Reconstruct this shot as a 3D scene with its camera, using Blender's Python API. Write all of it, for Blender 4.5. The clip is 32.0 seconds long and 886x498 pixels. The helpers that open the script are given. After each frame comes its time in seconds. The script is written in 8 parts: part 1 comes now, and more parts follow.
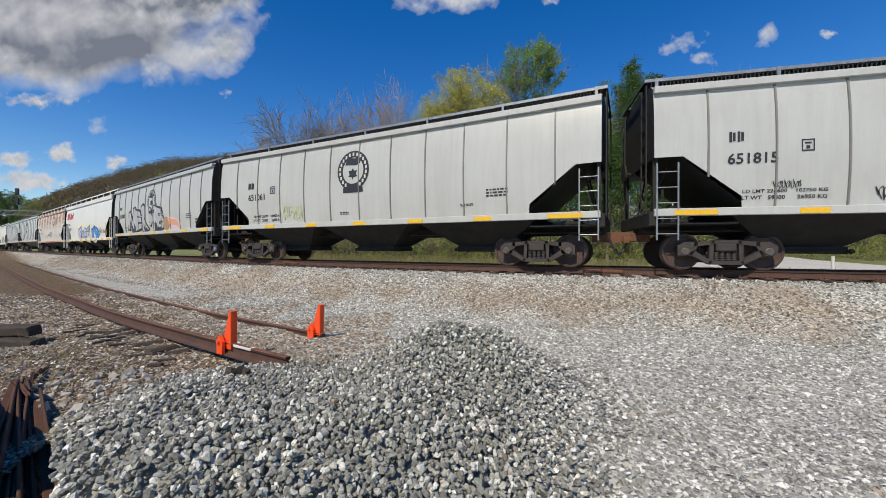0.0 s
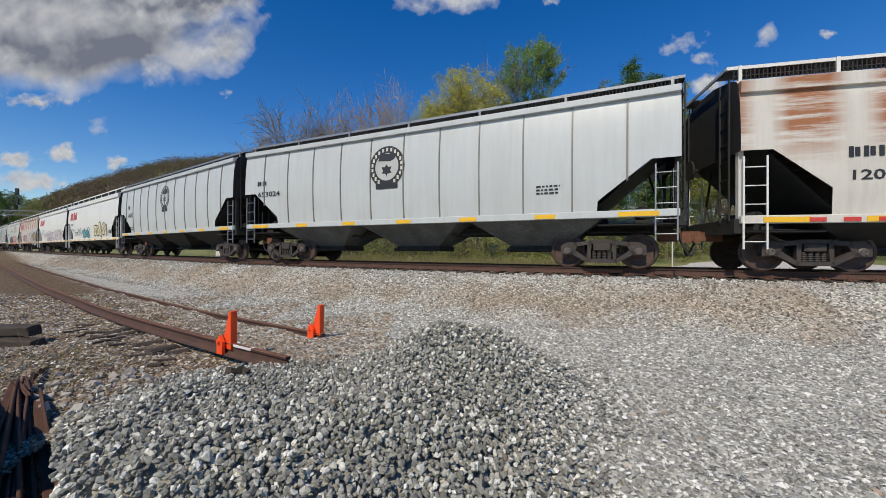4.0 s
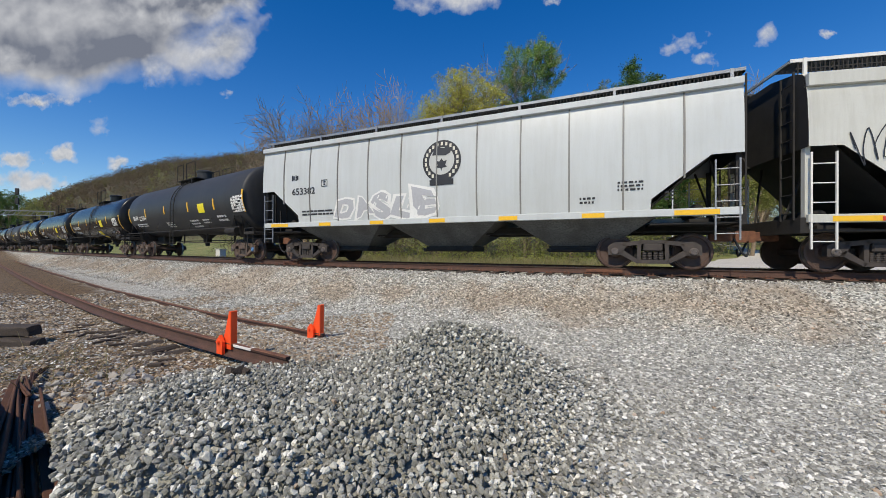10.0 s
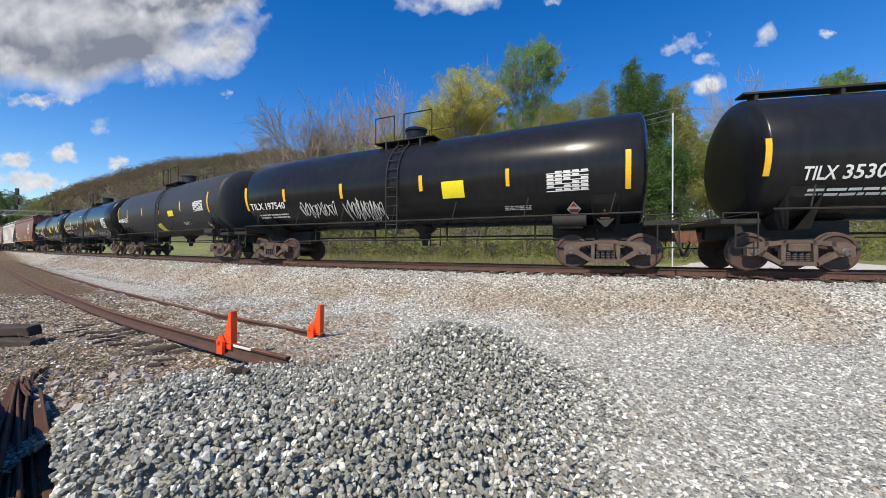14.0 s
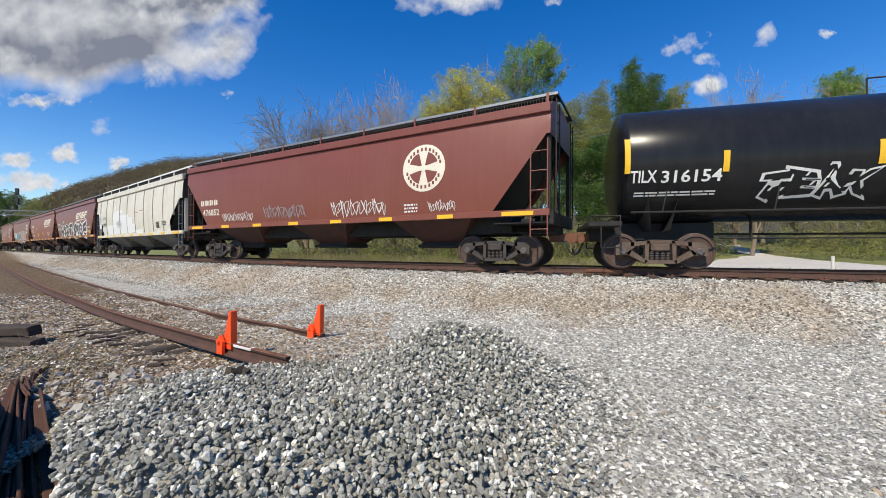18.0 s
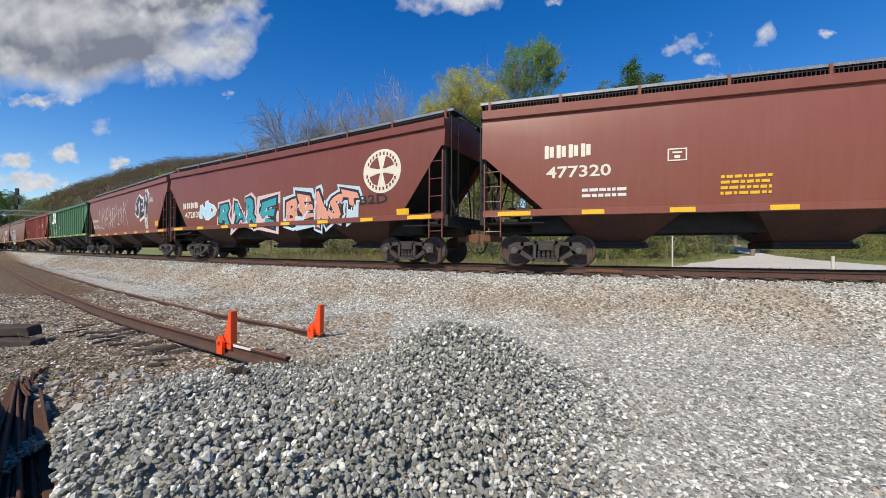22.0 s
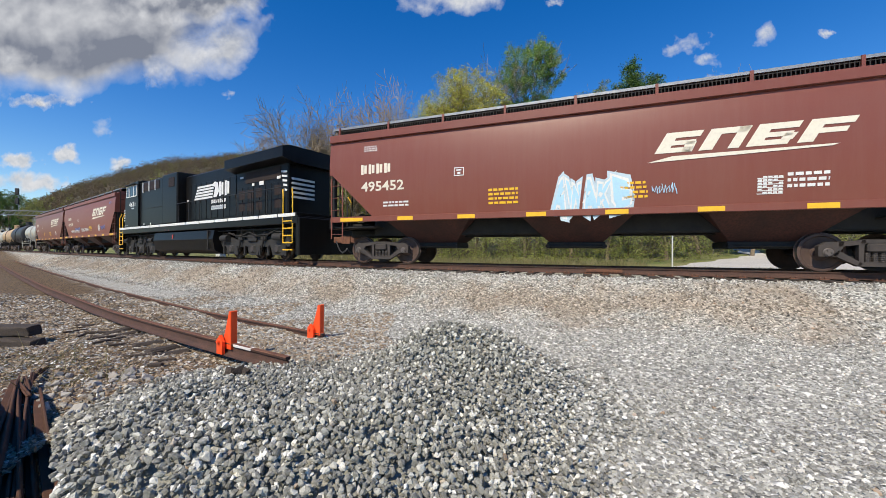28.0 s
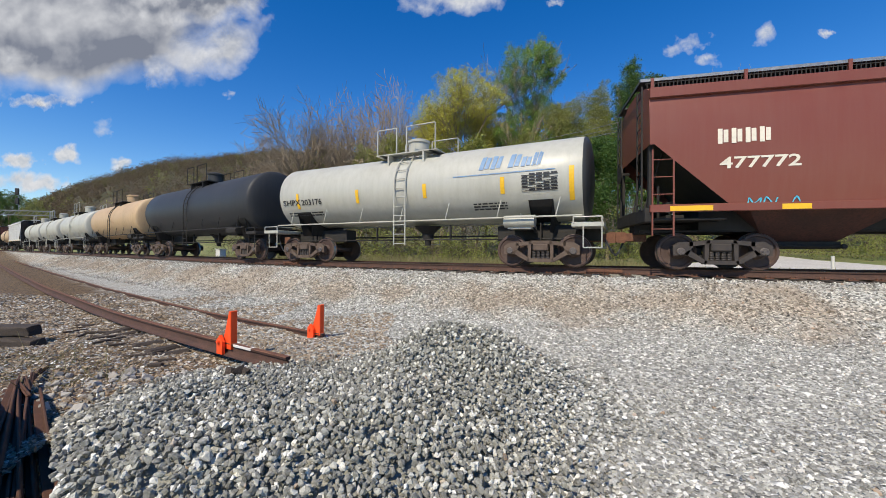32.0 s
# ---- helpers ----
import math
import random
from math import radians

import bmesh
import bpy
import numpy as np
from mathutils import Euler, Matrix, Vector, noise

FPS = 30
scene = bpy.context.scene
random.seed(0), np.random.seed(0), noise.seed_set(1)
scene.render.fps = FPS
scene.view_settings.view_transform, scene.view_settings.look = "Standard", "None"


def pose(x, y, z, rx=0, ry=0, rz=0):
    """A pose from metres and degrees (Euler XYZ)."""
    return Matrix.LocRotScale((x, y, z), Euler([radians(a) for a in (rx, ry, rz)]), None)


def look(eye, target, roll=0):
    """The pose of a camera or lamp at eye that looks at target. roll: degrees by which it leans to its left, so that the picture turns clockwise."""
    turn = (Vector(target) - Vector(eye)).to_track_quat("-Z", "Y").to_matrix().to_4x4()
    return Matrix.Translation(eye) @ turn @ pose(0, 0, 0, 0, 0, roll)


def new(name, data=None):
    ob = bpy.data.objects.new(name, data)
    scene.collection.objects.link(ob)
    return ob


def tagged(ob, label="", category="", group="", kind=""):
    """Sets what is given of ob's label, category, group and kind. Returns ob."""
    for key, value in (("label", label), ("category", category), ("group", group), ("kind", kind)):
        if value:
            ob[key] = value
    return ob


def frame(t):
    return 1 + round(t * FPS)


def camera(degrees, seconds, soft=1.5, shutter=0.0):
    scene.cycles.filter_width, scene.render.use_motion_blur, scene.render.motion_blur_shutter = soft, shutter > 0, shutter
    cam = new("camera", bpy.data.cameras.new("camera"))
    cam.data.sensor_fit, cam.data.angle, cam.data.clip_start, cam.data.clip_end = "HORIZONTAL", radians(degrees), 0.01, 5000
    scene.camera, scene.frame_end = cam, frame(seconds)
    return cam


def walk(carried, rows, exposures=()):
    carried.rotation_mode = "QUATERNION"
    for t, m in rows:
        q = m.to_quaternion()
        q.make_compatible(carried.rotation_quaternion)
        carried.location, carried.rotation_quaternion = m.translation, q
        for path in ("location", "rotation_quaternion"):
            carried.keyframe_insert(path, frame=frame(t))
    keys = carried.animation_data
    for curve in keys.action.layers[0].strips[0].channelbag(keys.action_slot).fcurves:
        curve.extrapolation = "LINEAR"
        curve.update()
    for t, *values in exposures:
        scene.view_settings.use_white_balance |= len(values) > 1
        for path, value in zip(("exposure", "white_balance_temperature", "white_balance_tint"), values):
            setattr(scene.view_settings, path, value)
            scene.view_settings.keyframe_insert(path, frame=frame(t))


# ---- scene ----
# camera: stands still on its tripod beside the yard lead
EYE = (0.0, 0.0, 0.463)          # heights are counted from the main line's rail head
cam = camera(100.9, 32.0, soft=0.5)
CAM = pose(*EYE, 90.18, 0, 30.1) @ pose(0, 0, 0, 0, 0, 0.29)
# its automatic exposure opens up when the dark cars fill the view
walk(cam, [(0.0, CAM), (32.0, CAM)], exposures=[(0, -0.18), (2, -0.24), (3, -0.28), (6, -0.34), (8, -0.34), (9, -0.34), (10, -0.20), (11, -0.09), (12, 0.09), (13, 0.15), (14, 0.17), (17, 0.15), (18, 0.11), (19, -0.09), (20, -0.27), (21, -0.13), (22, 0.01), (25, 0.00), (29, 0.05), (30, 0.05), (32, 0.03)])
scene.view_settings.exposure = 0.0

# daylight: high afternoon sun behind the camera
SUN = Vector((0.02, -0.68, 0.735)).normalized()
world = bpy.data.worlds.new("world")
scene.world = world
world.use_nodes = True
wn = world.node_tree.nodes
sky = wn.new("ShaderNodeTexSky")
sky.sky_type = "NISHITA"
sky.sun_disc = False
sky.sun_elevation = math.asin(SUN.z)
sky.sun_rotation = math.atan2(SUN.x, SUN.y)
sky.air_density, sky.dust_density, sky.ozone_density = 1.0, 0.1, 2.0
wn["Background"].inputs["Strength"].default_value = 0.150
deep = wn.new("ShaderNodeHueSaturation")
deep.inputs["Saturation"].default_value, deep.inputs["Hue"].default_value = 1.45, 0.511
world.node_tree.links.new(sky.outputs[0], deep.inputs["Color"])
world.node_tree.links.new(deep.outputs[0], wn["Background"].inputs["Color"])
sun = new("sun", bpy.data.lights.new("sun", "SUN"))
sun.data.energy, sun.data.angle, sun.data.color = 4.7, radians(0.53), (1.0, 0.905, 0.735)
sun.matrix_world = look(SUN * 50, (0, 0, 0))

# the main line: straight from afar, then a wide curve that tightens as it passes the camera; the bend is added to mimic
# the bowing of a wide lens
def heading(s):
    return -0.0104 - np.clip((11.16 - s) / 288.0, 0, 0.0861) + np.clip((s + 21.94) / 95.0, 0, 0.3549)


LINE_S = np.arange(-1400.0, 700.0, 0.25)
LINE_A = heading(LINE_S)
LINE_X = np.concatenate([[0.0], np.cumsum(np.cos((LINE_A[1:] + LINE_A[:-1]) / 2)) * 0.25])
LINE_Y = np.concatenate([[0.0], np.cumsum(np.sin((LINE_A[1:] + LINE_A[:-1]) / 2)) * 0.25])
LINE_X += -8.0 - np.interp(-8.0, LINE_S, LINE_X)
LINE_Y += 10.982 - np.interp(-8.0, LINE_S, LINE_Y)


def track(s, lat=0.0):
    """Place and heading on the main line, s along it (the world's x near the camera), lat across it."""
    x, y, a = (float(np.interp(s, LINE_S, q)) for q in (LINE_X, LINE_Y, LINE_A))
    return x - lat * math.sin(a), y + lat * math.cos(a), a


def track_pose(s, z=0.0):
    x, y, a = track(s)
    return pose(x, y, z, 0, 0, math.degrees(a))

# ---- materials ----
def nodes_of(name):
    m = bpy.data.materials.new(name)
    m.use_nodes = True
    nt = m.node_tree
    return m, nt, nt.nodes["Principled BSDF"]


def link(nt, a, b):
    nt.links.new(a, b)


def noise_node(nt, scale, detail=4.0, coord=None, stretch=None, rough=0.55):
    n = nt.nodes.new("ShaderNodeTexNoise")
    n.inputs["Scale"].default_value, n.inputs["Detail"].default_value = scale, detail
    n.inputs["Roughness"].default_value = rough
    if coord is None:
        coord = nt.nodes.new("ShaderNodeTexCoord").outputs["Object"]
    if stretch:
        mp = nt.nodes.new("ShaderNodeMapping")
        mp.inputs["Scale"].default_value = stretch
        link(nt, coord, mp.inputs["Vector"])
        coord = mp.outputs[0]
    link(nt, coord, n.inputs["Vector"])
    return n.outputs[0]


def ramp(nt, fac, lo, hi, a=(0, 0, 0, 1), b=(1, 1, 1, 1)):
    r = nt.nodes.new("ShaderNodeValToRGB")
    r.color_ramp.elements[0].position, r.color_ramp.elements[1].position = lo, hi
    r.color_ramp.elements[0].color, r.color_ramp.elements[1].color = a, b
    link(nt, fac, r.inputs[0])
    return r.outputs[0]


def mix(nt, fac, a, b, mode="MIX"):
    m = nt.nodes.new("ShaderNodeMix")
    m.data_type, m.blend_type = "RGBA", mode
    for sock, v in ((m.inputs[0], fac), (m.inputs[6], a), (m.inputs[7], b)):
        if isinstance(v, (int, float)):
            sock.default_value = v
        elif isinstance(v, tuple):
            sock.default_value = (*v[:3], 1)
        else:
            link(nt, v, sock)
    return m.outputs[2]


def math_node(nt, op, a, b=0.0):
    m = nt.nodes.new("ShaderNodeMath")
    m.operation = op
    for sock, v in zip(m.inputs, (a, b)):
        if isinstance(v, (int, float)):
            sock.default_value = v
        else:
            link(nt, v, sock)
    return m.outputs[0]


def bump(nt, bsdf, height, strength, dist=0.02):
    b = nt.nodes.new("ShaderNodeBump")
    b.inputs["Strength"].default_value, b.inputs["Distance"].default_value = strength, dist
    link(nt, height, b.inputs["Height"])
    link(nt, b.outputs[0], bsdf.inputs["Normal"])


def shade(c, k):
    return tuple(max(0.0, min(1.0, v * k)) for v in c[:3])


def rough_mat(name, c, c2=None, rough=0.8, metal=0.0, scale=8.0, fine=60.0, relief=0.3, dist=0.01):
    """A worn surface with variation at two scales."""
    m, nt, b = nodes_of(name)
    c2 = c2 or shade(c, 0.6)
    big, small = noise_node(nt, scale), noise_node(nt, fine, 3)
    col = mix(nt, ramp(nt, big, 0.35, 0.7), c, c2)
    col = mix(nt, ramp(nt, small, 0.4, 0.75), col, shade(c2, 0.7))
    link(nt, col, b.inputs["Base Color"])
    b.inputs["Roughness"].default_value, b.inputs["Metallic"].default_value = rough, metal
    bump(nt, b, small, relief, dist)
    return m


def paint(name, c, rust=0.0, grime=0.35, rough=0.45, gloss_dents=0.15, rust_c=(0.32, 0.12, 0.04), dirt_c=None, streak=0.0, spec=0.5):
    """Car-body paint: rain streaks, road dirt towards patches, and rust blooms."""
    m, nt, b = nodes_of(name)
    dirt_c = dirt_c or (c[0] * 0.45 + 0.06, c[1] * 0.43 + 0.05, c[2] * 0.38 + 0.035)
    coord = nt.nodes.new("ShaderNodeTexCoord").outputs["Object"]
    runs = noise_node(nt, 1.0, 6, coord, (5.0, 5.0, 0.35), 0.7)
    blot = noise_node(nt, 0.55, 5, coord)
    fine = noise_node(nt, 40, 3, coord)
    col = mix(nt, math_node(nt, "MULTIPLY", ramp(nt, runs, 0.42, 0.78), grime), c, dirt_c)
    col = mix(nt, math_node(nt, "MULTIPLY", ramp(nt, blot, 0.45, 0.8), grime), col, dirt_c)
    if rust > 0:
        rs = noise_node(nt, 1.3, 8, coord, (0.6, 1.0, 2.2), 0.75)
        spread = ramp(nt, rs, 0.66 - 0.22 * rust, 0.80 - 0.12 * rust)
        col = mix(nt, math_node(nt, "MULTIPLY", spread, 0.85), col, rust_c)
    if streak > 0:
        # rust patches between the ribs on the upper half of the side, brushed lengthwise
        wide = noise_node(nt, 1.0, 7, coord, (0.55, 0.8, 7.0), 0.7)
        sep = nt.nodes.new("ShaderNodeSeparateXYZ")
        link(nt, coord, sep.inputs[0])
        up = nt.nodes.new("ShaderNodeMapRange")
        up.inputs["From Min"].default_value, up.inputs["From Max"].default_value = 2.35, 3.2
        link(nt, sep.outputs["Z"], up.inputs["Value"])
        panels = math_node(nt, "PINGPONG", math_node(nt, "ADD", sep.outputs["X"], 0.5), 0.85)
        pan = nt.nodes.new("ShaderNodeMapRange")
        pan.inputs["From Min"].default_value, pan.inputs["From Max"].default_value = 0.12, 0.5
        link(nt, panels, pan.inputs["Value"])
        f = math_node(nt, "MULTIPLY", ramp(nt, wide, 0.37, 0.54), math_node(nt, "MULTIPLY", up.outputs[0], pan.outputs[0]))
        col = mix(nt, math_node(nt, "MULTIPLY", f, streak), col, (0.31, 0.105, 0.028))
    col = mix(nt, math_node(nt, "MULTIPLY", ramp(nt, fine, 0.5, 0.8), 0.15), col, dirt_c)
    link(nt, col, b.inputs["Base Color"])
    b.inputs["Roughness"].default_value, b.inputs["Specular IOR Level"].default_value = rough, spec
    bump(nt, b, noise_node(nt, 1.6, 2, coord), gloss_dents, 0.03)
    return m


def plain(name, c, rough=0.5, metal=0.0, wear=0.25):
    m, nt, b = nodes_of(name)
    n = noise_node(nt, 14, 5)
    link(nt, mix(nt, math_node(nt, "MULTIPLY", ramp(nt, n, 0.45, 0.75), wear), c, shade(c, 0.55)), b.inputs["Base Color"])
    b.inputs["Roughness"].default_value, b.inputs["Metallic"].default_value = rough, metal
    return m


M = {}
M["cp_gray"] = paint("gray_paint", (0.50, 0.50, 0.465), 0.05, 0.28, 0.40)
M["cp_gray2"] = paint("light_gray_paint", (0.52, 0.54, 0.53), 0.0, 0.25, 0.42)
M["white"] = paint("white_paint", (0.73, 0.715, 0.665), 0.06, 0.22, 0.42)
M["white_rust"] = paint("rusted_white_paint", (0.62, 0.585, 0.52), 0.12, 0.35, 0.6, streak=0.95)
M["cream"] = paint("cream_paint", (0.56, 0.555, 0.50), 0.12, 0.40, 0.5)
M["cream2"] = paint("weathered_cream_paint", (0.66, 0.625, 0.53), 0.10, 0.45, 0.5, rust_c=(0.42, 0.30, 0.19))
M["brown"] = paint("oxide_brown_paint", (0.185, 0.049, 0.029), 0.0, 0.4, 0.42, dirt_c=(0.21, 0.086, 0.058))
M["brown2"] = paint("faded_oxide_paint", (0.215, 0.060, 0.035), 0.0, 0.45, 0.45, dirt_c=(0.24, 0.10, 0.07))
M["green"] = paint("green_paint", (0.045, 0.145, 0.062), 0.05, 0.5, 0.5, dirt_c=(0.15, 0.20, 0.11))
M["oxide_red"] = paint("oxide_red_paint", (0.26, 0.055, 0.035), 0.0, 0.4, 0.5, dirt_c=(0.25, 0.10, 0.07))
M["black_tank"] = paint("black_tank_paint", (0.012, 0.012, 0.013), 0.0, 0.30, 0.26, 0.06, dirt_c=(0.035, 0.035, 0.035), spec=0.22)
M["dark_tank"] = paint("dull_black_tank_paint", (0.035, 0.037, 0.040), 0.0, 0.40, 0.5, 0.1, dirt_c=(0.06, 0.057, 0.055), spec=0.25)
M["ivory_tank"] = paint("ivory_tank_paint", (0.46, 0.45, 0.39), 0.05, 0.35, 0.42)
M["tan_tank"] = paint("stained_tan_tank_paint", (0.52, 0.36, 0.20), 0.35, 0.5, 0.55)
M["beige_tank"] = paint("beige_tank_paint", (0.48, 0.47, 0.40), 0.12, 0.5, 0.5)
M["loco_black"] = paint("locomotive_black_paint", (0.0075, 0.0072, 0.007), 0.0, 0.25, 0.36, 0.08, dirt_c=(0.020, 0.018, 0.016), spec=0.14)
# near-black steel for gear under and on the cars; most hopper bays take it
M["under"] = rough_mat("near_black_steel", (0.012, 0.011, 0.010), (0.030, 0.026, 0.022), 0.8, 0.0, 3.0, 40.0)
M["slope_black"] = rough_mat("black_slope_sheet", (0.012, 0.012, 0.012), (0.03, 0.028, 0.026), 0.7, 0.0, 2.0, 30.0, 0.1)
M["truck"] = rough_mat("truck_casting", (0.035, 0.030, 0.028), (0.065, 0.050, 0.042), 0.75, 0.0, 4.0, 50.0)
M["truck_rust"] = rough_mat("rusty_truck_casting", (0.080, 0.052, 0.037), (0.14, 0.098, 0.072), 0.8, 0.0, 4.0, 50.0)
M["wheel"] = rough_mat("wheel_steel", (0.06, 0.034, 0.025), (0.10, 0.060, 0.045), 0.7, 0.0, 6.0, 60.0)
M["tread"] = plain("bright_tread", (0.35, 0.34, 0.33), 0.3, 0.9)
M["cap"] = plain("bearing_cap", (0.12, 0.10, 0.09), 0.5, 0.2)
M["cap_blue"] = plain("blue_bearing_cap", (0.10, 0.22, 0.42), 0.5)
M["grate"] = rough_mat("walkway_grating", (0.10, 0.10, 0.10), (0.05, 0.05, 0.05), 0.6, 0.3, 10, 80)
M["rust"] = rough_mat("rust", (0.22, 0.095, 0.05), (0.12, 0.05, 0.03), 0.85, 0.0, 9.0, 90.0)
M["yellow"] = plain("yellow_reflector", (0.80, 0.46, 0.02), 0.4)
M["yellow_sign"] = plain("yellow_sheet", (0.86, 0.72, 0.02), 0.4)
M["letter_black"] = plain("black_lettering", (0.025, 0.025, 0.027), 0.5)
M["letter_white"] = plain("white_lettering", (0.75, 0.74, 0.70), 0.5)
M["letter_cream"] = plain("cream_lettering", (0.74, 0.68, 0.55), 0.5)
M["letter_red"] = plain("red_lettering", (0.55, 0.05, 0.035), 0.5)
M["letter_rose"] = plain("faded_red_lettering", (0.62, 0.15, 0.10), 0.5)
for key, c in dict(letter_faded=(0.32, 0.30, 0.30), letter_blue=(0.16, 0.27, 0.42), tag_lime=(0.62, 0.66, 0.30), spray_gray=(0.42, 0.42, 0.43), spray_lilac=(0.42, 0.50, 0.78), spray_navy=(0.06, 0.08, 0.28),
                   spray_yellow=(0.80, 0.68, 0.12), spray_blue=(0.05, 0.26, 0.68), spray_teal=(0.04, 0.32, 0.36), spray_sand=(0.70, 0.60, 0.36), spray_pale=(0.66, 0.62, 0.62), spray_plum=(0.28, 0.14, 0.20),
                   spray_rust=(0.42, 0.16, 0.14), spray_smoke=(0.40, 0.36, 0.36), spray_brown=(0.40, 0.25, 0.13), spray_lightblue=(0.42, 0.66, 0.80), spray_mint=(0.22, 0.62, 0.48), spray_slate=(0.08, 0.13, 0.15),
                   spray_pink=(0.70, 0.42, 0.40), spray_wine=(0.45, 0.05, 0.06), spray_pinkwhite=(0.66, 0.50, 0.50), spray_salmon=(0.72, 0.32, 0.22), spray_mist=(0.50, 0.62, 0.68), spray_cyan=(0.10, 0.55, 0.70),
                   spray_orange=(0.72, 0.34, 0.22), patch_white=(0.72, 0.72, 0.70), patch_gray=(0.60, 0.59, 0.55), badge_cream=(0.60, 0.56, 0.46)).items():
    M[key] = plain(key, c, 0.5)
# rust for the scrap bars, its colour darkened for the shade they lie in
M["shaded_rust"] = rough_mat("dark_shaded_rust", (0.060, 0.030, 0.020), (0.13, 0.055, 0.028), 0.9, 0.0, 4.0, 60.0)
M["rail_head"] = plain("polished_rail_head", (0.30, 0.27, 0.25), 0.25, 0.9)
M["rail_rust"] = rough_mat("rusty_rail", (0.105, 0.050, 0.033), (0.065, 0.034, 0.024), 0.85, 0.0, 6.0, 70.0)
M["tie"] = rough_mat("weathered_tie", (0.075, 0.055, 0.040), (0.045, 0.034, 0.027), 0.9, 0.0, 5.0, 60.0, 0.5)
M["orange"] = plain("orange_paint", (0.90, 0.085, 0.012), 0.55, 0.0, 0.12)
M["pale_rail_paint"] = plain("white_paint_on_rail", (0.72, 0.68, 0.62), 0.6)
M["signal_black"] = plain("black_signal_paint", (0.015, 0.015, 0.015), 0.6)
M["galv"] = rough_mat("galvanised_steel", (0.36, 0.37, 0.38), (0.25, 0.26, 0.27), 0.5, 0.6, 6, 60, 0.1)
M["bark"] = rough_mat("bark", (0.22, 0.165, 0.105), (0.34, 0.265, 0.18), 0.9, 0.0, 6.0, 40.0, 0.5)
M["bark_pale"] = rough_mat("pale_bark", (0.42, 0.37, 0.30), (0.27, 0.23, 0.18), 0.9, 0.0, 4.0, 30.0, 0.4)


def leaf_mat(name, a, b_, trans=0.35):
    m, nt, b = nodes_of(name)
    isl = nt.nodes.new("ShaderNodeNewGeometry").outputs["Random Per Island"]
    col = mix(nt, isl, a, b_)
    col = mix(nt, ramp(nt, noise_node(nt, 0.6, 3), 0.35, 0.7), col, shade(b_, 0.7))
    link(nt, col, b.inputs["Base Color"])
    b.inputs["Roughness"].default_value = 0.6
    tr = nt.nodes.new("ShaderNodeBsdfTranslucent")
    link(nt, col, tr.inputs[0])
    ms = nt.nodes.new("ShaderNodeMixShader")
    ms.inputs[0].default_value = trans
    link(nt, b.outputs[0], ms.inputs[1])
    link(nt, tr.outputs[0], ms.inputs[2])
    link(nt, ms.outputs[0], nt.nodes["Material Output"].inputs[0])
    return m


M["leaf_green"] = leaf_mat("spring_leaves", (0.27, 0.41, 0.075), (0.18, 0.30, 0.05))
M["leaf_yellow"] = leaf_mat("young_yellow_leaves", (0.74, 0.67, 0.13), (0.56, 0.53, 0.09))
M["leaf_dark"] = leaf_mat("evergreen_leaves", (0.12, 0.22, 0.035), (0.07, 0.14, 0.024))
M["leaf_mid"] = leaf_mat("mixed_leaves", (0.38, 0.39, 0.10), (0.27, 0.29, 0.065))
M["twigs"] = leaf_mat("bare_twigs", (0.19, 0.145, 0.09), (0.11, 0.085, 0.052), 0.2)
M["hill_twigs"] = leaf_mat("hillside_twigs", (0.225, 0.165, 0.098), (0.155, 0.112, 0.066), 0.4)
M["hill_buds"] = leaf_mat("hillside_buds", (0.215, 0.19, 0.07), (0.15, 0.138, 0.048), 0.4)
M["grass"] = leaf_mat("grass_blades", (0.24, 0.31, 0.06), (0.34, 0.33, 0.10))
M["straw"] = leaf_mat("dry_grass", (0.40, 0.33, 0.17), (0.30, 0.28, 0.11))


def across(nt, sep):
    """Distance across the main line near the camera, from the ground's own coordinates."""
    d = math_node(nt, "MAXIMUM", math_node(nt, "ADD", sep.outputs["X"], 19.5), 0.0)
    bend = math_node(nt, "MULTIPLY", math_node(nt, "MULTIPLY", d, d), 0.00723)
    lean = math_node(nt, "MULTIPLY", sep.outputs["X"], -0.0940)
    return math_node(nt, "SUBTRACT", sep.outputs["Y"], math_node(nt, "ADD", math_node(nt, "ADD", lean, bend), 9.25))


def stain_band(nt):
    """Rust and mud stain along the toe of the ballast slope, with ragged edges."""
    co = nt.nodes.new("ShaderNodeTexCoord").outputs["Object"]
    sep = nt.nodes.new("ShaderNodeSeparateXYZ")
    link(nt, co, sep.inputs[0])
    off = math_node(nt, "ABSOLUTE", math_node(nt, "ADD", across(nt, sep), 2.9))
    band = math_node(nt, "SUBTRACT", 1.15, off)
    n = math_node(nt, "MULTIPLY", math_node(nt, "SUBTRACT", noise_node(nt, 0.5, 6, co, None, 0.7), 0.5), 4.5)
    return ramp(nt, math_node(nt, "ADD", band, n), 0.1, 1.2)


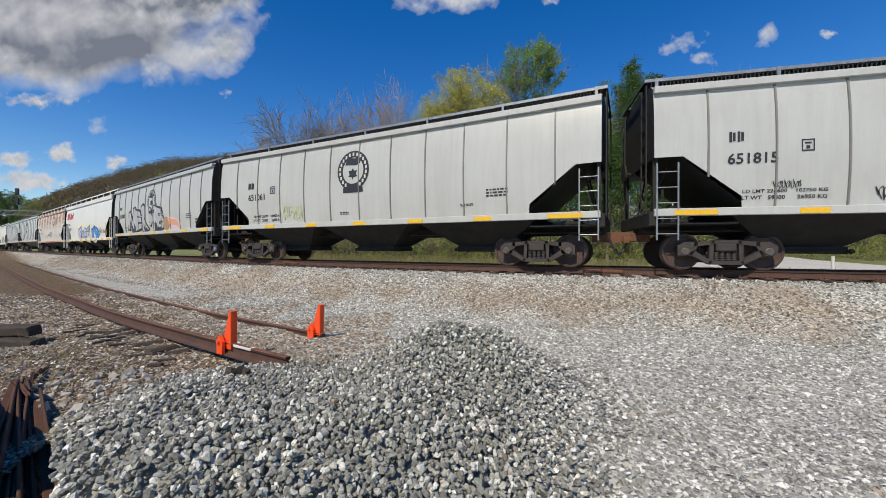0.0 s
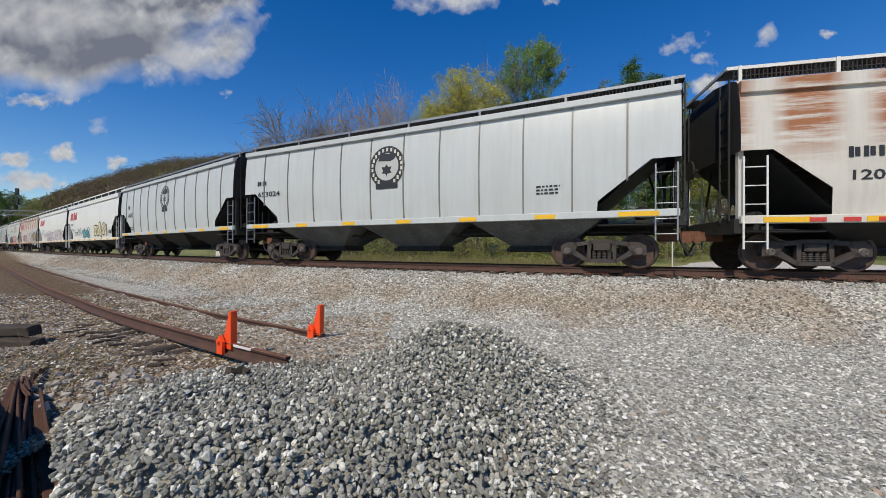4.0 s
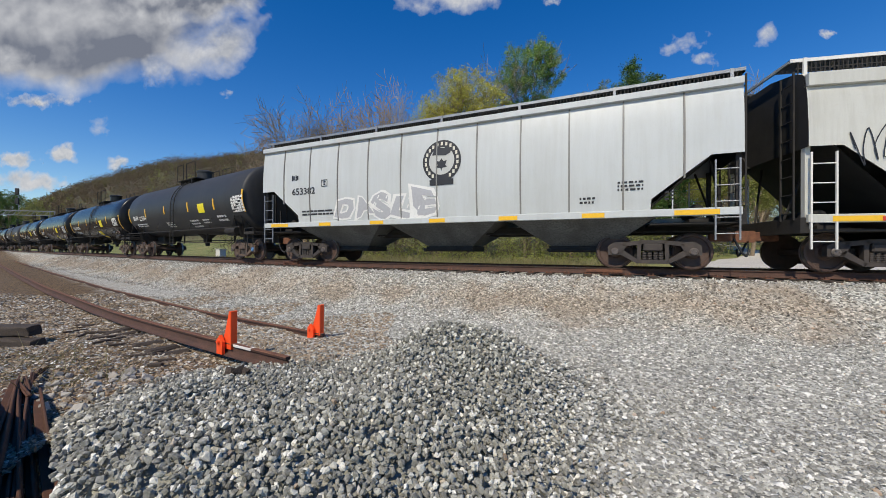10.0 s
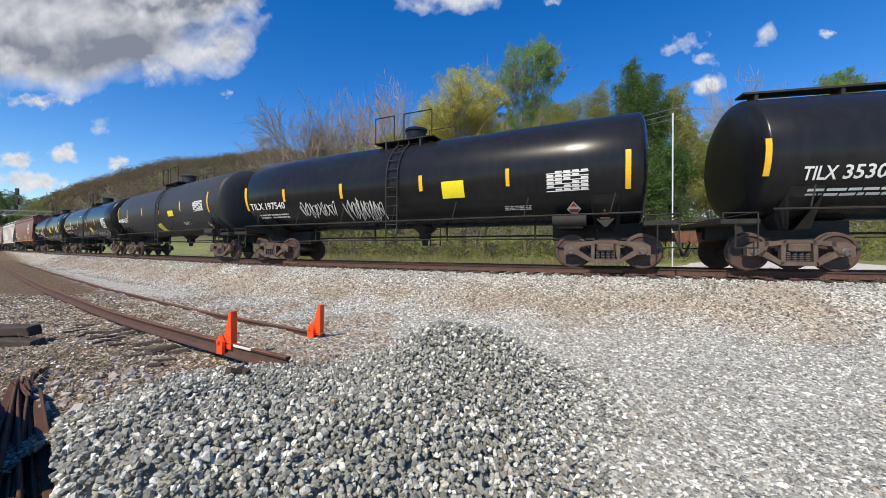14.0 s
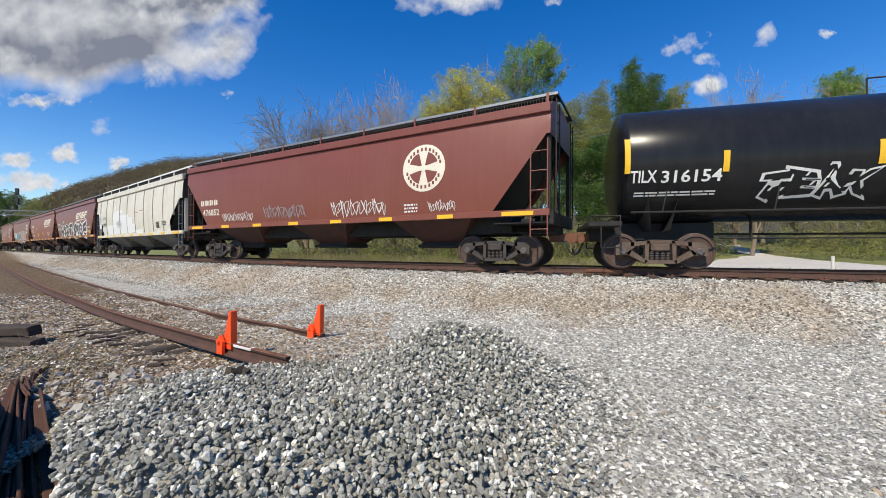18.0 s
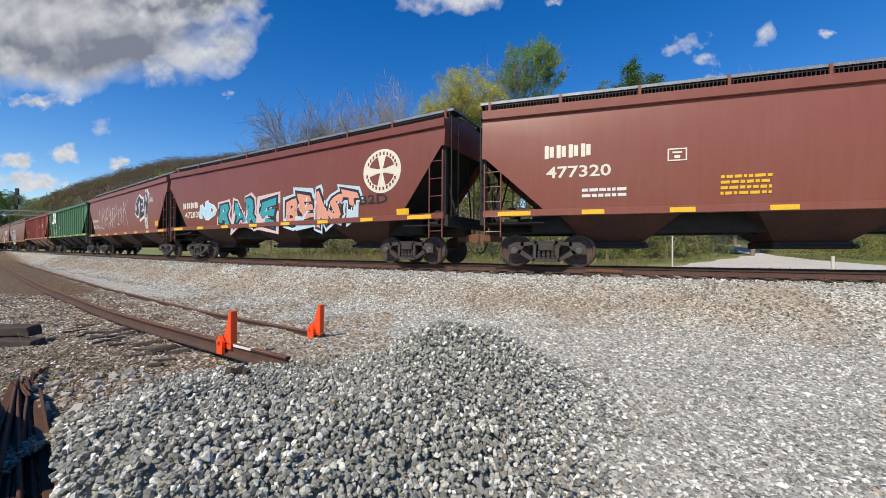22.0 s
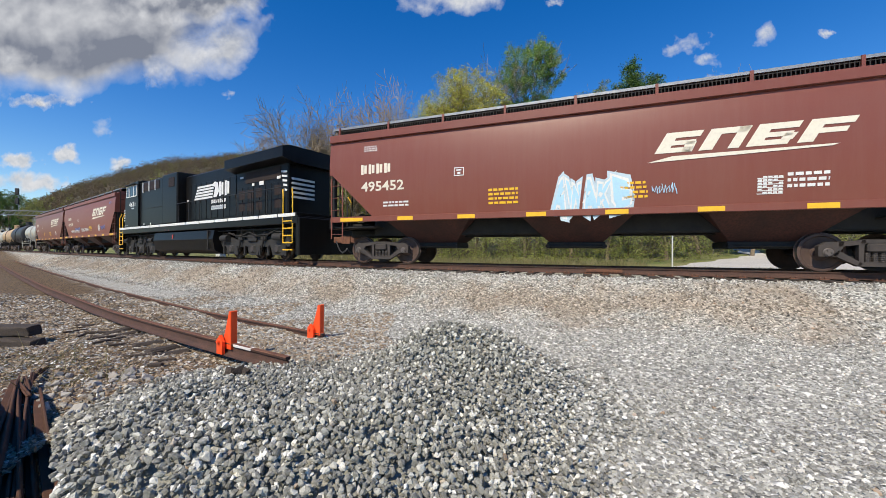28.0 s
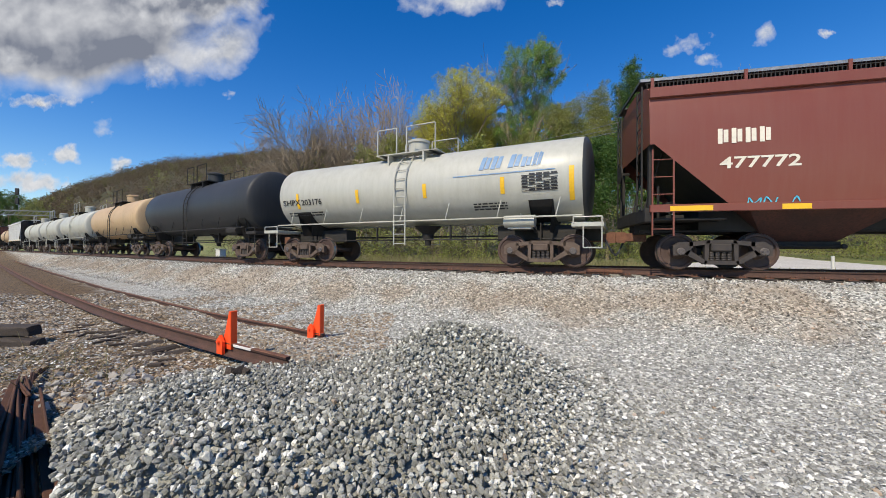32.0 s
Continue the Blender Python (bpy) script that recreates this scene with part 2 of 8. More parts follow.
def stone_mat(name, tones, stain=0.0):
    m, nt, b = nodes_of(name)
    isl = nt.nodes.new("ShaderNodeNewGeometry").outputs["Random Per Island"]
    r = nt.nodes.new("ShaderNodeValToRGB")
    el = r.color_ramp.elements
    el[0].position, el[0].color = tones[0][0], (*tones[0][1], 1)
    el[1].position, el[1].color = tones[-1][0], (*tones[-1][1], 1)
    for p, c in tones[1:-1]:
        el.new(p).color = (*c, 1)
    link(nt, isl, r.inputs[0])
    n = noise_node(nt, 70, 5, None, None, 0.7)
    dusty = mix(nt, ramp(nt, n, 0.42, 0.68), r.outputs[0], mix(nt, 0.55, r.outputs[0], (0.55, 0.53, 0.49)))
    link(nt, mix(nt, ramp(nt, noise_node(nt, 140, 3), 0.55, 0.75), dusty, shade((0.10, 0.095, 0.085), 1.0)), b.inputs["Base Color"])
    b.inputs["Roughness"].default_value = 0.85
    bump(nt, b, noise_node(nt, 120, 3), 0.4, 0.004)
    if stain:
        base = b.inputs["Base Color"].links[0].from_socket
        patch = stain_band(nt)
        link(nt, mix(nt, math_node(nt, "MULTIPLY", patch, stain), base, mix(nt, 0.65, base, (0.62, 0.44, 0.28), "MULTIPLY")), b.inputs["Base Color"])
    return m


M["stone_pile"] = stone_mat("crushed_gray_stone", [(0.0, (0.09, 0.088, 0.068)), (0.35, (0.175, 0.171, 0.136)), (0.66, (0.285, 0.278, 0.225)), (0.82, (0.48, 0.465, 0.385)), (0.94, (0.80, 0.775, 0.67)), (0.985, (0.80, 0.77, 0.68)), (1.0, (0.26, 0.17, 0.09))])
M["stone_ground"] = stone_mat("dusty_pale_gravel", [(0.0, (0.095, 0.091, 0.075)), (0.22, (0.20, 0.194, 0.163)), (0.6, (0.37, 0.36, 0.31)), (0.82, (0.56, 0.545, 0.475)), (0.92, (0.88, 0.855, 0.78)), (0.985, (0.84, 0.81, 0.73)), (1.0, (0.33, 0.21, 0.11))], 0.8)
M["stone_brown"] = stone_mat("brown_stained_gravel", [(0.0, (0.055, 0.036, 0.020)), (0.35, (0.165, 0.107, 0.052)), (0.7, (0.31, 0.205, 0.098)), (0.93, (0.46, 0.37, 0.25)), (1.0, (0.62, 0.57, 0.48))])

M["stone_ballast"] = stone_mat("rusty_pale_ballast", [(0.0, (0.085, 0.075, 0.06)), (0.25, (0.20, 0.18, 0.145)), (0.55, (0.37, 0.345, 0.295)), (0.80, (0.58, 0.555, 0.49)), (0.93, (0.90, 0.87, 0.80)), (0.97, (0.80, 0.77, 0.70)), (1.0, (0.36, 0.21, 0.10))], 0.9)
M["stone_rock"] = stone_mat("pale_dusty_rock", [(0.0, (0.24, 0.215, 0.18)), (0.5, (0.34, 0.31, 0.265)), (1.0, (0.46, 0.43, 0.375))])


def ground_mat():
    """One sheet: pale packed gravel, brown stained fines by the yard lead, grass beyond the line."""
    m, nt, b = nodes_of("ground_surface")
    co = nt.nodes.new("ShaderNodeTexCoord").outputs["Object"]
    sep = nt.nodes.new("ShaderNodeSeparateXYZ")
    link(nt, co, sep.inputs[0])
    v = nt.nodes.new("ShaderNodeTexVoronoi")
    v.inputs["Scale"].default_value = 30
    link(nt, co, v.inputs["Vector"])
    grain = nt.nodes.new("ShaderNodeSeparateColor")
    link(nt, v.outputs["Color"], grain.inputs[0])
    tone = nt.nodes.new("ShaderNodeValToRGB")
    te = tone.color_ramp.elements
    te[0].position, te[0].color = 0.0, (0.09, 0.087, 0.074, 1)
    te[1].position, te[1].color = 1.0, (0.74, 0.72, 0.64, 1)
    for p, c in ((0.20, 0.21), (0.50, 0.37), (0.84, 0.55), (0.95, 0.78)):
        te.new(p).color = (c, c * 0.975, c * 0.86, 1)
    link(nt, grain.outputs[0], tone.inputs[0])
    pale = tone.outputs[0]
    dust = noise_node(nt, 0.5, 5, co)
    pale = mix(nt, math_node(nt, "MULTIPLY", ramp(nt, dust, 0.42, 0.66), 0.55), pale, (0.40, 0.37, 0.31))
    pale = mix(nt, math_node(nt, "MULTIPLY", stain_band(nt), 0.8), pale, mix(nt, 0.65, pale, (0.62, 0.44, 0.28), "MULTIPLY"))
    brown = mix(nt, ramp(nt, grain.outputs[1], 0.1, 0.9), (0.045, 0.029, 0.016), (0.20, 0.132, 0.066))
    br = math_node(nt, "SUBTRACT", math_node(nt, "ADD", math_node(nt, "MULTIPLY", sep.outputs["X"], -0.145), 2.75), sep.outputs["Y"])
    br = math_node(nt, "ADD", br, math_node(nt, "MULTIPLY", noise_node(nt, 1.1, 6, co, None, 0.7), 1.6))
    east = math_node(nt, "SUBTRACT", math_node(nt, "MULTIPLY", sep.outputs["X"], -1.0), 3.2)
    fac = ramp(nt, math_node(nt, "MINIMUM", br, east), 0.25, 1.0)
    col = mix(nt, fac, pale, brown)
    g1, g2 = noise_node(nt, 0.25, 6, co), noise_node(nt, 7, 5, co)
    grass = mix(nt, ramp(nt, g1, 0.38, 0.62), (0.17, 0.21, 0.05), (0.30, 0.27, 0.10))
    grass = mix(nt, ramp(nt, g2, 0.4, 0.75), grass, (0.06, 0.075, 0.02))
    far = nt.nodes.new("ShaderNodeMapRange")
    far.inputs["From Min"].default_value, far.inputs["From Max"].default_value = 3.4, 4.4
    link(nt, math_node(nt, "ADD", across(nt, sep), math_node(nt, "MULTIPLY", dust, 1.2)), far.inputs["Value"])
    high = nt.nodes.new("ShaderNodeMapRange")
    high.inputs["From Min"].default_value, high.inputs["From Max"].default_value = 1.5, 6.0
    link(nt, sep.outputs["Z"], high.inputs["Value"])
    litter = mix(nt, ramp(nt, noise_node(nt, 0.04, 5, co), 0.4, 0.65), (0.075, 0.058, 0.036), (0.060, 0.062, 0.026))
    grass = mix(nt, high.outputs[0], grass, litter)
    link(nt, mix(nt, far.outputs[0], col, grass), b.inputs["Base Color"])
    b.inputs["Roughness"].default_value = 0.95
    bump(nt, b, math_node(nt, "MULTIPLY", v.outputs["Distance"], -1.0), 0.6, 0.03)
    return m


M["ground"] = ground_mat()
M["road"] = rough_mat("pale_gravel_road", (0.62, 0.585, 0.52), (0.52, 0.48, 0.42), 0.95, 0.0, 1.2, 30.0)

# ---- mesh helpers ----
class Geo:
    """Collects faces for one mesh."""

    def __init__(self):
        self.v, self.f = [], []

    def add(self, vs, fs):
        n = len(self.v)
        self.v += [tuple(p) for p in vs]
        self.f += [tuple(i + n for i in q) for q in fs]
        return self

    def box(self, x0, x1, y0, y1, z0, z1):
        vs = [(x, y, z) for z in (z0, z1) for y in (y0, y1) for x in (x0, x1)]
        return self.add(vs, [(0, 2, 3, 1), (4, 5, 7, 6), (0, 1, 5, 4), (2, 6, 7, 3), (0, 4, 6, 2), (1, 3, 7, 5)])

    def cbox(self, x0, x1, y0, y1, z0, z1, c=0.02):
        """A box with chamfered edges."""
        vs, ids = [], {}
        for sx in (0, 1):
            for sy in (0, 1):
                for sz in (0, 1):
                    p = [(x0, x1)[sx], (y0, y1)[sy], (z0, z1)[sz]]
                    d = [c if s == 0 else -c for s in (sx, sy, sz)]
                    for a in range(3):
                        q = [p[i] + (0 if i == a else d[i]) for i in range(3)]
                        ids[sx, sy, sz, a] = len(vs)
                        vs.append(q)
        fs = []
        for a in range(3):
            b, e = (a + 1) % 3, (a + 2) % 3
            for s in (0, 1):
                q = []
                for sb, se in ((0, 0), (1, 0), (1, 1), (0, 1)):
                    k = [0, 0, 0]
                    k[a], k[b], k[e] = s, sb, se
                    q.append(ids[(*k, a)])
                fs.append(tuple(q if s else q[::-1]))
            for sb in (0, 1):
                for se in (0, 1):
                    k0, k1 = [0, 0, 0], [0, 0, 0]
                    k0[b], k0[e], k1[b], k1[e], k1[a] = sb, se, sb, se, 1
                    q = (ids[(*k0, b)], ids[(*k1, b)], ids[(*k1, e)], ids[(*k0, e)])
                    fs.append(q if sb == se else q[::-1])
        for sx in (0, 1):
            for sy in (0, 1):
                for sz in (0, 1):
                    q = tuple(ids[sx, sy, sz, a] for a in range(3))
                    fs.append(q if (sx + sy + sz) % 2 else q[::-1])
        return self.add(vs, fs)

    def rod(self, a, b, r, n=6, r2=None, caps=True):
        a, b = Vector(a), Vector(b)
        d = (b - a).normalized()
        u = d.orthogonal().normalized()
        w = d.cross(u)
        r2 = r if r2 is None else r2
        vs = []
        for p, q in ((a, r), (b, r2)):
            vs += [p + (u * math.cos(2 * math.pi * i / n) + w * math.sin(2 * math.pi * i / n)) * q for i in range(n)]
        fs = [(i, (i + 1) % n, n + (i + 1) % n, n + i) for i in range(n)]
        if caps:
            fs += [tuple(range(n))[::-1], tuple(range(n, 2 * n))]
        return self.add(vs, fs)

    def wire(self, pts, r, n=5):
        for a, b in zip(pts, pts[1:]):
            self.rod(a, b, r, n)
        return self

    def lathe(self, profile, n, axis="x", origin=(0, 0, 0), caps=True):
        """Turns (along, radius) pairs round an axis."""
        vs, fs = [], []
        o = Vector(origin)
        for along, r in profile:
            for i in range(n):
                c, s = math.cos(2 * math.pi * i / n) * r, math.sin(2 * math.pi * i / n) * r
                vs.append(o + Vector({"x": (along, c, s), "y": (s, along, c), "z": (c, s, along)}[axis]))
        for j in range(len(profile) - 1):
            for i in range(n):
                k = (i + 1) % n
                fs.append((j * n + i, j * n + k, (j + 1) * n + k, (j + 1) * n + i))
        if caps:
            fs += [tuple(range(n))[::-1], tuple(range((len(profile) - 1) * n, len(profile) * n))]
        return self.add(vs, fs)

    def slab(self, outline, y0, y1):
        """A plate with an (x, z) outline, from y0 to y1."""
        n = len(outline)
        vs = [(x, y0, z) for x, z in outline] + [(x, y1, z) for x, z in outline]
        fs = [tuple(range(n)), tuple(range(n, 2 * n))[::-1]]
        fs += [(i, n + i, n + (i + 1) % n, (i + 1) % n) for i in range(n)]
        return self.add(vs, fs)

    def strip(self, ring_a, ring_b, closed=False):
        n = len(ring_a)
        fs = [(i, i + 1, n + i + 1, n + i) for i in range(n - 1)]
        if closed:
            fs.append((n - 1, 0, n, 2 * n - 1))
        return self.add([*ring_a, *ring_b], fs)

    def mesh(self, name, mat, smooth=None):
        me = bpy.data.meshes.new(name)
        me.from_pydata(self.v, [], self.f)
        for m in (mat if isinstance(mat, (list, tuple)) else [mat]):
            me.materials.append(m)
        fix = bmesh.new()
        fix.from_mesh(me)
        bmesh.ops.remove_doubles(fix, verts=fix.verts, dist=1e-4)
        bmesh.ops.recalc_face_normals(fix, faces=fix.faces)
        fix.to_mesh(me)
        fix.free()
        if smooth:
            me.polygons.foreach_set("use_smooth", [True] * len(me.polygons))
            me.set_sharp_from_angle(angle=radians(smooth))
        return me


def hang(name, me, parent, label="", at=None):
    ob = new(name, me)
    ob.parent = parent
    if at is not None:
        ob.matrix_basis = at
    return tagged(ob, label)


def part(name, geo, mat, parent, label="", smooth=None, at=None):
    return hang(name, geo.mesh(name, mat, smooth), parent, label, at)


def thing(name, label, category, at=None, group="", kind=""):
    ob = new(name)
    ob.empty_display_size = 0.3
    if at is not None:
        ob.matrix_basis = at
    return tagged(ob, label, category, group, kind)


def arrays_mesh(name, verts, faces, mats, index=None, smooth=False):
    """A mesh from numpy arrays; faces all triangles or all quads."""
    me = bpy.data.meshes.new(name)
    verts, faces = np.asarray(verts, np.float32), np.asarray(faces, np.int32)
    k = faces.shape[1]
    me.vertices.add(len(verts))
    me.vertices.foreach_set("co", verts.ravel())
    me.loops.add(faces.size)
    me.loops.foreach_set("vertex_index", faces.ravel())
    me.polygons.add(len(faces))
    me.polygons.foreach_set("loop_start", np.arange(0, faces.size, k, dtype=np.int32))
    for m in (mats if isinstance(mats, (list, tuple)) else [mats]):
        me.materials.append(m)
    if index is not None:
        me.polygons.foreach_set("material_index", np.asarray(index, np.int32))
    me.polygons.foreach_set("use_smooth", np.full(len(faces), smooth))
    me.update(calc_edges=True)
    return me


def smooth01(t):
    t = np.clip(t, 0, 1)
    return t * t * (3 - 2 * t)

# ---- ground ----
YARD = -1.07


NEAR_S = np.concatenate([np.arange(-1400, -60, 10.0), np.arange(-60, 60, 1.0), np.arange(60, 700, 10.0)])
NEAR = [np.interp(NEAR_S, LINE_S, q) for q in (LINE_X, LINE_Y, LINE_A)]


def lat_of(x, y):
    """Distance across the main line, positive beyond it; arrays."""
    x, y = np.broadcast_arrays(np.asarray(x, float), np.asarray(y, float))
    fx, fy = x.ravel(), y.ravel()
    out = np.empty(len(fx))
    nx_, ny_, na_ = NEAR
    for k in range(0, len(fx), 20000):
        px, py = fx[k:k + 20000], fy[k:k + 20000]
        i = np.argmin((px[:, None] - nx_) ** 2 + (py[:, None] - ny_) ** 2, axis=1)
        out[k:k + 20000] = (py - ny_[i]) * np.cos(na_[i]) - (px - nx_[i]) * np.sin(na_[i])
    return out.reshape(x.shape)


def bumps(x, y):
    return 0.035 * np.sin(x * 1.7 + 0.6 * y) * np.cos(y * 1.3 - 0.4 * x) + 0.02 * np.sin(x * 3.9 - y * 2.7)


HILL_AZ = [-60, -20, 10, 30, 46, 55, 61, 67, 72, 77, 81, 90]
HILL_RISE = [0.03, 0.05, 0.08, 0.14, 0.22, 0.212, 0.187, 0.160, 0.120, 0.078, 0.03, 0.02]


def ground_z(x, y):
    x, y = np.asarray(x, float), np.asarray(y, float)
    lat = lat_of(x, y)
    d = np.abs(lat)
    yard = YARD + bumps(x, y)
    far = -0.75 + 0.10 * np.sin(x * 0.21) + np.clip(lat - 14, 0, 40) * 0.045
    # a wooded hill that climbs towards the west and north-west
    reach = np.hypot(x, y)
    rise = np.interp(np.degrees(np.arctan2(-x, y)), HILL_AZ, HILL_RISE)
    hill = np.minimum(reach, 650) * rise * smooth01((reach - 90) / 300) * smooth01((lat - 12) / 50)
    far = far + hill + 4 * smooth01((lat - 24) / 60)
    far = far + 30 * smooth01((-x - 950) / 450)
    yard = yard + 30 * smooth01((-x - 950) / 450)
    base = np.where(lat < 0, yard, far)
    bed = -0.235 + 0.012 * np.sin(x * 5.1) * np.sin(y * 6.3)
    return base + (bed - base) * (1 - smooth01((d - 1.75) / 2.1))


def axis(dense_lo, dense_hi, step, lo, hi, growth=1.18):
    mid = list(np.arange(dense_lo, dense_hi + step / 2, step))
    up, s = [dense_hi], step
    while up[-1] < hi:
        s *= growth
        up.append(up[-1] + s)
    down, s = [dense_lo], step
    while down[-1] > lo:
        s *= growth
        down.append(down[-1] - s)
    return np.array(down[:0:-1] + mid + up[1:])


gx, gy = axis(-16, 16, 0.24, -2600, 2200, 1.09), axis(-1, 18, 0.24, -1200, 2600, 1.09)
GX, GY = np.meshgrid(gx, gy)
GZ = ground_z(GX, GY)
nx, ny = len(gx), len(gy)
ii = np.arange(nx * ny).reshape(ny, nx)
quads = np.stack([ii[:-1, :-1], ii[:-1, 1:], ii[1:, 1:], ii[1:, :-1]], -1).reshape(-1, 4)
ground = new("ground", arrays_mesh("ground", np.stack([GX, GY, GZ], -1).reshape(-1, 3), quads, M["ground"], smooth=True))
tagged(ground, "pale packed gravel yard with grassy bank beyond the line", "ground", kind="structure")

# ---- the main line ----
RAIL = [(-0.076, -0.171), (-0.076, -0.160), (-0.02, -0.140), (-0.009, -0.125), (-0.009, -0.045), (-0.030, -0.036), (-0.036, -0.008), (-0.028, 0.0),
        (0.028, 0.0), (0.036, -0.008), (0.030, -0.036), (0.009, -0.045), (0.009, -0.125), (0.02, -0.140), (0.076, -0.160), (0.076, -0.171)]


def rail_geo(stations, profile=RAIL):
    """A rail swept along (x, y, heading) stations; returns body and head."""
    body, head = Geo(), Geo()
    rings = []
    for x, y, z, a in stations:
        rings.append([(x - q * math.sin(a), y + q * math.cos(a), z + w) for q, w in profile])
    for A, B in zip(rings, rings[1:]):
        body.strip(A[:7], B[:7])
        body.strip(A[9:], B[9:])
        head.strip(A[6:10], B[6:10])
    body.add(rings[0], [tuple(range(len(profile)))])
    body.add(rings[-1], [tuple(range(len(profile)))])
    return body, head


main_line = thing("main_track", "rusty steel rails on dark weathered wooden ties", "railway track", kind="structure")
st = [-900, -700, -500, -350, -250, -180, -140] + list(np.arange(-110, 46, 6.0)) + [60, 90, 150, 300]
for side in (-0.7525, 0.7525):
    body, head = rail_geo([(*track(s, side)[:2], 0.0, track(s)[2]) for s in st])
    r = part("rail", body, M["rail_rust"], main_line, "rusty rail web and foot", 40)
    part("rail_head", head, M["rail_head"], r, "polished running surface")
tie_geo = Geo().cbox(-0.115, 0.115, -1.3, 1.3, -0.36, -0.178, 0.012)
tie_me = tie_geo.mesh("tie", M["tie"])
plate_me = Geo().cbox(-0.09, 0.09, -0.17, 0.17, -0.178, -0.164, 0.004).mesh("tie_plate", M["rust"])
spike_me = Geo().box(-0.012, 0.012, -0.012, 0.012, -0.17, -0.135).box(-0.016, 0.016, -0.02, 0.02, -0.137, -0.125).mesh("spike", M["rust"])
rng = random.Random(5)
for i in range(150):
    s = 14.0 - i * 0.508
    m = track_pose(s + rng.uniform(-0.03, 0.03)) @ pose(0, rng.uniform(-0.05, 0.05), rng.uniform(-0.012, 0.004), 0, 0, rng.uniform(-1.2, 1.2))
    t_ob = hang("tie", tie_me, main_line, at=m)
    if s > -26:
        hang("tie_plate", plate_me, t_ob, at=pose(0, -0.7525, 0))
        for dx, dy in ((-0.05, -0.1), (0.05, -0.1)):
            hang("spike", spike_me, t_ob, at=pose(dx, -0.7525 + dy, 0))
# rail joint with its bars
joint = Geo()
for q in (-0.03, 0.03):
    joint.cbox(-0.46, 0.46, q - 0.014, q + 0.014, -0.13, -0.045, 0.004)
for k in range(6):
    joint.rod((-0.38 + k * 0.152, -0.075, -0.088), (-0.38 + k * 0.152, -0.03, -0.088), 0.017, 6)
for s in (-1.3, -13.2):
    part("joint_bar", joint, M["rust"], main_line, "bolted rusty joint bar", at=track_pose(s) @ pose(0, -0.7525, 0))

# ---- rolling stock ----
SPEED = 16.65
WR = 0.457
wheelsets = []


def wheel_meshes():
    w = Geo()
    for s in (-1, 1):
        y = 0.7525 * s
        prof = [(y - 0.06 * s, 0.17), (y - 0.05 * s, 0.36), (y - 0.065 * s, 0.385), (y - 0.065 * s, 0.482), (y - 0.04 * s, 0.486), (y - 0.028 * s, WR + 0.004),
                (y + 0.06 * s, WR - 0.004), (y + 0.066 * s, 0.44), (y + 0.066 * s, 0.39), (y + 0.035 * s, 0.37), (y + 0.015 * s, 0.20), (y + 0.05 * s, 0.16), (y + 0.05 * s, 0.10)]
        w.lathe(prof, 28, "y")
    w.rod((0, -0.95, 0), (0, 0.95, 0), 0.085, 10)
    treads, caps = {}, {}
    for s in (-1, 1):
        y = 0.7525 * s
        treads[s] = Geo().lathe([(y - 0.027 * s, WR + 0.0055), (y + 0.058 * s, WR - 0.002)], 28, "y", caps=False).mesh("wheel_tread", M["tread"])
        caps[s] = Geo()
        caps[s].lathe([(s * 0.93, 0.095), (s * 1.09, 0.10), (s * 1.10, 0.085), (s * 1.115, 0.08)], 12, "y")
        for k in range(3):
            a = 2 * math.pi * k / 3
            caps[s].rod((0.05 * math.cos(a), s * 1.11, 0.05 * math.sin(a)), (0.05 * math.cos(a), s * 1.135, 0.05 * math.sin(a)), 0.018, 6)
    return w.mesh("wheelset", M["wheel"], 40), treads, caps


WHEEL_ME, TREAD_ME, CAPS = wheel_meshes()
CAP_ME = {(k, s): CAPS[s].mesh("bearing_cap", M[k], 40) for k in ("cap", "cap_blue") for s in (-1, 1)}


def side_frame(y, s):
    """Cast three-piece side frame in the (x, z) plane, with its window openings."""
    g = Geo()
    a, b = y - 0.075, y + 0.075
    for k in (1, -1):
        g.slab([(k * 1.06, 0.36), (k * 1.06, 0.60), (k * 0.90, 0.70), (k * 0.62, 0.70), (k * 0.62, 0.58), (k * 0.74, 0.36)][::k], a, b)
        g.slab([(k * 0.70, 0.70), (k * 0.25, 0.74), (k * 0.25, 0.64), (k * 0.70, 0.585)][::k], a, b)
        g.slab([(k * 0.82, 0.40), (k * 0.70, 0.50), (k * 0.30, 0.21), (k * 0.36, 0.14)][::k], a, b)
        g.slab([(k * 0.36, 0.68), (k * 0.26, 0.68), (k * 0.28, 0.20), (k * 0.36, 0.20)][::k], a + 0.01, b - 0.01)
    g.slab([(-0.38, 0.14), (0.38, 0.14), (0.36, 0.24), (-0.36, 0.24)], a, b)
    g.slab([(-0.34, 0.66), (0.34, 0.66), (0.30, 0.75), (-0.30, 0.75)], a, b)
    return g


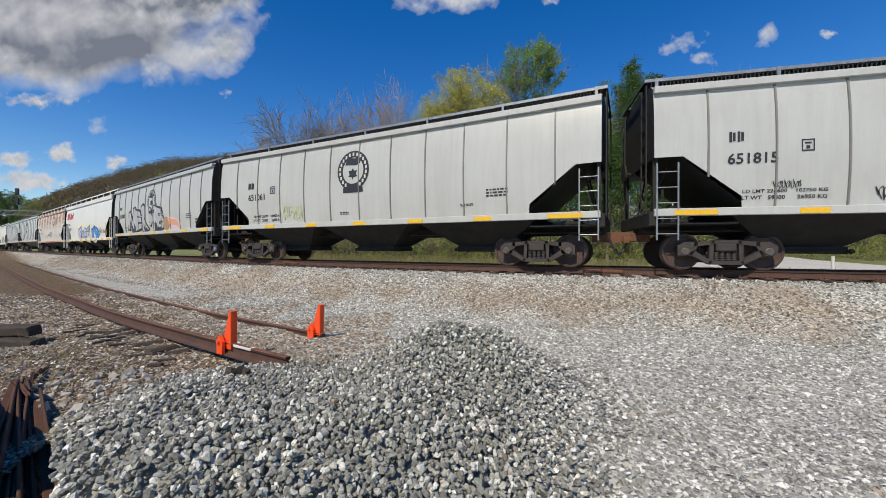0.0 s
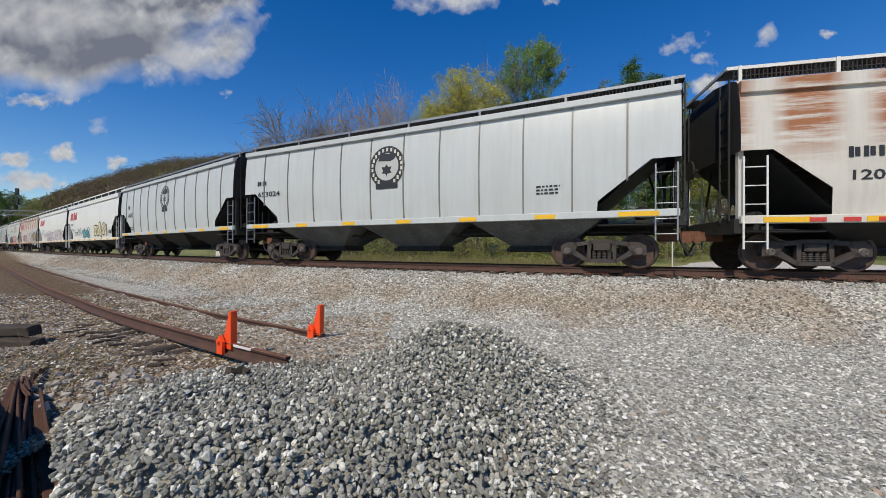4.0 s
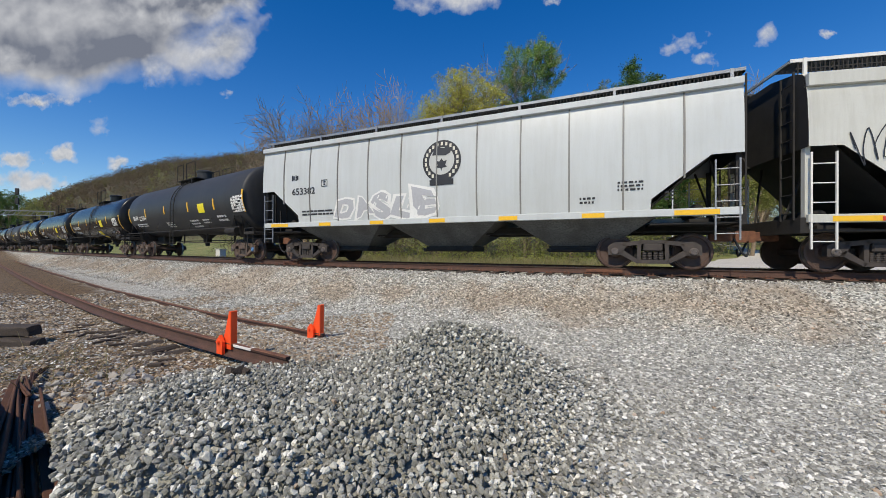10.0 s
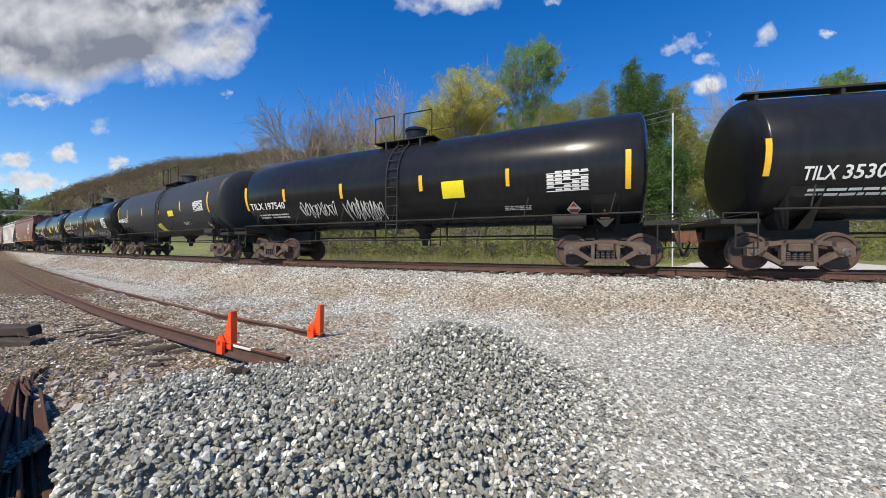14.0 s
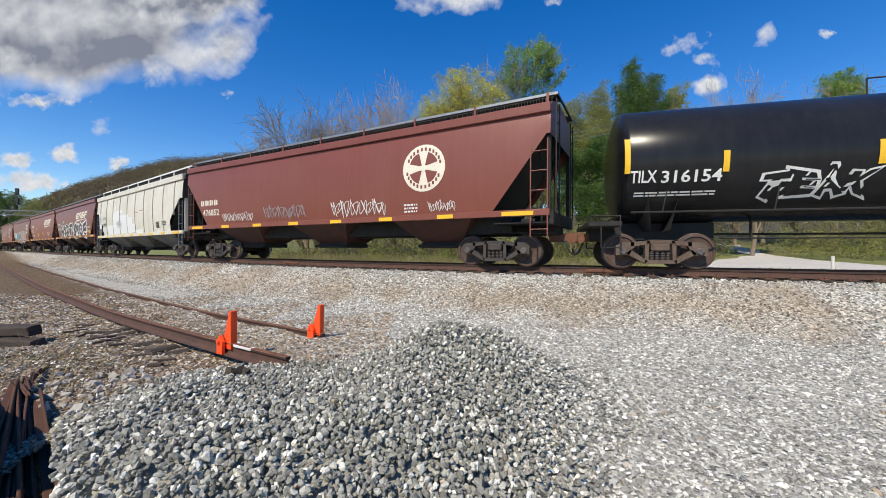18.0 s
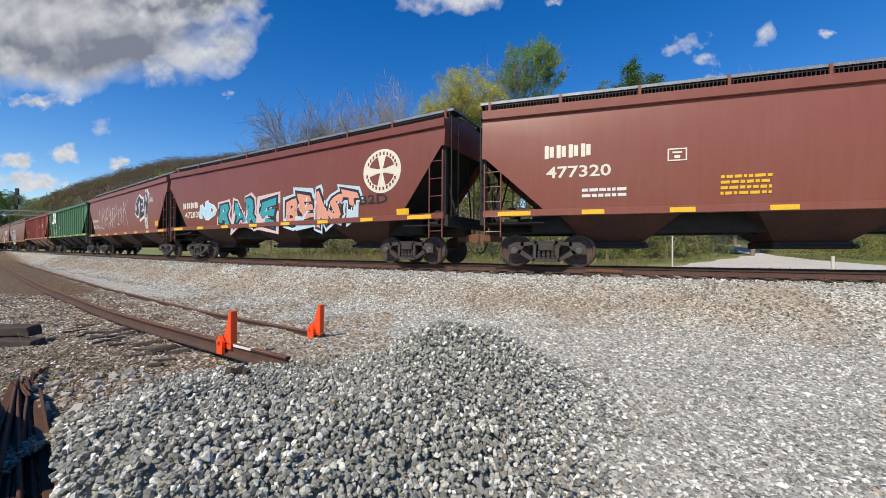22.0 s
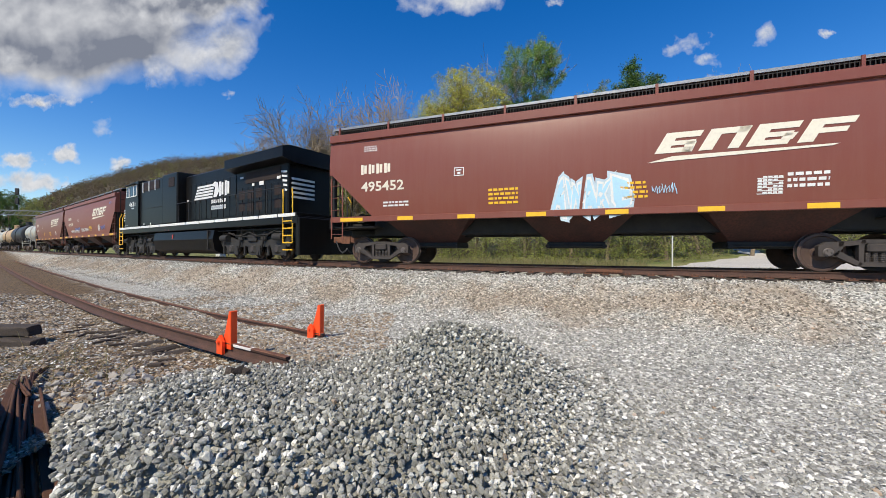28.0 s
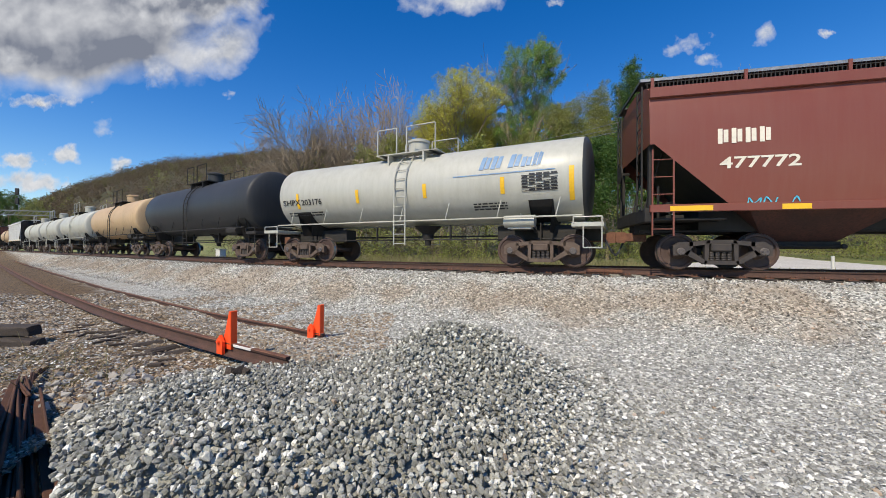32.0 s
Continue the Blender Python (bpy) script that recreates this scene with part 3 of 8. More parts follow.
def truck_meshes(mat):
    d = {}
    for s in (-1, 1):
        d["side_frame", s] = side_frame(s * 1.0, s).mesh("side_frame", mat)
        coil = [(0.235 + q * 0.022, 0.048 + 0.014 * (q % 2)) for q in range(11)]
        d["spring", s] = Geo().lathe(coil, 8, "z", (0, s * 1.0, 0)).mesh("spring", M["truck"])
    d["bolster"] = Geo().cbox(-0.22, 0.22, -1.10, 1.10, 0.46, 0.66, 0.03).lathe([(0.66, 0.36), (0.74, 0.34)], 16, "z").mesh("bolster", mat)
    br = Geo()
    for k in (-1, 1):
        br.box(k * 0.36 - 0.05, k * 0.36 + 0.05, -0.85, 0.85, 0.32, 0.40)
        for s in (-1, 1):
            br.cbox(k * 0.39 - 0.05, k * 0.39 + 0.05, s * 0.75 - 0.07, s * 0.75 + 0.07, 0.25, 0.55, 0.01)
    d["brake_beam"] = br.mesh("brake_beam", M["under"])
    return d


TRUCKS = {k: truck_meshes(M[k]) for k in ("truck", "truck_rust")}


def add_truck(car, x, kind, blue=False):
    d = TRUCKS[kind]
    t = hang("truck", d["bolster"], car, "cast steel truck bolster", pose(x, 0, 0))
    for s in (-1, 1):
        hang("side_frame", d["side_frame", s], t)
        for k in (-0.19, -0.065, 0.065, 0.19):
            hang("spring", d["spring", s], t, at=pose(k, 0, 0))
    hang("brake_beam", d["brake_beam"], t)
    for k in (-0.889, 0.889):
        w = hang("wheelset", WHEEL_ME, car, "turning steel wheels on an axle")
        w.matrix_parent_inverse = pose(x + k, 0, WR)
        for s in (-1, 1):
            hang("wheel_tread", TREAD_ME[s], w, "worn bright tread")
            hang("bearing_cap", CAP_ME["cap_blue" if blue and k > 0 else "cap", s], w, "blue roller bearing cap" if blue and k > 0 else "")
        wheelsets.append(w)


def coupler_mesh():
    g = Geo()
    g.cbox(-0.75, -0.18, -0.09, 0.09, 0.73, 0.97, 0.02)
    g.slab([(-0.2, 0.70), (0.02, 0.70), (0.06, 0.75), (0.06, 0.95), (0.02, 1.0), (-0.2, 1.0)], -0.15, 0.13)
    g.cbox(0.0, 0.09, -0.16, -0.05, 0.72, 0.98, 0.02)
    return g.mesh("coupler", M["rust"])


def hose_mesh():
    g = Geo()
    pts = [(-0.28, -0.33, 0.80), (-0.2, -0.33, 0.62), (-0.1, -0.3, 0.42), (0.0, -0.24, 0.34), (0.06, -0.16, 0.42), (0.1, -0.10, 0.52)]
    g.wire(pts, 0.026, 6)
    return g.mesh("air_hose", M["letter_black"], 60)


COUPLER_ME, HOSE_ME = coupler_mesh(), hose_mesh()


def add_couplers(car, half):
    for k in (1, -1):
        m = pose(k * half, 0, 0, 0, 0, 0 if k > 0 else 180)
        hang("coupler", COUPLER_ME, car, "rusty knuckle coupler", m)
        hang("air_hose", HOSE_ME, car, "hanging black brake hose", m)


def ladder(x, y, z0, z1, w=0.42, rungs=6, along=True, r=0.017):
    g = Geo()
    for k in (-w / 2, w / 2):
        p = (x + k, y) if along else (x, y + k)
        g.box(p[0] - r, p[0] + r, p[1] - r, p[1] + r, z0, z1)
    for i in range(rungs):
        z = z0 + (z1 - z0) * (i + 0.4) / rungs
        a, b = ((x - w / 2, y, z), (x + w / 2, y, z)) if along else ((x, y - w / 2, z), (x, y + w / 2, z))
        g.rod(a, b, 0.014, 5)
    return g


# side profiles: half width at a share of the side's height
PROFILES = {
    "round": [(0.0, 1.53), (0.2, 1.585), (0.42, 1.61), (0.65, 1.60), (0.84, 1.565), (0.95, 1.52), (1.0, 1.50)],
    "straight": [(0.0, 1.58), (1.0, 1.58)],
}


class Side:
    """Half width of a car side over its height."""

    def __init__(self, kind, zs, zt):
        self.hs, self.ys = zip(*[(zs + (zt - zs) * k, y) for k, y in PROFILES[kind]])

    def at(self, z):
        return float(np.interp(z, self.hs, self.ys))


def body_shell(side, L, zs, zt, cut_w, cut_z, cut_in, step=0.0):
    """Side sheets and roof in one shell; the lower corners are cut away to the slope sheets."""
    h = L / 2
    xs = sorted(set([-h, -h + cut_in, -h + cut_w, h - cut_w, h - cut_in, h] + ([-h + cut_w - 0.02, h - cut_w + 0.02] if step else []) + list(np.linspace(-h + cut_w, h - cut_w, 9))))
    g = Geo()
    rings = []
    for x in xs:
        e = h - abs(x)
        zb = cut_z if e <= cut_in + 1e-6 else zs if e >= cut_w - 1e-6 else cut_z + (zs + step - cut_z) * (e - cut_in) / (cut_w - cut_in)
        lev = [zb + (zt - zb) * i / 9 for i in range(10)]
        near = [(x, -side.at(z), z) for z in lev]
        top = side.at(zt)
        near += [(x, -top + 0.10, zt + 0.10), (x, -top + 0.32, zt + 0.20), (x, -0.36, zt + 0.36)]
        rings.append(near + [(a, -b, c) for a, b, c in near[::-1]])
    for A, B in zip(rings, rings[1:]):
        g.strip(A, B)
    g.add(rings[0], [tuple(range(len(rings[0])))])
    g.add(rings[-1], [tuple(range(len(rings[-1])))])
    return g


def hopper_bay(xc, top_w, bot_w, zt, zb, yt, yb):
    g = Geo()
    a = [(xc - top_w / 2, -yt, zt), (xc + top_w / 2, -yt, zt), (xc + top_w / 2, yt, zt), (xc - top_w / 2, yt, zt)]
    b = [(xc - bot_w / 2, -yb, zb), (xc + bot_w / 2, -yb, zb), (xc + bot_w / 2, yb, zb), (xc - bot_w / 2, yb, zb)]
    return g.strip(a, b, True).add(b, [(0, 1, 2, 3)])


def gate_geo(xc, w, z, yb):
    g = Geo().cbox(xc - w / 2 - 0.06, xc + w / 2 + 0.06, -yb - 0.06, yb + 0.06, z - 0.16, z + 0.02, 0.015)
    g.rod((xc - w / 2 - 0.1, -yb - 0.12, z - 0.10), (xc + w / 2 + 0.1, -yb - 0.12, z - 0.10), 0.03, 6)
    for k in (-1, 1):
        g.lathe([(-yb - 0.20, 0.055), (-yb - 0.13, 0.06)], 8, "y", (xc + k * (w / 2 + 0.04), 0, z - 0.10))
    return g


def hopper_car(name, label, o):
    """A covered hopper. o: its sizes and paints."""
    P = o["pitch"]
    L = P - o.get("gap", 0.80)
    h = L / 2
    kind = o.get("kind", "round")
    zs, zt = o.get("zs", 1.50), o.get("zt", 4.12)
    cw, cz, ci = o.get("cut", (1.75, 2.85, 0.55))
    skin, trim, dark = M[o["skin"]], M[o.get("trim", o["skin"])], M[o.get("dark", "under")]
    side = Side(kind, zs, zt)
    car = thing(name, label, "hopper car", group="freight cars of the train")
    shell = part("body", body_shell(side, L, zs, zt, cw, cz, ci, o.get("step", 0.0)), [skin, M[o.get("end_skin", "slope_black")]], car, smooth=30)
    # end walls are black by default: end paint and shade in one colour
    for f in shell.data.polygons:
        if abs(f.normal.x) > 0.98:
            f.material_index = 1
    # top chord and side sill
    for s in (-1, 1):
        w = side.at(zt)
        # the roof sheet turns down over the side as a fascia and shades the plates below it
        chord = Geo().cbox(-h, h, s * (w + 0.03) - 0.085, s * (w + 0.03) + 0.085, zt - o.get("fascia", 0.10), zt + 0.05, 0.012)
        part("top_chord", chord, trim, car)
        ws = side.at(zs)
        part("side_sill", Geo().cbox(-h + 0.02, h - 0.02, s * ws - 0.05, s * ws + 0.05, zs - 0.17, zs + 0.012, 0.012), M[o.get("sill", o.get("trim", o["skin"]))], car)
    if o.get("ribs"):
        for i in range(o["ribs"]):
            x = -h + cw * 0.62 + (L - 1.24 * cw) * i / (o["ribs"] - 1)
            for s in (-1, 1):
                g = Geo()
                e = h - abs(x)
                lo = cz + 0.02 if e < ci else max(zs, cz + (zs - cz) * (e - ci) / (cw - ci)) + 0.02
                lev = np.linspace(lo, zt - 0.05, 7 if kind == "round" else 2)
                d, wd = o.get("rib_size", (0.016, 0.035))
                ring = lambda dx, dy: [(x + dx, s * (side.at(z) + dy), z) for z in lev]
                for A, B in ((ring(-wd, -0.01), ring(-wd * 0.7, d)), (ring(-wd * 0.7, d), ring(wd * 0.7, d)), (ring(wd * 0.7, d), ring(wd, -0.01))):
                    g.strip(A, B)
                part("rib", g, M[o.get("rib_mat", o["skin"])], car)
    # slope sheets and end frame
    for k in (-1, 1):
        xe, xi = k * (h - 0.06), k * (h - cw - 0.25)
        yy = side.at(2.2) - 0.06
        g = Geo()
        a = [(xe, -yy, cz + 0.5), (xe, yy, cz + 0.5)]
        b = [(xi, -yy, zs - 0.1), (xi, yy, zs - 0.1)]
        g.add([*a, *b, *[(x - k * 0.03, y, z - 0.03) for x, y, z in (*a, *b)]], [(0, 1, 3, 2), (4, 6, 7, 5), (0, 4, 5, 1), (2, 3, 7, 6), (0, 2, 6, 4), (1, 5, 7, 3)])
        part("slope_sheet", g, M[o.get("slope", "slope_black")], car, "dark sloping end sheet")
        g = Geo().cbox(min(k * (h - cw), k * h), max(k * (h - cw), k * h), -1.42, 1.42, zs - 0.36, zs - 0.31, 0.008)
        g.cbox(k * h - 0.08, k * h + 0.08, -1.5, 1.5, zs - 0.40, zs - 0.05, 0.012)
        part("end_platform", g, M[o.get("end", "under")], car, "end platform and sill")
        for s in (-1, 1):
            g = Geo().box(k * (h - 0.07) - 0.05, k * (h - 0.07) + 0.05, s * 1.40 - 0.06, s * 1.40 + 0.06, zs - 0.3, cz + 0.1)
            part("end_post", g, trim if o.get("post_trim") else M["under"], car)
            part("end_brace", Geo().rod((k * (h - 0.1), s * 0.5, zs - 0.3), (k * (h - 0.5), s * 0.9, cz), 0.03, 5), M["under"], car)
        g = Geo()
        g.rod((k * (h - 0.75), -0.75, zs + 0.02), (k * (h - 0.75), 0.55, zs + 0.02), 0.17, 10)
        g.box(k * (h - 0.75) - 0.2, k * (h - 0.75) + 0.2, -1.0, 0.8, zs - 0.32, zs - 0.2)
        g.rod((k * (h - 0.35), -1.05, zs - 0.3), (k * (h - 0.35), -1.05, zs + 0.55), 0.03, 5)
        part("air_reservoir", g, M["under"], car, "sooty air reservoir with its bracket")
        for s in (-1, 1):
            part("ladder", ladder(k * (h - 0.30), s * 1.57, zs - 0.75 if o.get("low_ladder", True) else zs - 0.2, cz - 0.12, 0.46, 5), M[o.get("rail_paint", "galv")], car, "side ladder with round rungs")
            part("end_ladder", ladder(k * (h + 0.10), s * 1.1, zs - 0.1, zt + 0.2, 0.42, 8, False), M[o.get("end_rail", "under")], car, "end ladder")
        # sill step and handbrake
    part("hand_brake", Geo().lathe([(-h - 0.22, 0.28), (-h - 0.18, 0.28)], 14, "x", (0, 0.55, 2.75)).rod((-h - 0.2, 0.55, 2.75), (-h + 0.05, 0.55, 2.75), 0.04), M["under"], car, "hand brake wheel on the end")
    # bays
    n = o.get("bays", 3)
    span = L - 2 * cw + 0.7
    zb = o.get("zb", 0.60)
    for i in range(n):
        xc = -span / 2 + span * (i + 0.5) / n
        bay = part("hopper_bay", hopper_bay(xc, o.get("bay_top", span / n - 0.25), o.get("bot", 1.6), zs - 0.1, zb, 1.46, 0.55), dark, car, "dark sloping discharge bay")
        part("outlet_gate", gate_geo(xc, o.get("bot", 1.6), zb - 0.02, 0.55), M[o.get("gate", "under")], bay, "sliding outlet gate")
    # near-black box stands in for the shaded underframe and slopes between bays
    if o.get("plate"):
        part("underframe", Geo().cbox(-span / 2, span / 2, -0.8, 0.8, 0.98, zs - 0.05, 0.02), M["under"], car, "near-black box for the shaded underframe and slopes between the bays")
    part("center_sill", Geo().cbox(-h + 0.0, h, -0.28, 0.28, 0.92, 1.2, 0.015), M["under"], car)
    part("brake_pipe", Geo().rod((-h, -0.75, 0.98), (h, -0.75, 0.98), 0.03, 6), M["under"], car)
    # roof
    trough = Geo().cbox(-h + 0.5, h - 0.5, -0.34, 0.34, zt + 0.34, zt + 0.44, 0.03)
    for i in range(9):
        x = -h + 1.0 + (L - 2.0) * i / 8
        trough.box(x - 0.04, x + 0.04, -0.45, 0.45, zt + 0.42, zt + 0.47)
    part("hatch_cover", trough, skin, car, "long roof hatch cover with cross bars")
    rb = o.get("walk", (0.30, 0.56))
    for s in (-1, 1):
        part("running_board", Geo().box(-h - 0.1, h + 0.1, min(s * 0.62, s * 1.20), max(s * 0.62, s * 1.20), zt + rb[1] - 0.04, zt + rb[1]), M["grate"], car, "roof walkway of steel grating")
        g = Geo().box(-h - 0.12, h + 0.12, s * 1.23 - 0.012, s * 1.23 + 0.012, zt + rb[1] - 0.045, zt + rb[1] + 0.03)
        for k in (-1, 1):
            g.box(k * (h + 0.1) - 0.02, k * (h + 0.1) + 0.02, -1.2, 1.2, zt + rb[1] - 0.05, zt + rb[1] + 0.02)
        part("walk_edge", g, M[o.get("edge", "galv")], car, "edge strip of the walkway")
        n_post = o.get("posts", 9)
        for i in range(n_post):
            x = -h + 0.15 + (L - 0.3) * i / (n_post - 1)
            g = Geo().box(x - 0.035, x + 0.035, s * 1.25 - 0.02, s * 1.25 + 0.02, zt + 0.02, zt + rb[1] + 0.03)
            part("walk_bracket", g, M[o.get("bracket", o.get("edge", "galv"))], car)
        # grating seen from the side: a row of thin bearing bars
        gr = Geo()
        nb = int(L / 0.085)
        for i in range(nb):
            x = -h + L * (i + 0.5) / nb
            gr.box(x - 0.011, x + 0.011, s * 1.21 - 0.006, s * 1.21 + 0.006, zt + 0.18, zt + rb[1] - 0.03)
        gr.box(-h, h, s * 1.21 - 0.008, s * 1.21 + 0.008, zt + 0.30, zt + 0.32)
        part("grating", gr, M["under"], car)
    add_couplers(car, P / 2)
    for k in (-1, 1):
        add_truck(car, k * (P / 2 - 2.15), o.get("truck", "truck"), o.get("blue", False) and k > 0)
    # yellow reflector sheets along the sill
    rf = o.get("reflect", 7)
    for i in range(rf):
        x = -h + 0.9 + (L - 1.8) * i / (rf - 1)
        wd = 0.55 if 0 < i < rf - 1 else 0.9
        part("reflector", Geo().box(x - wd / 2, x + wd / 2, -side.at(zs) - 0.060, -side.at(zs) - 0.052, zs - 0.15, zs - 0.03), M["yellow"], car, "yellow reflector sheet")
    return car, side.at


def tank_car(name, label, o):
    P = o["pitch"]
    R, zc = o.get("R", 1.55), o.get("zc", 2.80)
    Ls = o.get("shell", P - 1.85)
    h = Ls / 2
    skin = M[o["skin"]]
    car = thing(name, label, "tank car", group="freight cars of the train")
    prof, nh = [], 7
    dish = 0.22
    for i in range(nh):
        a = math.pi / 2 * i / (nh - 1)
        prof.append((-h + dish - dish * math.cos(a), max(0.03, R * math.sin(a) ** 0.56)))
    ring_x = np.linspace(-h + dish, h - dish, 9)
    for x in ring_x[1:-1]:
        prof.append((x, R))
    prof += [(-x, r) for x, r in prof[:nh][::-1]]
    shell = part("shell", Geo().lathe(prof, 56, "x", (0, 0, zc)), [skin, M[o.get("head", o["skin"])]], car, smooth=35)
    for f in shell.data.polygons:
        f.material_index = int(abs(f.normal.x) > 0.3)
    for x in o.get("seams", ()):
        part("seam", Geo().lathe([(x - 0.035, R), (x - 0.03, R + 0.007), (x + 0.03, R + 0.007), (x + 0.035, R)], 56, "x", (0, 0, zc), caps=False), skin, car, smooth=35)
    # manway, protective housing and its platform
    mx = o.get("dome_x", 0.0)
    zt = zc + R
    part("manway", Geo().lathe([(zt - 0.06, 0.38), (zt + 0.48, 0.38), (zt + 0.50, 0.42), (zt + 0.58, 0.42), (zt + 0.63, 0.30)], 18, "z", (mx, 0, 0)), M[o.get("dome", o["skin"])], car, "round manway housing on top", smooth=35)
    g = Geo()
    pl = 1.05
    for s in (-1, 1):
        g.box(mx - pl, mx + pl, min(s * 0.45, s * 0.95), max(s * 0.45, s * 0.95), zt - 0.05, zt - 0.015)
    for k in (-1, 1):
        g.box(mx + k * pl - 0.16, mx + k * pl + 0.16, -0.95, 0.95, zt - 0.05, zt - 0.015)
    for k in (-0.7, 0.7):
        g.box(mx + k - 0.03, mx + k + 0.03, -0.95, 0.95, zt - 0.45, zt - 0.03)
    part("platform", g, M[o.get("plat", "under")], car, "grated top platform")
    g = Geo()
    hr = o.get("rail_h", 0.85)
    for s in (-1, 1):
        for x0, x1 in ((mx - pl - 0.1, mx - 0.35), (mx + 0.05, mx + pl + 0.1)):
            g.wire([(x0, s * 0.95, zt - 0.05), (x0, s * 0.95, zt + hr), (x1, s * 0.95, zt + hr), (x1, s * 0.95, zt - 0.05)], 0.022, 5)
    part("safety_rail", g, M[o.get("rail", "under")], car, "bent pipe safety rail")
    for s in (-1, 1):
        if o.get("ladder", True):
            lg = Geo()
            for k in (-0.22, 0.22):
                pts = [(mx + k, s * 0.90, zt - 0.03)] + [(mx + k, s * (R + 0.07) * math.cos(a), zc + (R + 0.07) * math.sin(a)) for a in (1.0, 0.75, 0.5, 0.25, 0.0)] + [(mx + k, s * (R + 0.07), 0.62)]
                lg.wire(pts, 0.022, 5)
            zz = [0.68 + i * 0.31 for i in range(11)]
            for z in zz:
                y = R + 0.07 if z < zc else (R + 0.07) * math.cos(math.asin(min(1, (z - zc) / (R + 0.07))))
                lg.rod((mx - 0.22, s * y, z), (mx + 0.22, s * y, z), 0.016, 5)
            part("ladder", lg, M[o.get("rail", "under")], car, "side ladder up to the manway")
        g = Geo().rod((-h + 0.2, s * (R + 0.06), 1.42), (h - 0.2, s * (R + 0.06), 1.42), 0.024, 6)
        part("handrail", g, M[o.get("rail", "under")], car, "long side handrail")
        for i in range(7):
            x = -h + 0.9 + (Ls - 1.8) * i / 6
            part("rail_bracket", Geo().rod((x, s * (R + 0.05), 1.42), (x + 0.12, s * (R + 0.0), 1.95), 0.016, 5), M[o.get("rail", "under")], car)
        # reporting stripes
    if o.get("walkway"):
        part("top_walkway", Geo().box(-h + 0.2, mx - 1.2, -0.45, -0.05, zt + 0.10, zt + 0.15).box(mx + 1.2, h - 0.05, -0.45, -0.05, zt + 0.10, zt + 0.15), M["under"], car, "long walkway along the top")
        for i in range(9):
            x = -h + 0.5 + (Ls - 1.0) * i / 8
            part("walk_bracket", Geo().box(x - 0.04, x + 0.04, -0.42, -0.08, zt - 0.08, zt + 0.10), M["under"], car)
        part("walk_rail", Geo().wire([(h - 0.9, -0.45, zt + 0.15), (h - 0.9, -0.45, zt + 0.55), (h - 0.15, -0.45, zt + 0.55), (h - 0.05, -0.45, zt + 0.4), (h - 0.05, -0.45, zt + 0.12)], 0.03), M["under"], car, "curved end rail of the walkway")
    # stub sills, saddles, end gear
    tx = P / 2 - 1.95
    for k in (-1, 1):
        part("stub_sill", Geo().cbox(min(k * (tx - 1.5), k * (P / 2 - 0.35)), max(k * (tx - 1.5), k * (P / 2 - 0.35)), -0.3, 0.3, 0.76, 1.24, 0.02), M["under"], car)
        g = Geo()
        arc = [(R + 0.015) * Vector((math.cos(a), math.sin(a))) for a in np.linspace(math.pi * 1.18, math.pi * 1.82, 12)]
        A = [(k * tx - 0.35, v.x, zc + v.y) for v in arc]
        B = [(k * tx + 0.35, v.x, zc + v.y) for v in arc]
        C = [(k * tx + 0.22, v.x * 0.8, 1.0) for v in arc]
        D = [(k * tx - 0.22, v.x * 0.8, 1.0) for v in arc]
        g.strip(A, B).strip(B, C).strip(D, A)
        part("saddle", g, M["under"], car, "tank saddle over the truck")
        xp, eh = k * (P / 2 - 0.62), o.get("end_rail_h", 1.36)
        part("end_sill", Geo().cbox(xp - 0.45, xp + 0.35, -1.45, 1.45, 1.10, 1.22, 0.012), M[o.get("end", "under")], car, "end platform")
        g = Geo()
        for s in (-1, 1):
            g.wire([(xp - 0.4, s * 1.45, 1.2), (xp - 0.4, s * 1.45, eh), (xp + 0.3, s * 1.45, eh), (xp + 0.3, s * 1.45, 0.55), (xp - 0.15, s * 1.45, 0.55), (xp - 0.15, s * 1.45, 1.1)], 0.018, 5)
        g.wire([(xp + 0.3, -1.45, eh), (xp + 0.3, 1.45, eh)], 0.018, 5)
        part("end_rail", g, M[o.get("rail", "under")], car, "end grab rails and step")
    g = Geo().rod((-P / 2 + 2.6, 0.35, 0.95), (P / 2 - 2.6, 0.35, 0.95), 0.03, 6)
    for x in np.linspace(-4.5, 4.5, 4):
        g.box(x - 0.02, x + 0.02, -0.5, -0.42, 0.78, 1.3)
    g.rod((-5.2, -0.46, 0.82), (5.2, -0.46, 0.82), 0.022, 5)
    part("brake_rigging", g, M["under"], car, "brake rods under the tank")
    part("bottom_outlet", Geo().lathe([(0.62, 0.10), (0.80, 0.12), (0.86, 0.2), (1.05, 0.22), (1.32, 0.5)], 12, "z", (mx + 0.4, 0, 0)), M["under"], car, "bottom outlet valve")
    part("brake_cylinder", Geo().rod((h - 2.4, -1.05, 1.32), (h - 1.5, -1.05, 1.32), 0.18, 12).box(h - 2.3, h - 1.6, -1.1, -0.3, 1.1, 1.2), M[o.get("cyl", "under")], car, "brake cylinder on the end platform", smooth=40)
    add_couplers(car, P / 2)
    for k in (-1, 1):
        add_truck(car, k * tx, o.get("truck", "truck_rust"), o.get("blue", False) and k > 0)
    return car, lambda z: math.sqrt(max(0.04, R * R - (z - zc) ** 2)) + 0.006


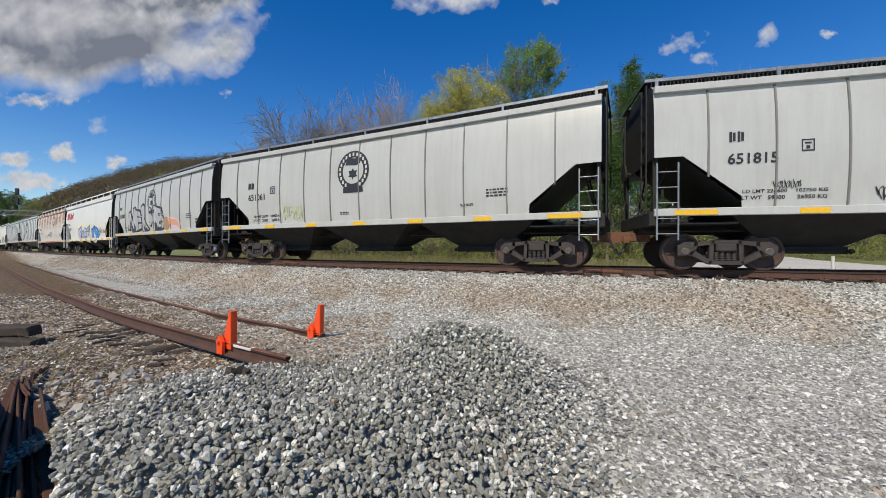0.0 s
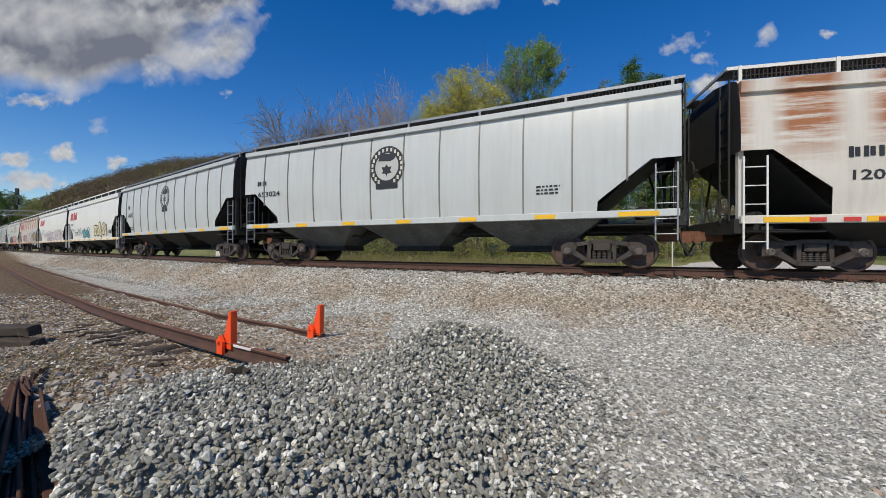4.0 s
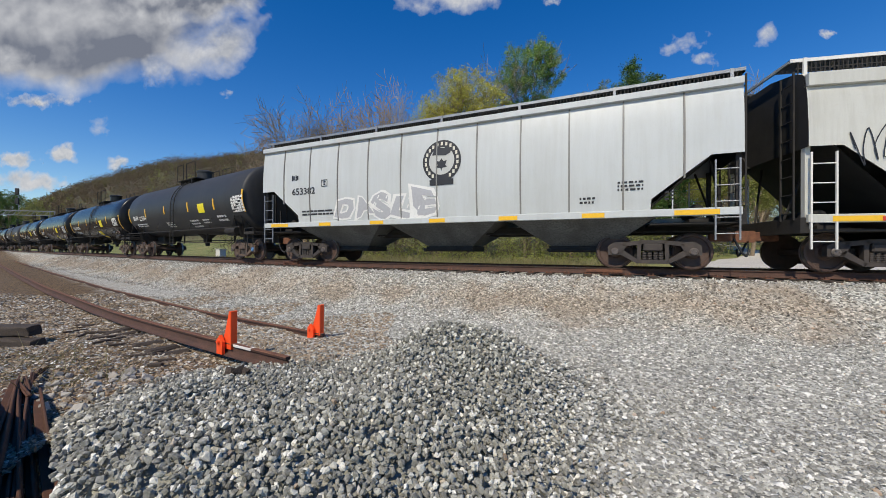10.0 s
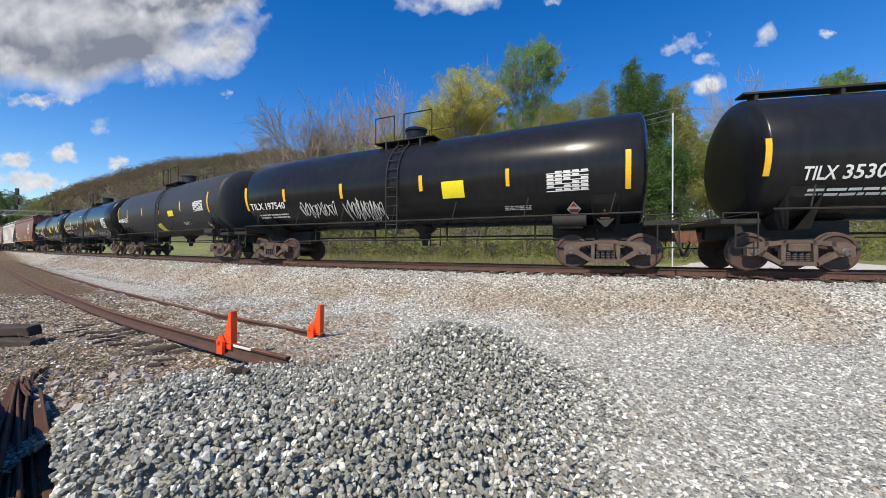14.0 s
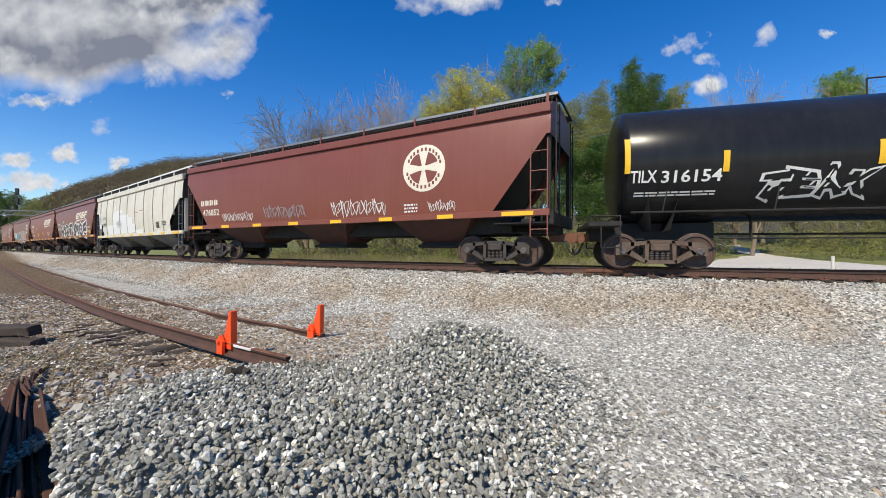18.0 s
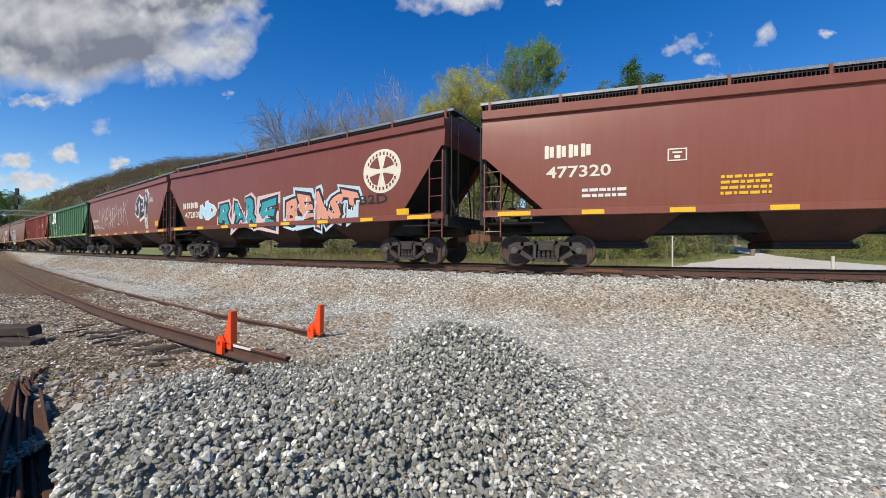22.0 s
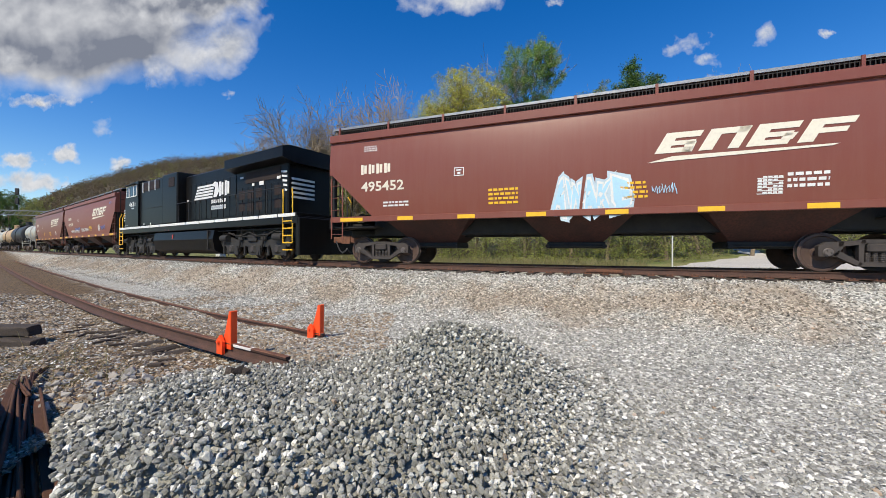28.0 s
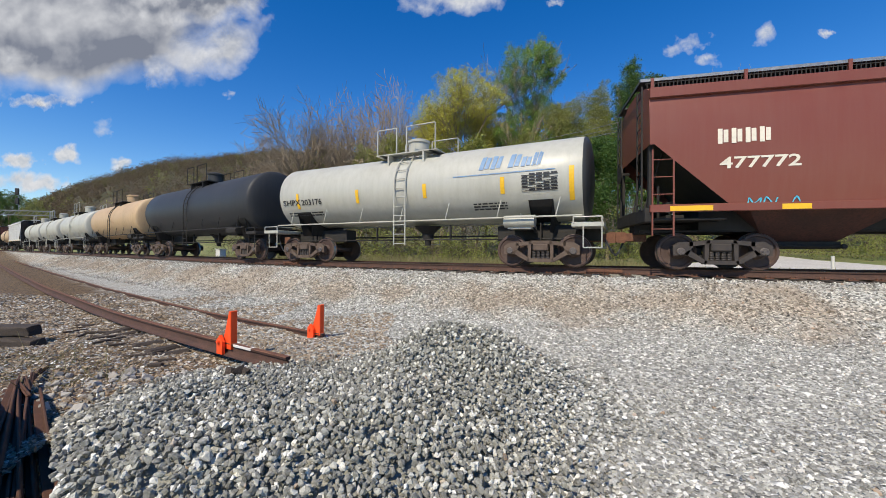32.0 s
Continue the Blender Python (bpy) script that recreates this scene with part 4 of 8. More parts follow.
# train: coupling points along the line at the start, front first
CUTS = [17.0, 0.5, -15.9, -32.0, -48.1, -64.4, -80.6, -97.0, -113.8, -130.2, -146.6, -163.1, -179.3, -196.2, -213.7, -231.0, -247.9, -265.1, -283.0, -300.4, -318.9,
        -336.4, -353.1, -370.0, -387.7, -405.5, -423.3, -440.9, -458.4, -475.4, -497.4, -515.2, -532.4, -545.5, -559.8, -573.5, -586.5, -598.5, -611.5, -627.0, -643.0, -660.0]
SHIFT = -1.3435


def span(i):
    """Middle and length of car i."""
    return (CUTS[i] + CUTS[i + 1]) / 2 + SHIFT, CUTS[i] - CUTS[i + 1]


TRAIN = {}


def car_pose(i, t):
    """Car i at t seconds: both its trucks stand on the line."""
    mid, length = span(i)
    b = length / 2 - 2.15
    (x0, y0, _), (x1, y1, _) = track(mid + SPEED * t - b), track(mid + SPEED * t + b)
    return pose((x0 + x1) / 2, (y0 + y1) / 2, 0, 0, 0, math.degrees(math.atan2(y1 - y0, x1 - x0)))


def place(i, car):
    TRAIN[i] = car
    car.matrix_basis = car_pose(i, 0.0)

# rib paints, darker than the side sheets they stand on
M["rib_cream"] = paint("dark_cream_rib", (0.30, 0.265, 0.21), 0.0, 0.5, 0.5)
M["rib_gray"] = paint("dark_gray_rib", (0.21, 0.205, 0.19), 0.0, 0.45, 0.5)
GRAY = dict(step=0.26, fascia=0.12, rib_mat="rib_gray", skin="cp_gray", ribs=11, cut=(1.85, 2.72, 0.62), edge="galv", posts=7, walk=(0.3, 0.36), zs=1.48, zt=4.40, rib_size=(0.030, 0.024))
WHITE = dict(step=0.58, fascia=0.24, skin="white", zs=1.27, zt=4.30, walk=(0.3, 0.50), zb=0.56, cut=(1.75, 2.75, 0.62), edge="white", post_trim=True, rail_paint="white", reflect=9)
# gray bay paint darkened: the shade under the body is in its colour
M["bay_gray"] = rough_mat("shaded_gray_bay_paint", (0.16, 0.165, 0.16), (0.08, 0.08, 0.075), 0.7, 0.0, 1.5, 20.0, 0.1)
# darker than the brown sides, as the bays hang in the shadow of the sills
M["bay_brown"] = rough_mat("shaded_oxide_bay_paint", (0.095, 0.032, 0.022), (0.05, 0.022, 0.017), 0.7, 0.0, 1.5, 20.0, 0.1)
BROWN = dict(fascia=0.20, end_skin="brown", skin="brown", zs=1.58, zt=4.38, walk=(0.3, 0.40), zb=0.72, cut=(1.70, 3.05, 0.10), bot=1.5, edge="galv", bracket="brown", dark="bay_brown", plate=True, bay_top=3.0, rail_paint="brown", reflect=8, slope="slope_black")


def hopper(i, base, name, label, **more):
    o = dict(base)
    o.update(more)
    o["pitch"] = span(i)[1]
    car, s = hopper_car(name, label, o)
    place(i, car)
    return car, s


def tank(i, label, **o):
    o["pitch"] = span(i)[1]
    car, s = tank_car("tank_car", label, o)
    place(i, car)
    return car, s


S = {}
for i in (0, 1, 2, 5, 6, 11):
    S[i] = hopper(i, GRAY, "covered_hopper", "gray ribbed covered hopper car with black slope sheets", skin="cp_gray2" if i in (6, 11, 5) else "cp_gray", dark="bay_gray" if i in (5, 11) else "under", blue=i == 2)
for i in (3, 7, 8):
    S[i] = hopper(i, WHITE, "covered_hopper", "white smooth-sided covered hopper car", edge="white")
for i in (4, 9):
    S[i] = hopper(i, WHITE, "covered_hopper", "white covered hopper car with rust blooms", skin="white_rust")
S[10] = hopper(10, WHITE, "covered_hopper", "cream covered hopper car with faded red lettering", skin="cream")
for i in (12, 13, 14, 15, 16, 17, 18):
    S[i] = tank(i, "dull black tank car with center ladder" if i in (12, 16) else "glossy black tank car with yellow stripes", skin="dark_tank" if i in (12, 16) else "black_tank",
                ladder=i != 14, walkway=i == 14, blue=i == 12)
for i in (19, 21, 22, 23, 24, 27, 28, 30, 31):
    S[i] = hopper(i, BROWN, "covered_hopper", "oxide brown covered hopper car", cut=(1.65, 3.6, 0.1) if i in (19, 21, 23, 24) else (1.70, 3.05, 0.1), skin="brown2" if i in (22, 24, 30) else "brown", bracket="brown2" if i in (22, 24, 30) else "brown")
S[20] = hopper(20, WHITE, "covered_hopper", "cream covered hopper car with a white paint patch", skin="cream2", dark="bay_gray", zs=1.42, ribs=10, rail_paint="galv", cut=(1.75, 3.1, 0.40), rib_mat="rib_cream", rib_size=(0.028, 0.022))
RIBBED = dict(kind="straight", end_skin="under", zs=1.72, zt=4.22, walk=(0.3, 0.34), zb=0.7, cut=(1.9, 3.5, 0.1), ribs=18, rib_size=(0.07, 0.05), bays=4)
S[25] = hopper(25, RIBBED, "ribbed_hopper", "green ribbed covered hopper car", skin="green", edge="green", rail_paint="green", slope="under", dark="under")
S[26] = hopper(26, RIBBED, "ribbed_hopper", "oxide red ribbed covered hopper car", skin="oxide_red", edge="oxide_red", rail_paint="oxide_red", dark="brown")
S[32] = tank(32, "ivory tank car with center ladder", shell=span(32)[1] - 1.2, skin="ivory_tank", head="dark_tank", R=1.24, zc=2.60, rail="ivory_tank", plat="ivory_tank", end="ivory_tank", cyl="ivory_tank")
S[33] = tank(33, "dull black tank car", skin="dark_tank", R=1.42, zc=2.62)
S[34] = tank(34, "stained tan tank car", skin="tan_tank", R=1.38, zc=2.6)
for i in (35, 36, 37):
    S[i] = tank(i, "weathered beige tank car", skin="beige_tank", R=1.36, zc=2.6, rail="beige_tank")
S[38] = hopper(38, RIBBED, "ribbed_hopper", "white ribbed covered hopper car", skin="white")
S[39] = tank(39, "stained tan tank car", skin="tan_tank", R=1.38, zc=2.6)
S[40] = hopper(40, BROWN, "covered_hopper", "oxide brown covered hopper car")


# red and white conspicuity bands along two cars' sills
for i in (4, 9, 10):
    car, at = S[i]
    h_ = span(i)[1] / 2 - 1.4
    n_ = 44
    for k in range(n_):
        x_ = -h_ + 2 * h_ * k / n_
        if k % 11 not in (0, 10) and k % 2:
            part("reflector", Geo().box(x_, x_ + 2 * h_ / n_, -at(1.27) - 0.070, -at(1.27) - 0.063, 1.13, 1.22), M["letter_red"], car, "red reflector sheet")

def locomotive(i):
    """Six-axle road locomotive, cab to the rear of the train's travel; u runs from its rear coupling."""
    P = span(i)[1]
    o = P / 2
    car = thing("locomotive", "black diesel locomotive with white stripes and yellow end steps", "locomotive")
    K, WH, YE = M["loco_black"], M["letter_white"], M["yellow"]

    def bx(g, u0, u1, y0, y1, z0, z1, c=0.02):
        return g.cbox(u0 - o, u1 - o, y0, y1, z0, z1, c)

    part("frame", bx(Geo(), 0.5, 20.9, -1.50, 1.50, 1.46, 1.76), K, car, "black underframe deck")
    segs = [0.55, 2.0, 3.1, 4.6, 6.1, 7.6, 9.4, 11.1, 12.7, 14.3, 15.6, 16.9, 18.2, 19.6, 20.8]
    for a, b in zip(segs, segs[1:]):
        part("deck_stripe", bx(Geo(), a + 0.04, b - 0.04, -1.53, -1.50, 1.74, 1.87, 0.004), WH, car, "white deck edge stripe")
    part("deck_edge", bx(Geo(), 0.5, 20.85, -1.50, 1.50, 1.76, 1.88, 0.01), K, car)
    nose = [(0.70 - o, 1.88), (0.70 - o, 3.10), (0.85 - o, 3.32), (1.75 - o, 3.72), (1.75 - o, 1.88)]
    part("nose", Geo().slab(nose[::-1], -1.28, 1.28), K, car, "short sloping nose")
    cab = [(1.72 - o, 1.88), (1.72 - o, 3.75), (1.95 - o, 4.52), (2.1 - o, 4.70), (4.10 - o, 4.78), (4.10 - o, 1.88)]
    cab_ob = part("cab", Geo().slab(cab[::-1], -1.52, 1.52), K, car, "angular driver's cab")
    for a, b in ((2.10, 2.50), (2.60, 3.35), (3.42, 3.90)):
        w = part("window", bx(Geo(), a, b, -1.545, -1.522, 3.86, 4.52, 0.004), M["glass_dark"], cab_ob, "dark cab window in a white frame")
        fr = Geo()
        for q in ((a - 0.04, a + 0.01, 3.82, 4.56), (b - 0.01, b + 0.04, 3.82, 4.56)):
            fr.box(q[0] - o, q[1] - o, -1.56, -1.52, q[2], q[3])
        fr.box(a - o, b - o, -1.56, -1.52, 3.82, 3.87).box(a - o, b - o, -1.56, -1.52, 4.51, 4.56)
        part("window_frame", fr, WH, cab_ob, "white window frame")
    part("sunshade", bx(Geo(), 2.15, 3.95, -1.72, -1.52, 4.58, 4.61, 0.005), K, cab_ob)
    part("cab_roof", bx(Geo(), 2.0, 4.05, -1.35, 1.35, 4.74, 4.86, 0.05), K, cab_ob)
    body = part("equipment_hood", bx(Geo(), 4.08, 7.75, -1.42, 1.42, 1.88, 4.66, 0.05), K, car, "equipment hood behind the cab")
    for a, b in ((4.75, 5.5), (5.75, 6.5), (6.72, 7.25)):
        part("screen", bx(Geo(), a, b, -1.44, -1.41, 4.05, 4.55, 0.005), M["loco_screen"], body, "brown inertial filter screen")
        part("screen_post", bx(Geo(), a - 0.08, a - 0.02, -1.47, -1.41, 3.98, 4.60, 0.005), WH, body, "white edge strip")
    part("blower_housing", bx(Geo(), 7.75, 9.80, -1.45, 1.45, 1.88, 4.74, 0.06), K, car, "taller dynamic brake housing")
    part("vent", bx(Geo(), 8.72, 9.45, -1.475, -1.44, 3.95, 4.48, 0.01), M["loco_screen"], car, "square louvered vent")
    hood = part("engine_hood", bx(Geo(), 9.80, 15.45, -1.02, 1.02, 1.88, 4.52, 0.08), K, car, "long engine hood with access doors")
    for k in range(9):
        a = 9.95 + k * 0.61
        d = part("hood_door", bx(Geo(), a, a + 0.56, -1.045, -1.02, 2.05, 3.95, 0.008), K, hood)
        part("door_latch", bx(Geo(), a + 0.48, a + 0.53, -1.07, -1.045, 2.9, 3.05, 0.004), M["under"], d)
    part("exhaust_stack", Geo().lathe([(4.45, 0.42), (4.78, 0.42), (4.80, 0.36), (4.86, 0.36), (4.88, 0.30)], 20, "z", (13.9 - o, -0.25, 0)), M["galv"], car, "round exhaust stack", smooth=40)
    rear = part("rear_hood", bx(Geo(), 15.45, 19.60, -1.06, 1.06, 1.88, 4.30, 0.05), K, car, "rear hood under the radiators")
    wing = [(15.30, -1.0, 4.00), (15.30, -1.54, 4.14), (15.30, -1.54, 4.56), (15.30, -1.2, 4.66), (15.30, 1.2, 4.66), (15.30, 1.54, 4.56), (15.30, 1.54, 4.14), (15.30, 1.0, 4.00)]
    A = [(15.30 - o, y, z) for _, y, z in wing]
    B = [(19.95 - o, y, z) for _, y, z in wing]
    part("radiator_wing", Geo().strip(A, B, True).add(A, [tuple(range(8))]).add(B, [tuple(range(8))]), K, car, "wide overhanging radiator wing")
    part("radiator_grille", bx(Geo(), 16.3, 19.1, -1.085, -1.05, 3.45, 3.95, 0.01), M["loco_screen"], rear, "brown louvered grille")
    for k in range(5):
        for zz in (2.2, 2.75):
            if k != 3:
                part("rear_grille", bx(Geo(), 15.75 + k * 0.72, 16.25 + k * 0.72, -1.08, -1.05, zz, zz + 0.42, 0.008), M["loco_screen"], rear)
    for k in range(8):
        part("hood_door", bx(Geo(), 15.6 + k * 0.48, 16.02 + k * 0.48, -1.075, -1.055, 2.0, 3.3, 0.006), K, rear)
    for k in range(5):
        # white speed stripes on nose and tail
        v = [(0.66 - o, -1.30, 2.35 + k * 0.17), (1.30 + k * 0.05 - o, -1.30, 2.35 + k * 0.17), (1.36 + k * 0.05 - o, -1.30, 2.44 + k * 0.17), (0.66 - o, -1.30, 2.44 + k * 0.17)]
        part("speed_stripe", Geo().add(v, [(0, 1, 2, 3)]), WH, car, "white speed stripe")
        v = [(19.15 + k * 0.05 - o, -1.09, 3.75 - k * 0.19), (19.58 - o, -1.09, 3.70 - k * 0.19), (19.58 - o, -1.09, 3.62 - k * 0.19), (19.15 + k * 0.05 - o, -1.09, 3.66 - k * 0.19)]
        part("speed_stripe", Geo().add(v, [(0, 1, 2, 3)]), WH, car, "white speed stripe")
        part("end_stripe", Geo().box(19.60 - o, 19.615 - o, -0.9, 0.2, 2.6 + k * 0.19, 2.69 + k * 0.19), WH, car)
    # handrails
    for s in (-1, 1):
        part("handrail", Geo().rod((4.3 - o, s * 1.42, 2.95), (20.0 - o, s * 1.42, 2.95), 0.02, 6), M["signal_black"], car, "black side handrail")
        for k in range(9):
            u = 10.0 + k * 1.24
            part("handrail_post", Geo().rod((u - o, s * 1.42, 1.85), (u - o, s * 1.42, 2.97), 0.018, 5), M["signal_black"], car)
        for u0, d in ((0.45, 1), (20.55, -1)):
            for q in (0.0, 0.62):
                part("yellow_rail", Geo().wire([(u0 + d * q - o, s * 1.48, 0.75), (u0 + d * q - o, s * 1.48, 2.55), (u0 + d * (q + 0.15) - o, s * 1.40, 2.85)], 0.026), YE, car, "yellow step handrail")
            for k in range(5):
                z = 0.42 + k * 0.28
                part("step", Geo().cbox(min(u0, u0 + d * 0.62) - o, max(u0, u0 + d * 0.62) - o, s * 1.48 - 0.03, s * 1.48 + 0.03, z, z + 0.05, 0.008), YE, car, "yellow-edged step")
    for u0, d in ((0.35, -1), (20.85, 1)):
        part("pilot", Geo().cbox(u0 - 0.12 - o, u0 + 0.12 - o, -1.48, 1.48, 0.25, 1.7, 0.03), K, car, "end plate with its plow")
    # tank and trucks
    pr = [(1.0, 1.46), (1.42, 1.38), (1.50, 0.95), (1.40, 0.40), (1.0, 0.22)]
    ring = [(-y, z) for y, z in pr] + [(y, z) for y, z in pr[::-1]]
    A = [(6.6 - o, y, z) for y, z in ring]
    B = [(14.1 - o, y, z) for y, z in ring]
    part("fuel_tank", Geo().strip(A, B, True).add(A, [tuple(range(10))]).add(B, [tuple(range(10))]), M["loco_black"], car, "long black fuel tank")
    part("red_mark", bx(Geo(), 9.28, 9.40, -1.49, -1.462, 0.95, 1.25, 0.003), M["letter_red"], car, "red gauge mark")
    for xc in (3.44, 17.13):
        half = [(0.0, 1.0), (0.55, 0.90), (1.2, 0.86), (1.9, 1.02), (2.5, 1.0), (2.78, 0.80), (2.78, 0.60), (2.45, 0.56), (2.3, 0.22), (1.5, 0.22), (1.35, 0.56), (0.45, 0.58), (0.38, 0.22), (0.0, 0.20)]
        prof = [(xc + x - o, z) for x, z in half] + [(xc - x - o, z) for x, z in half[-2:0:-1]]
        f = part("truck_frame", Geo().slab(prof[::-1], -1.14, -0.96), M["loco_truck"], car, "cast six-wheel truck frame with pedestals")
        part("truck_frame", Geo().slab(prof[::-1], 0.96, 1.14), M["loco_truck"], car)
        # plain black block added to fill the dark space behind the frames
        part("truck_center", bx(Geo(), xc - 2.6, xc + 2.6, -0.62, 0.62, 0.42, 1.46, 0.04), M["signal_black"], car, "black center mass filling the dark space between the truck frames")
        part("air_pipe", Geo().wire([(xc - 2.5 - o, -1.25, 0.95), (xc - 2.4 - o, -1.25, 1.18), (xc - 1.5 - o, -1.25, 1.18), (xc - 1.3 - o, -1.25, 1.02), (xc + 1.3 - o, -1.25, 1.02), (xc + 1.5 - o, -1.25, 1.18), (xc + 2.4 - o, -1.25, 1.18), (xc + 2.5 - o, -1.25, 0.95)], 0.02, 5), M["loco_truck"], f, "bent air pipe")
        part("swing_rod", Geo().rod((xc - 0.9 - o, -1.2, 1.05), (xc - 0.7 - o, -1.3, 1.5), 0.02, 5).rod((xc + 0.2 - o, -1.2, 1.05), (xc + 0.1 - o, -1.3, 1.5), 0.02, 5), M["loco_truck"], f)
        for d in (-2.35, 2.1):
            part("brake_cylinder", Geo().rod((xc + d - 0.28 - o, -1.24, 0.98), (xc + d + 0.34 - o, -1.24, 0.98), 0.15, 12), M["loco_truck"], f, "brake cylinder", smooth=40)
        for w in (-1.9, 0, 1.9):
            ws = hang("wheelset", WHEEL_ME, car, "turning steel wheels on an axle")
            ws.matrix_parent_inverse = pose(xc + w - o, 0, WR)
            for s in (-1, 1):
                hang("wheel_tread", TREAD_ME[s], ws)
            wheelsets.append(ws)
            for s in (-1, 1):
                j = part("journal_box", bx(Geo(), xc + w - 0.22, xc + w + 0.22, s * 1.06 - 0.14, s * 1.06 + 0.14, 0.28, 0.66, 0.06), M["loco_truck"], f, "cast journal box")
                part("axle_cap", Geo().lathe([(s * 1.18, 0.14), (s * 1.22, 0.12)], 14, "y", (xc + w - o, 0, 0.47)), M["truck"], f)
                for d in (-0.42, 0.42):
                    part("coil_spring", Geo().lathe([(0.35 + q * 0.03, 0.09 + 0.02 * (q % 2)) for q in range(9)], 10, "z", (xc + w + d - o, s * 1.04, 0)), M["truck"], f)
        part("top_spring", Geo().lathe([(1.02 + q * 0.03, 0.14 + 0.02 * (q % 2)) for q in range(9)], 12, "z", (xc + 0.95 - o, -1.04, 0)), M["loco_truck"], f)
    # small gear on the near side: filler caps, placards, hangers, shock absorbers
    for u_, z_, w_, h_ in ((10.2, 3.02, 0.16, 0.12), (6.0, 1.92, 0.10, 0.12), (4.9, 1.92, 0.10, 0.12), (3.3, 2.32, 0.14, 0.05), (16.9, 3.30, 0.18, 0.12), (17.5, 3.28, 0.34, 0.17), (18.85, 3.42, 0.26, 0.12), (15.85, 3.72, 0.30, 0.08)):
        part("notice_plate", bx(Geo(), u_, u_ + w_, -1.475 if u_ < 9.8 else -1.10, -1.455 if u_ < 9.8 else -1.085, z_, z_ + h_, 0.003), WH, car, "small white notice plate")
    for u_ in (8.35, 8.85):
        part("filler_cap", Geo().lathe([(-1.50, 0.045), (-1.40, 0.055)], 10, "y", (u_ - o, 0, 1.52)), M["letter_red"], car, "red fuel filler cap")
    part("tank_seam", bx(Geo(), 13.55, 13.62, -1.52, -1.30, 0.45, 1.38, 0.01), M["under"], car)
    for xc in (3.44, 17.13):
        for w in (-1.9, 0, 1.9):
            for d in (-0.62, 0.62):
                part("brake_hanger", Geo().slab([(xc + w + d - 0.05 - o, 0.20), (xc + w + d + 0.07 - o, 0.20), (xc + w + d + 0.04 - o, 0.62), (xc + w + d - 0.04 - o, 0.62)], -1.22, -1.15), M["under"], car, "brake shoe hanger")
        for w in (-0.95, 0.95):
            part("shock_absorber", Geo().rod((xc + w - 0.1 - o, -1.24, 0.52), (xc + w + 0.12 - o, -1.24, 1.16), 0.045, 8), M["under"], car, "black shock absorber")
            part("truck_lug", bx(Geo(), xc + w - 0.16, xc + w + 0.16, -1.26, -1.13, 0.86, 1.06, 0.03), M["loco_truck"], car)
        part("bolster_pad", bx(Geo(), xc - 0.34, xc + 0.34, -1.24, -1.13, 0.80, 1.12, 0.04), M["loco_truck"], car, "square bolster pad")
        part("sand_pipe", Geo().wire([(xc - 2.9 - o, -1.05, 1.4), (xc - 2.95 - o, -1.1, 0.7), (xc - 2.6 - o, -0.95, 0.16)], 0.03, 5), M["under"], car, "bent sand pipe")
    part("under_cable", Geo().wire([(14.9 - o, -1.25, 1.36), (15.6 - o, -1.28, 1.12), (16.4 - o, -1.28, 1.06), (17.0 - o, -1.28, 1.22), (17.6 - o, -1.28, 1.05), (18.6 - o, -1.28, 1.10), (19.4 - o, -1.28, 1.34)], 0.028, 5), M["under"], car, "sagging traction cable")
    g = Geo()
    for z in (1.32,):
        g.rod((0.9 - o, -1.3, z), (6.5 - o, -1.3, z), 0.022, 5).rod((14.2 - o, -1.3, z), (20.2 - o, -1.3, z), 0.022, 5)
    part("piping", g, M["under"], car)
    add_couplers(car, P / 2)
    place(i, car)
    return car


M["glass_dark"] = plain("dark_window_glass", (0.02, 0.025, 0.03), 0.08, 0.0, 0.0)
M["loco_screen"] = rough_mat("dusty_brown_screen", (0.014, 0.0065, 0.0045), (0.022, 0.011, 0.008), 0.8, 0.0, 3.0, 90.0, 0.5)
M["loco_truck"] = rough_mat("dusty_dark_casting", (0.019, 0.0175, 0.016), (0.034, 0.031, 0.028), 0.75, 0.0, 4.0, 50.0)
LOCO = locomotive(29)
S[29] = (LOCO, lambda z: 1.04)

# ---- lettering and spray paint on the car sides; u runs from the rear coupling, z up from the rail ----
FONT_CACHE = {}


def word_geo(word, bold=0.0):
    """Outline faces of a word in the built-in font."""
    key = (word, bold)
    if key not in FONT_CACHE:
        cu = bpy.data.curves.new("word", "FONT")
        cu.body, cu.offset, cu.resolution_u, cu.fill_mode = word, bold, 2, "FRONT"
        ob = bpy.data.objects.new("word", cu)
        me = bpy.data.meshes.new_from_object(ob)
        v = np.array([p.co[:2] for p in me.vertices]) if len(me.vertices) else np.zeros((0, 2))
        f = [tuple(p.vertices) for p in me.polygons]
        bpy.data.objects.remove(ob)
        bpy.data.curves.remove(cu)
        bpy.data.meshes.remove(me)
        FONT_CACHE[key] = (v, f)
    return FONT_CACHE[key]


def stick(i, name, v, f, mat, label="", lift=0.012):
    """Lays a flat figure (u, z) on the near side of car i."""
    car, surf = S[i]
    half = span(i)[1] / 2
    pts = [(-half + u, -(surf(z) + lift), z) for u, z in v]
    if TRAIN[i].name.startswith("tank_car"):
        # keep on the straight part of the shell
        lim, xs = half - 1.0, [p[0] for p in pts]
        d = max(0.0, -lim - min(xs)) - max(0.0, max(xs) - lim)
        pts = [(x + d, y, z) for x, y, z in pts]
    me = bpy.data.meshes.new(name)
    me.from_pydata(pts, [], f)
    me.materials.append(M[mat])
    return hang(name, me, car, label)


def fit_box(v, u, z, w, h):
    lo, hi = v.min(0), v.max(0)
    return (v - lo) / np.maximum(hi - lo, 1e-6) * np.array([w, h]) + np.array([u, z])


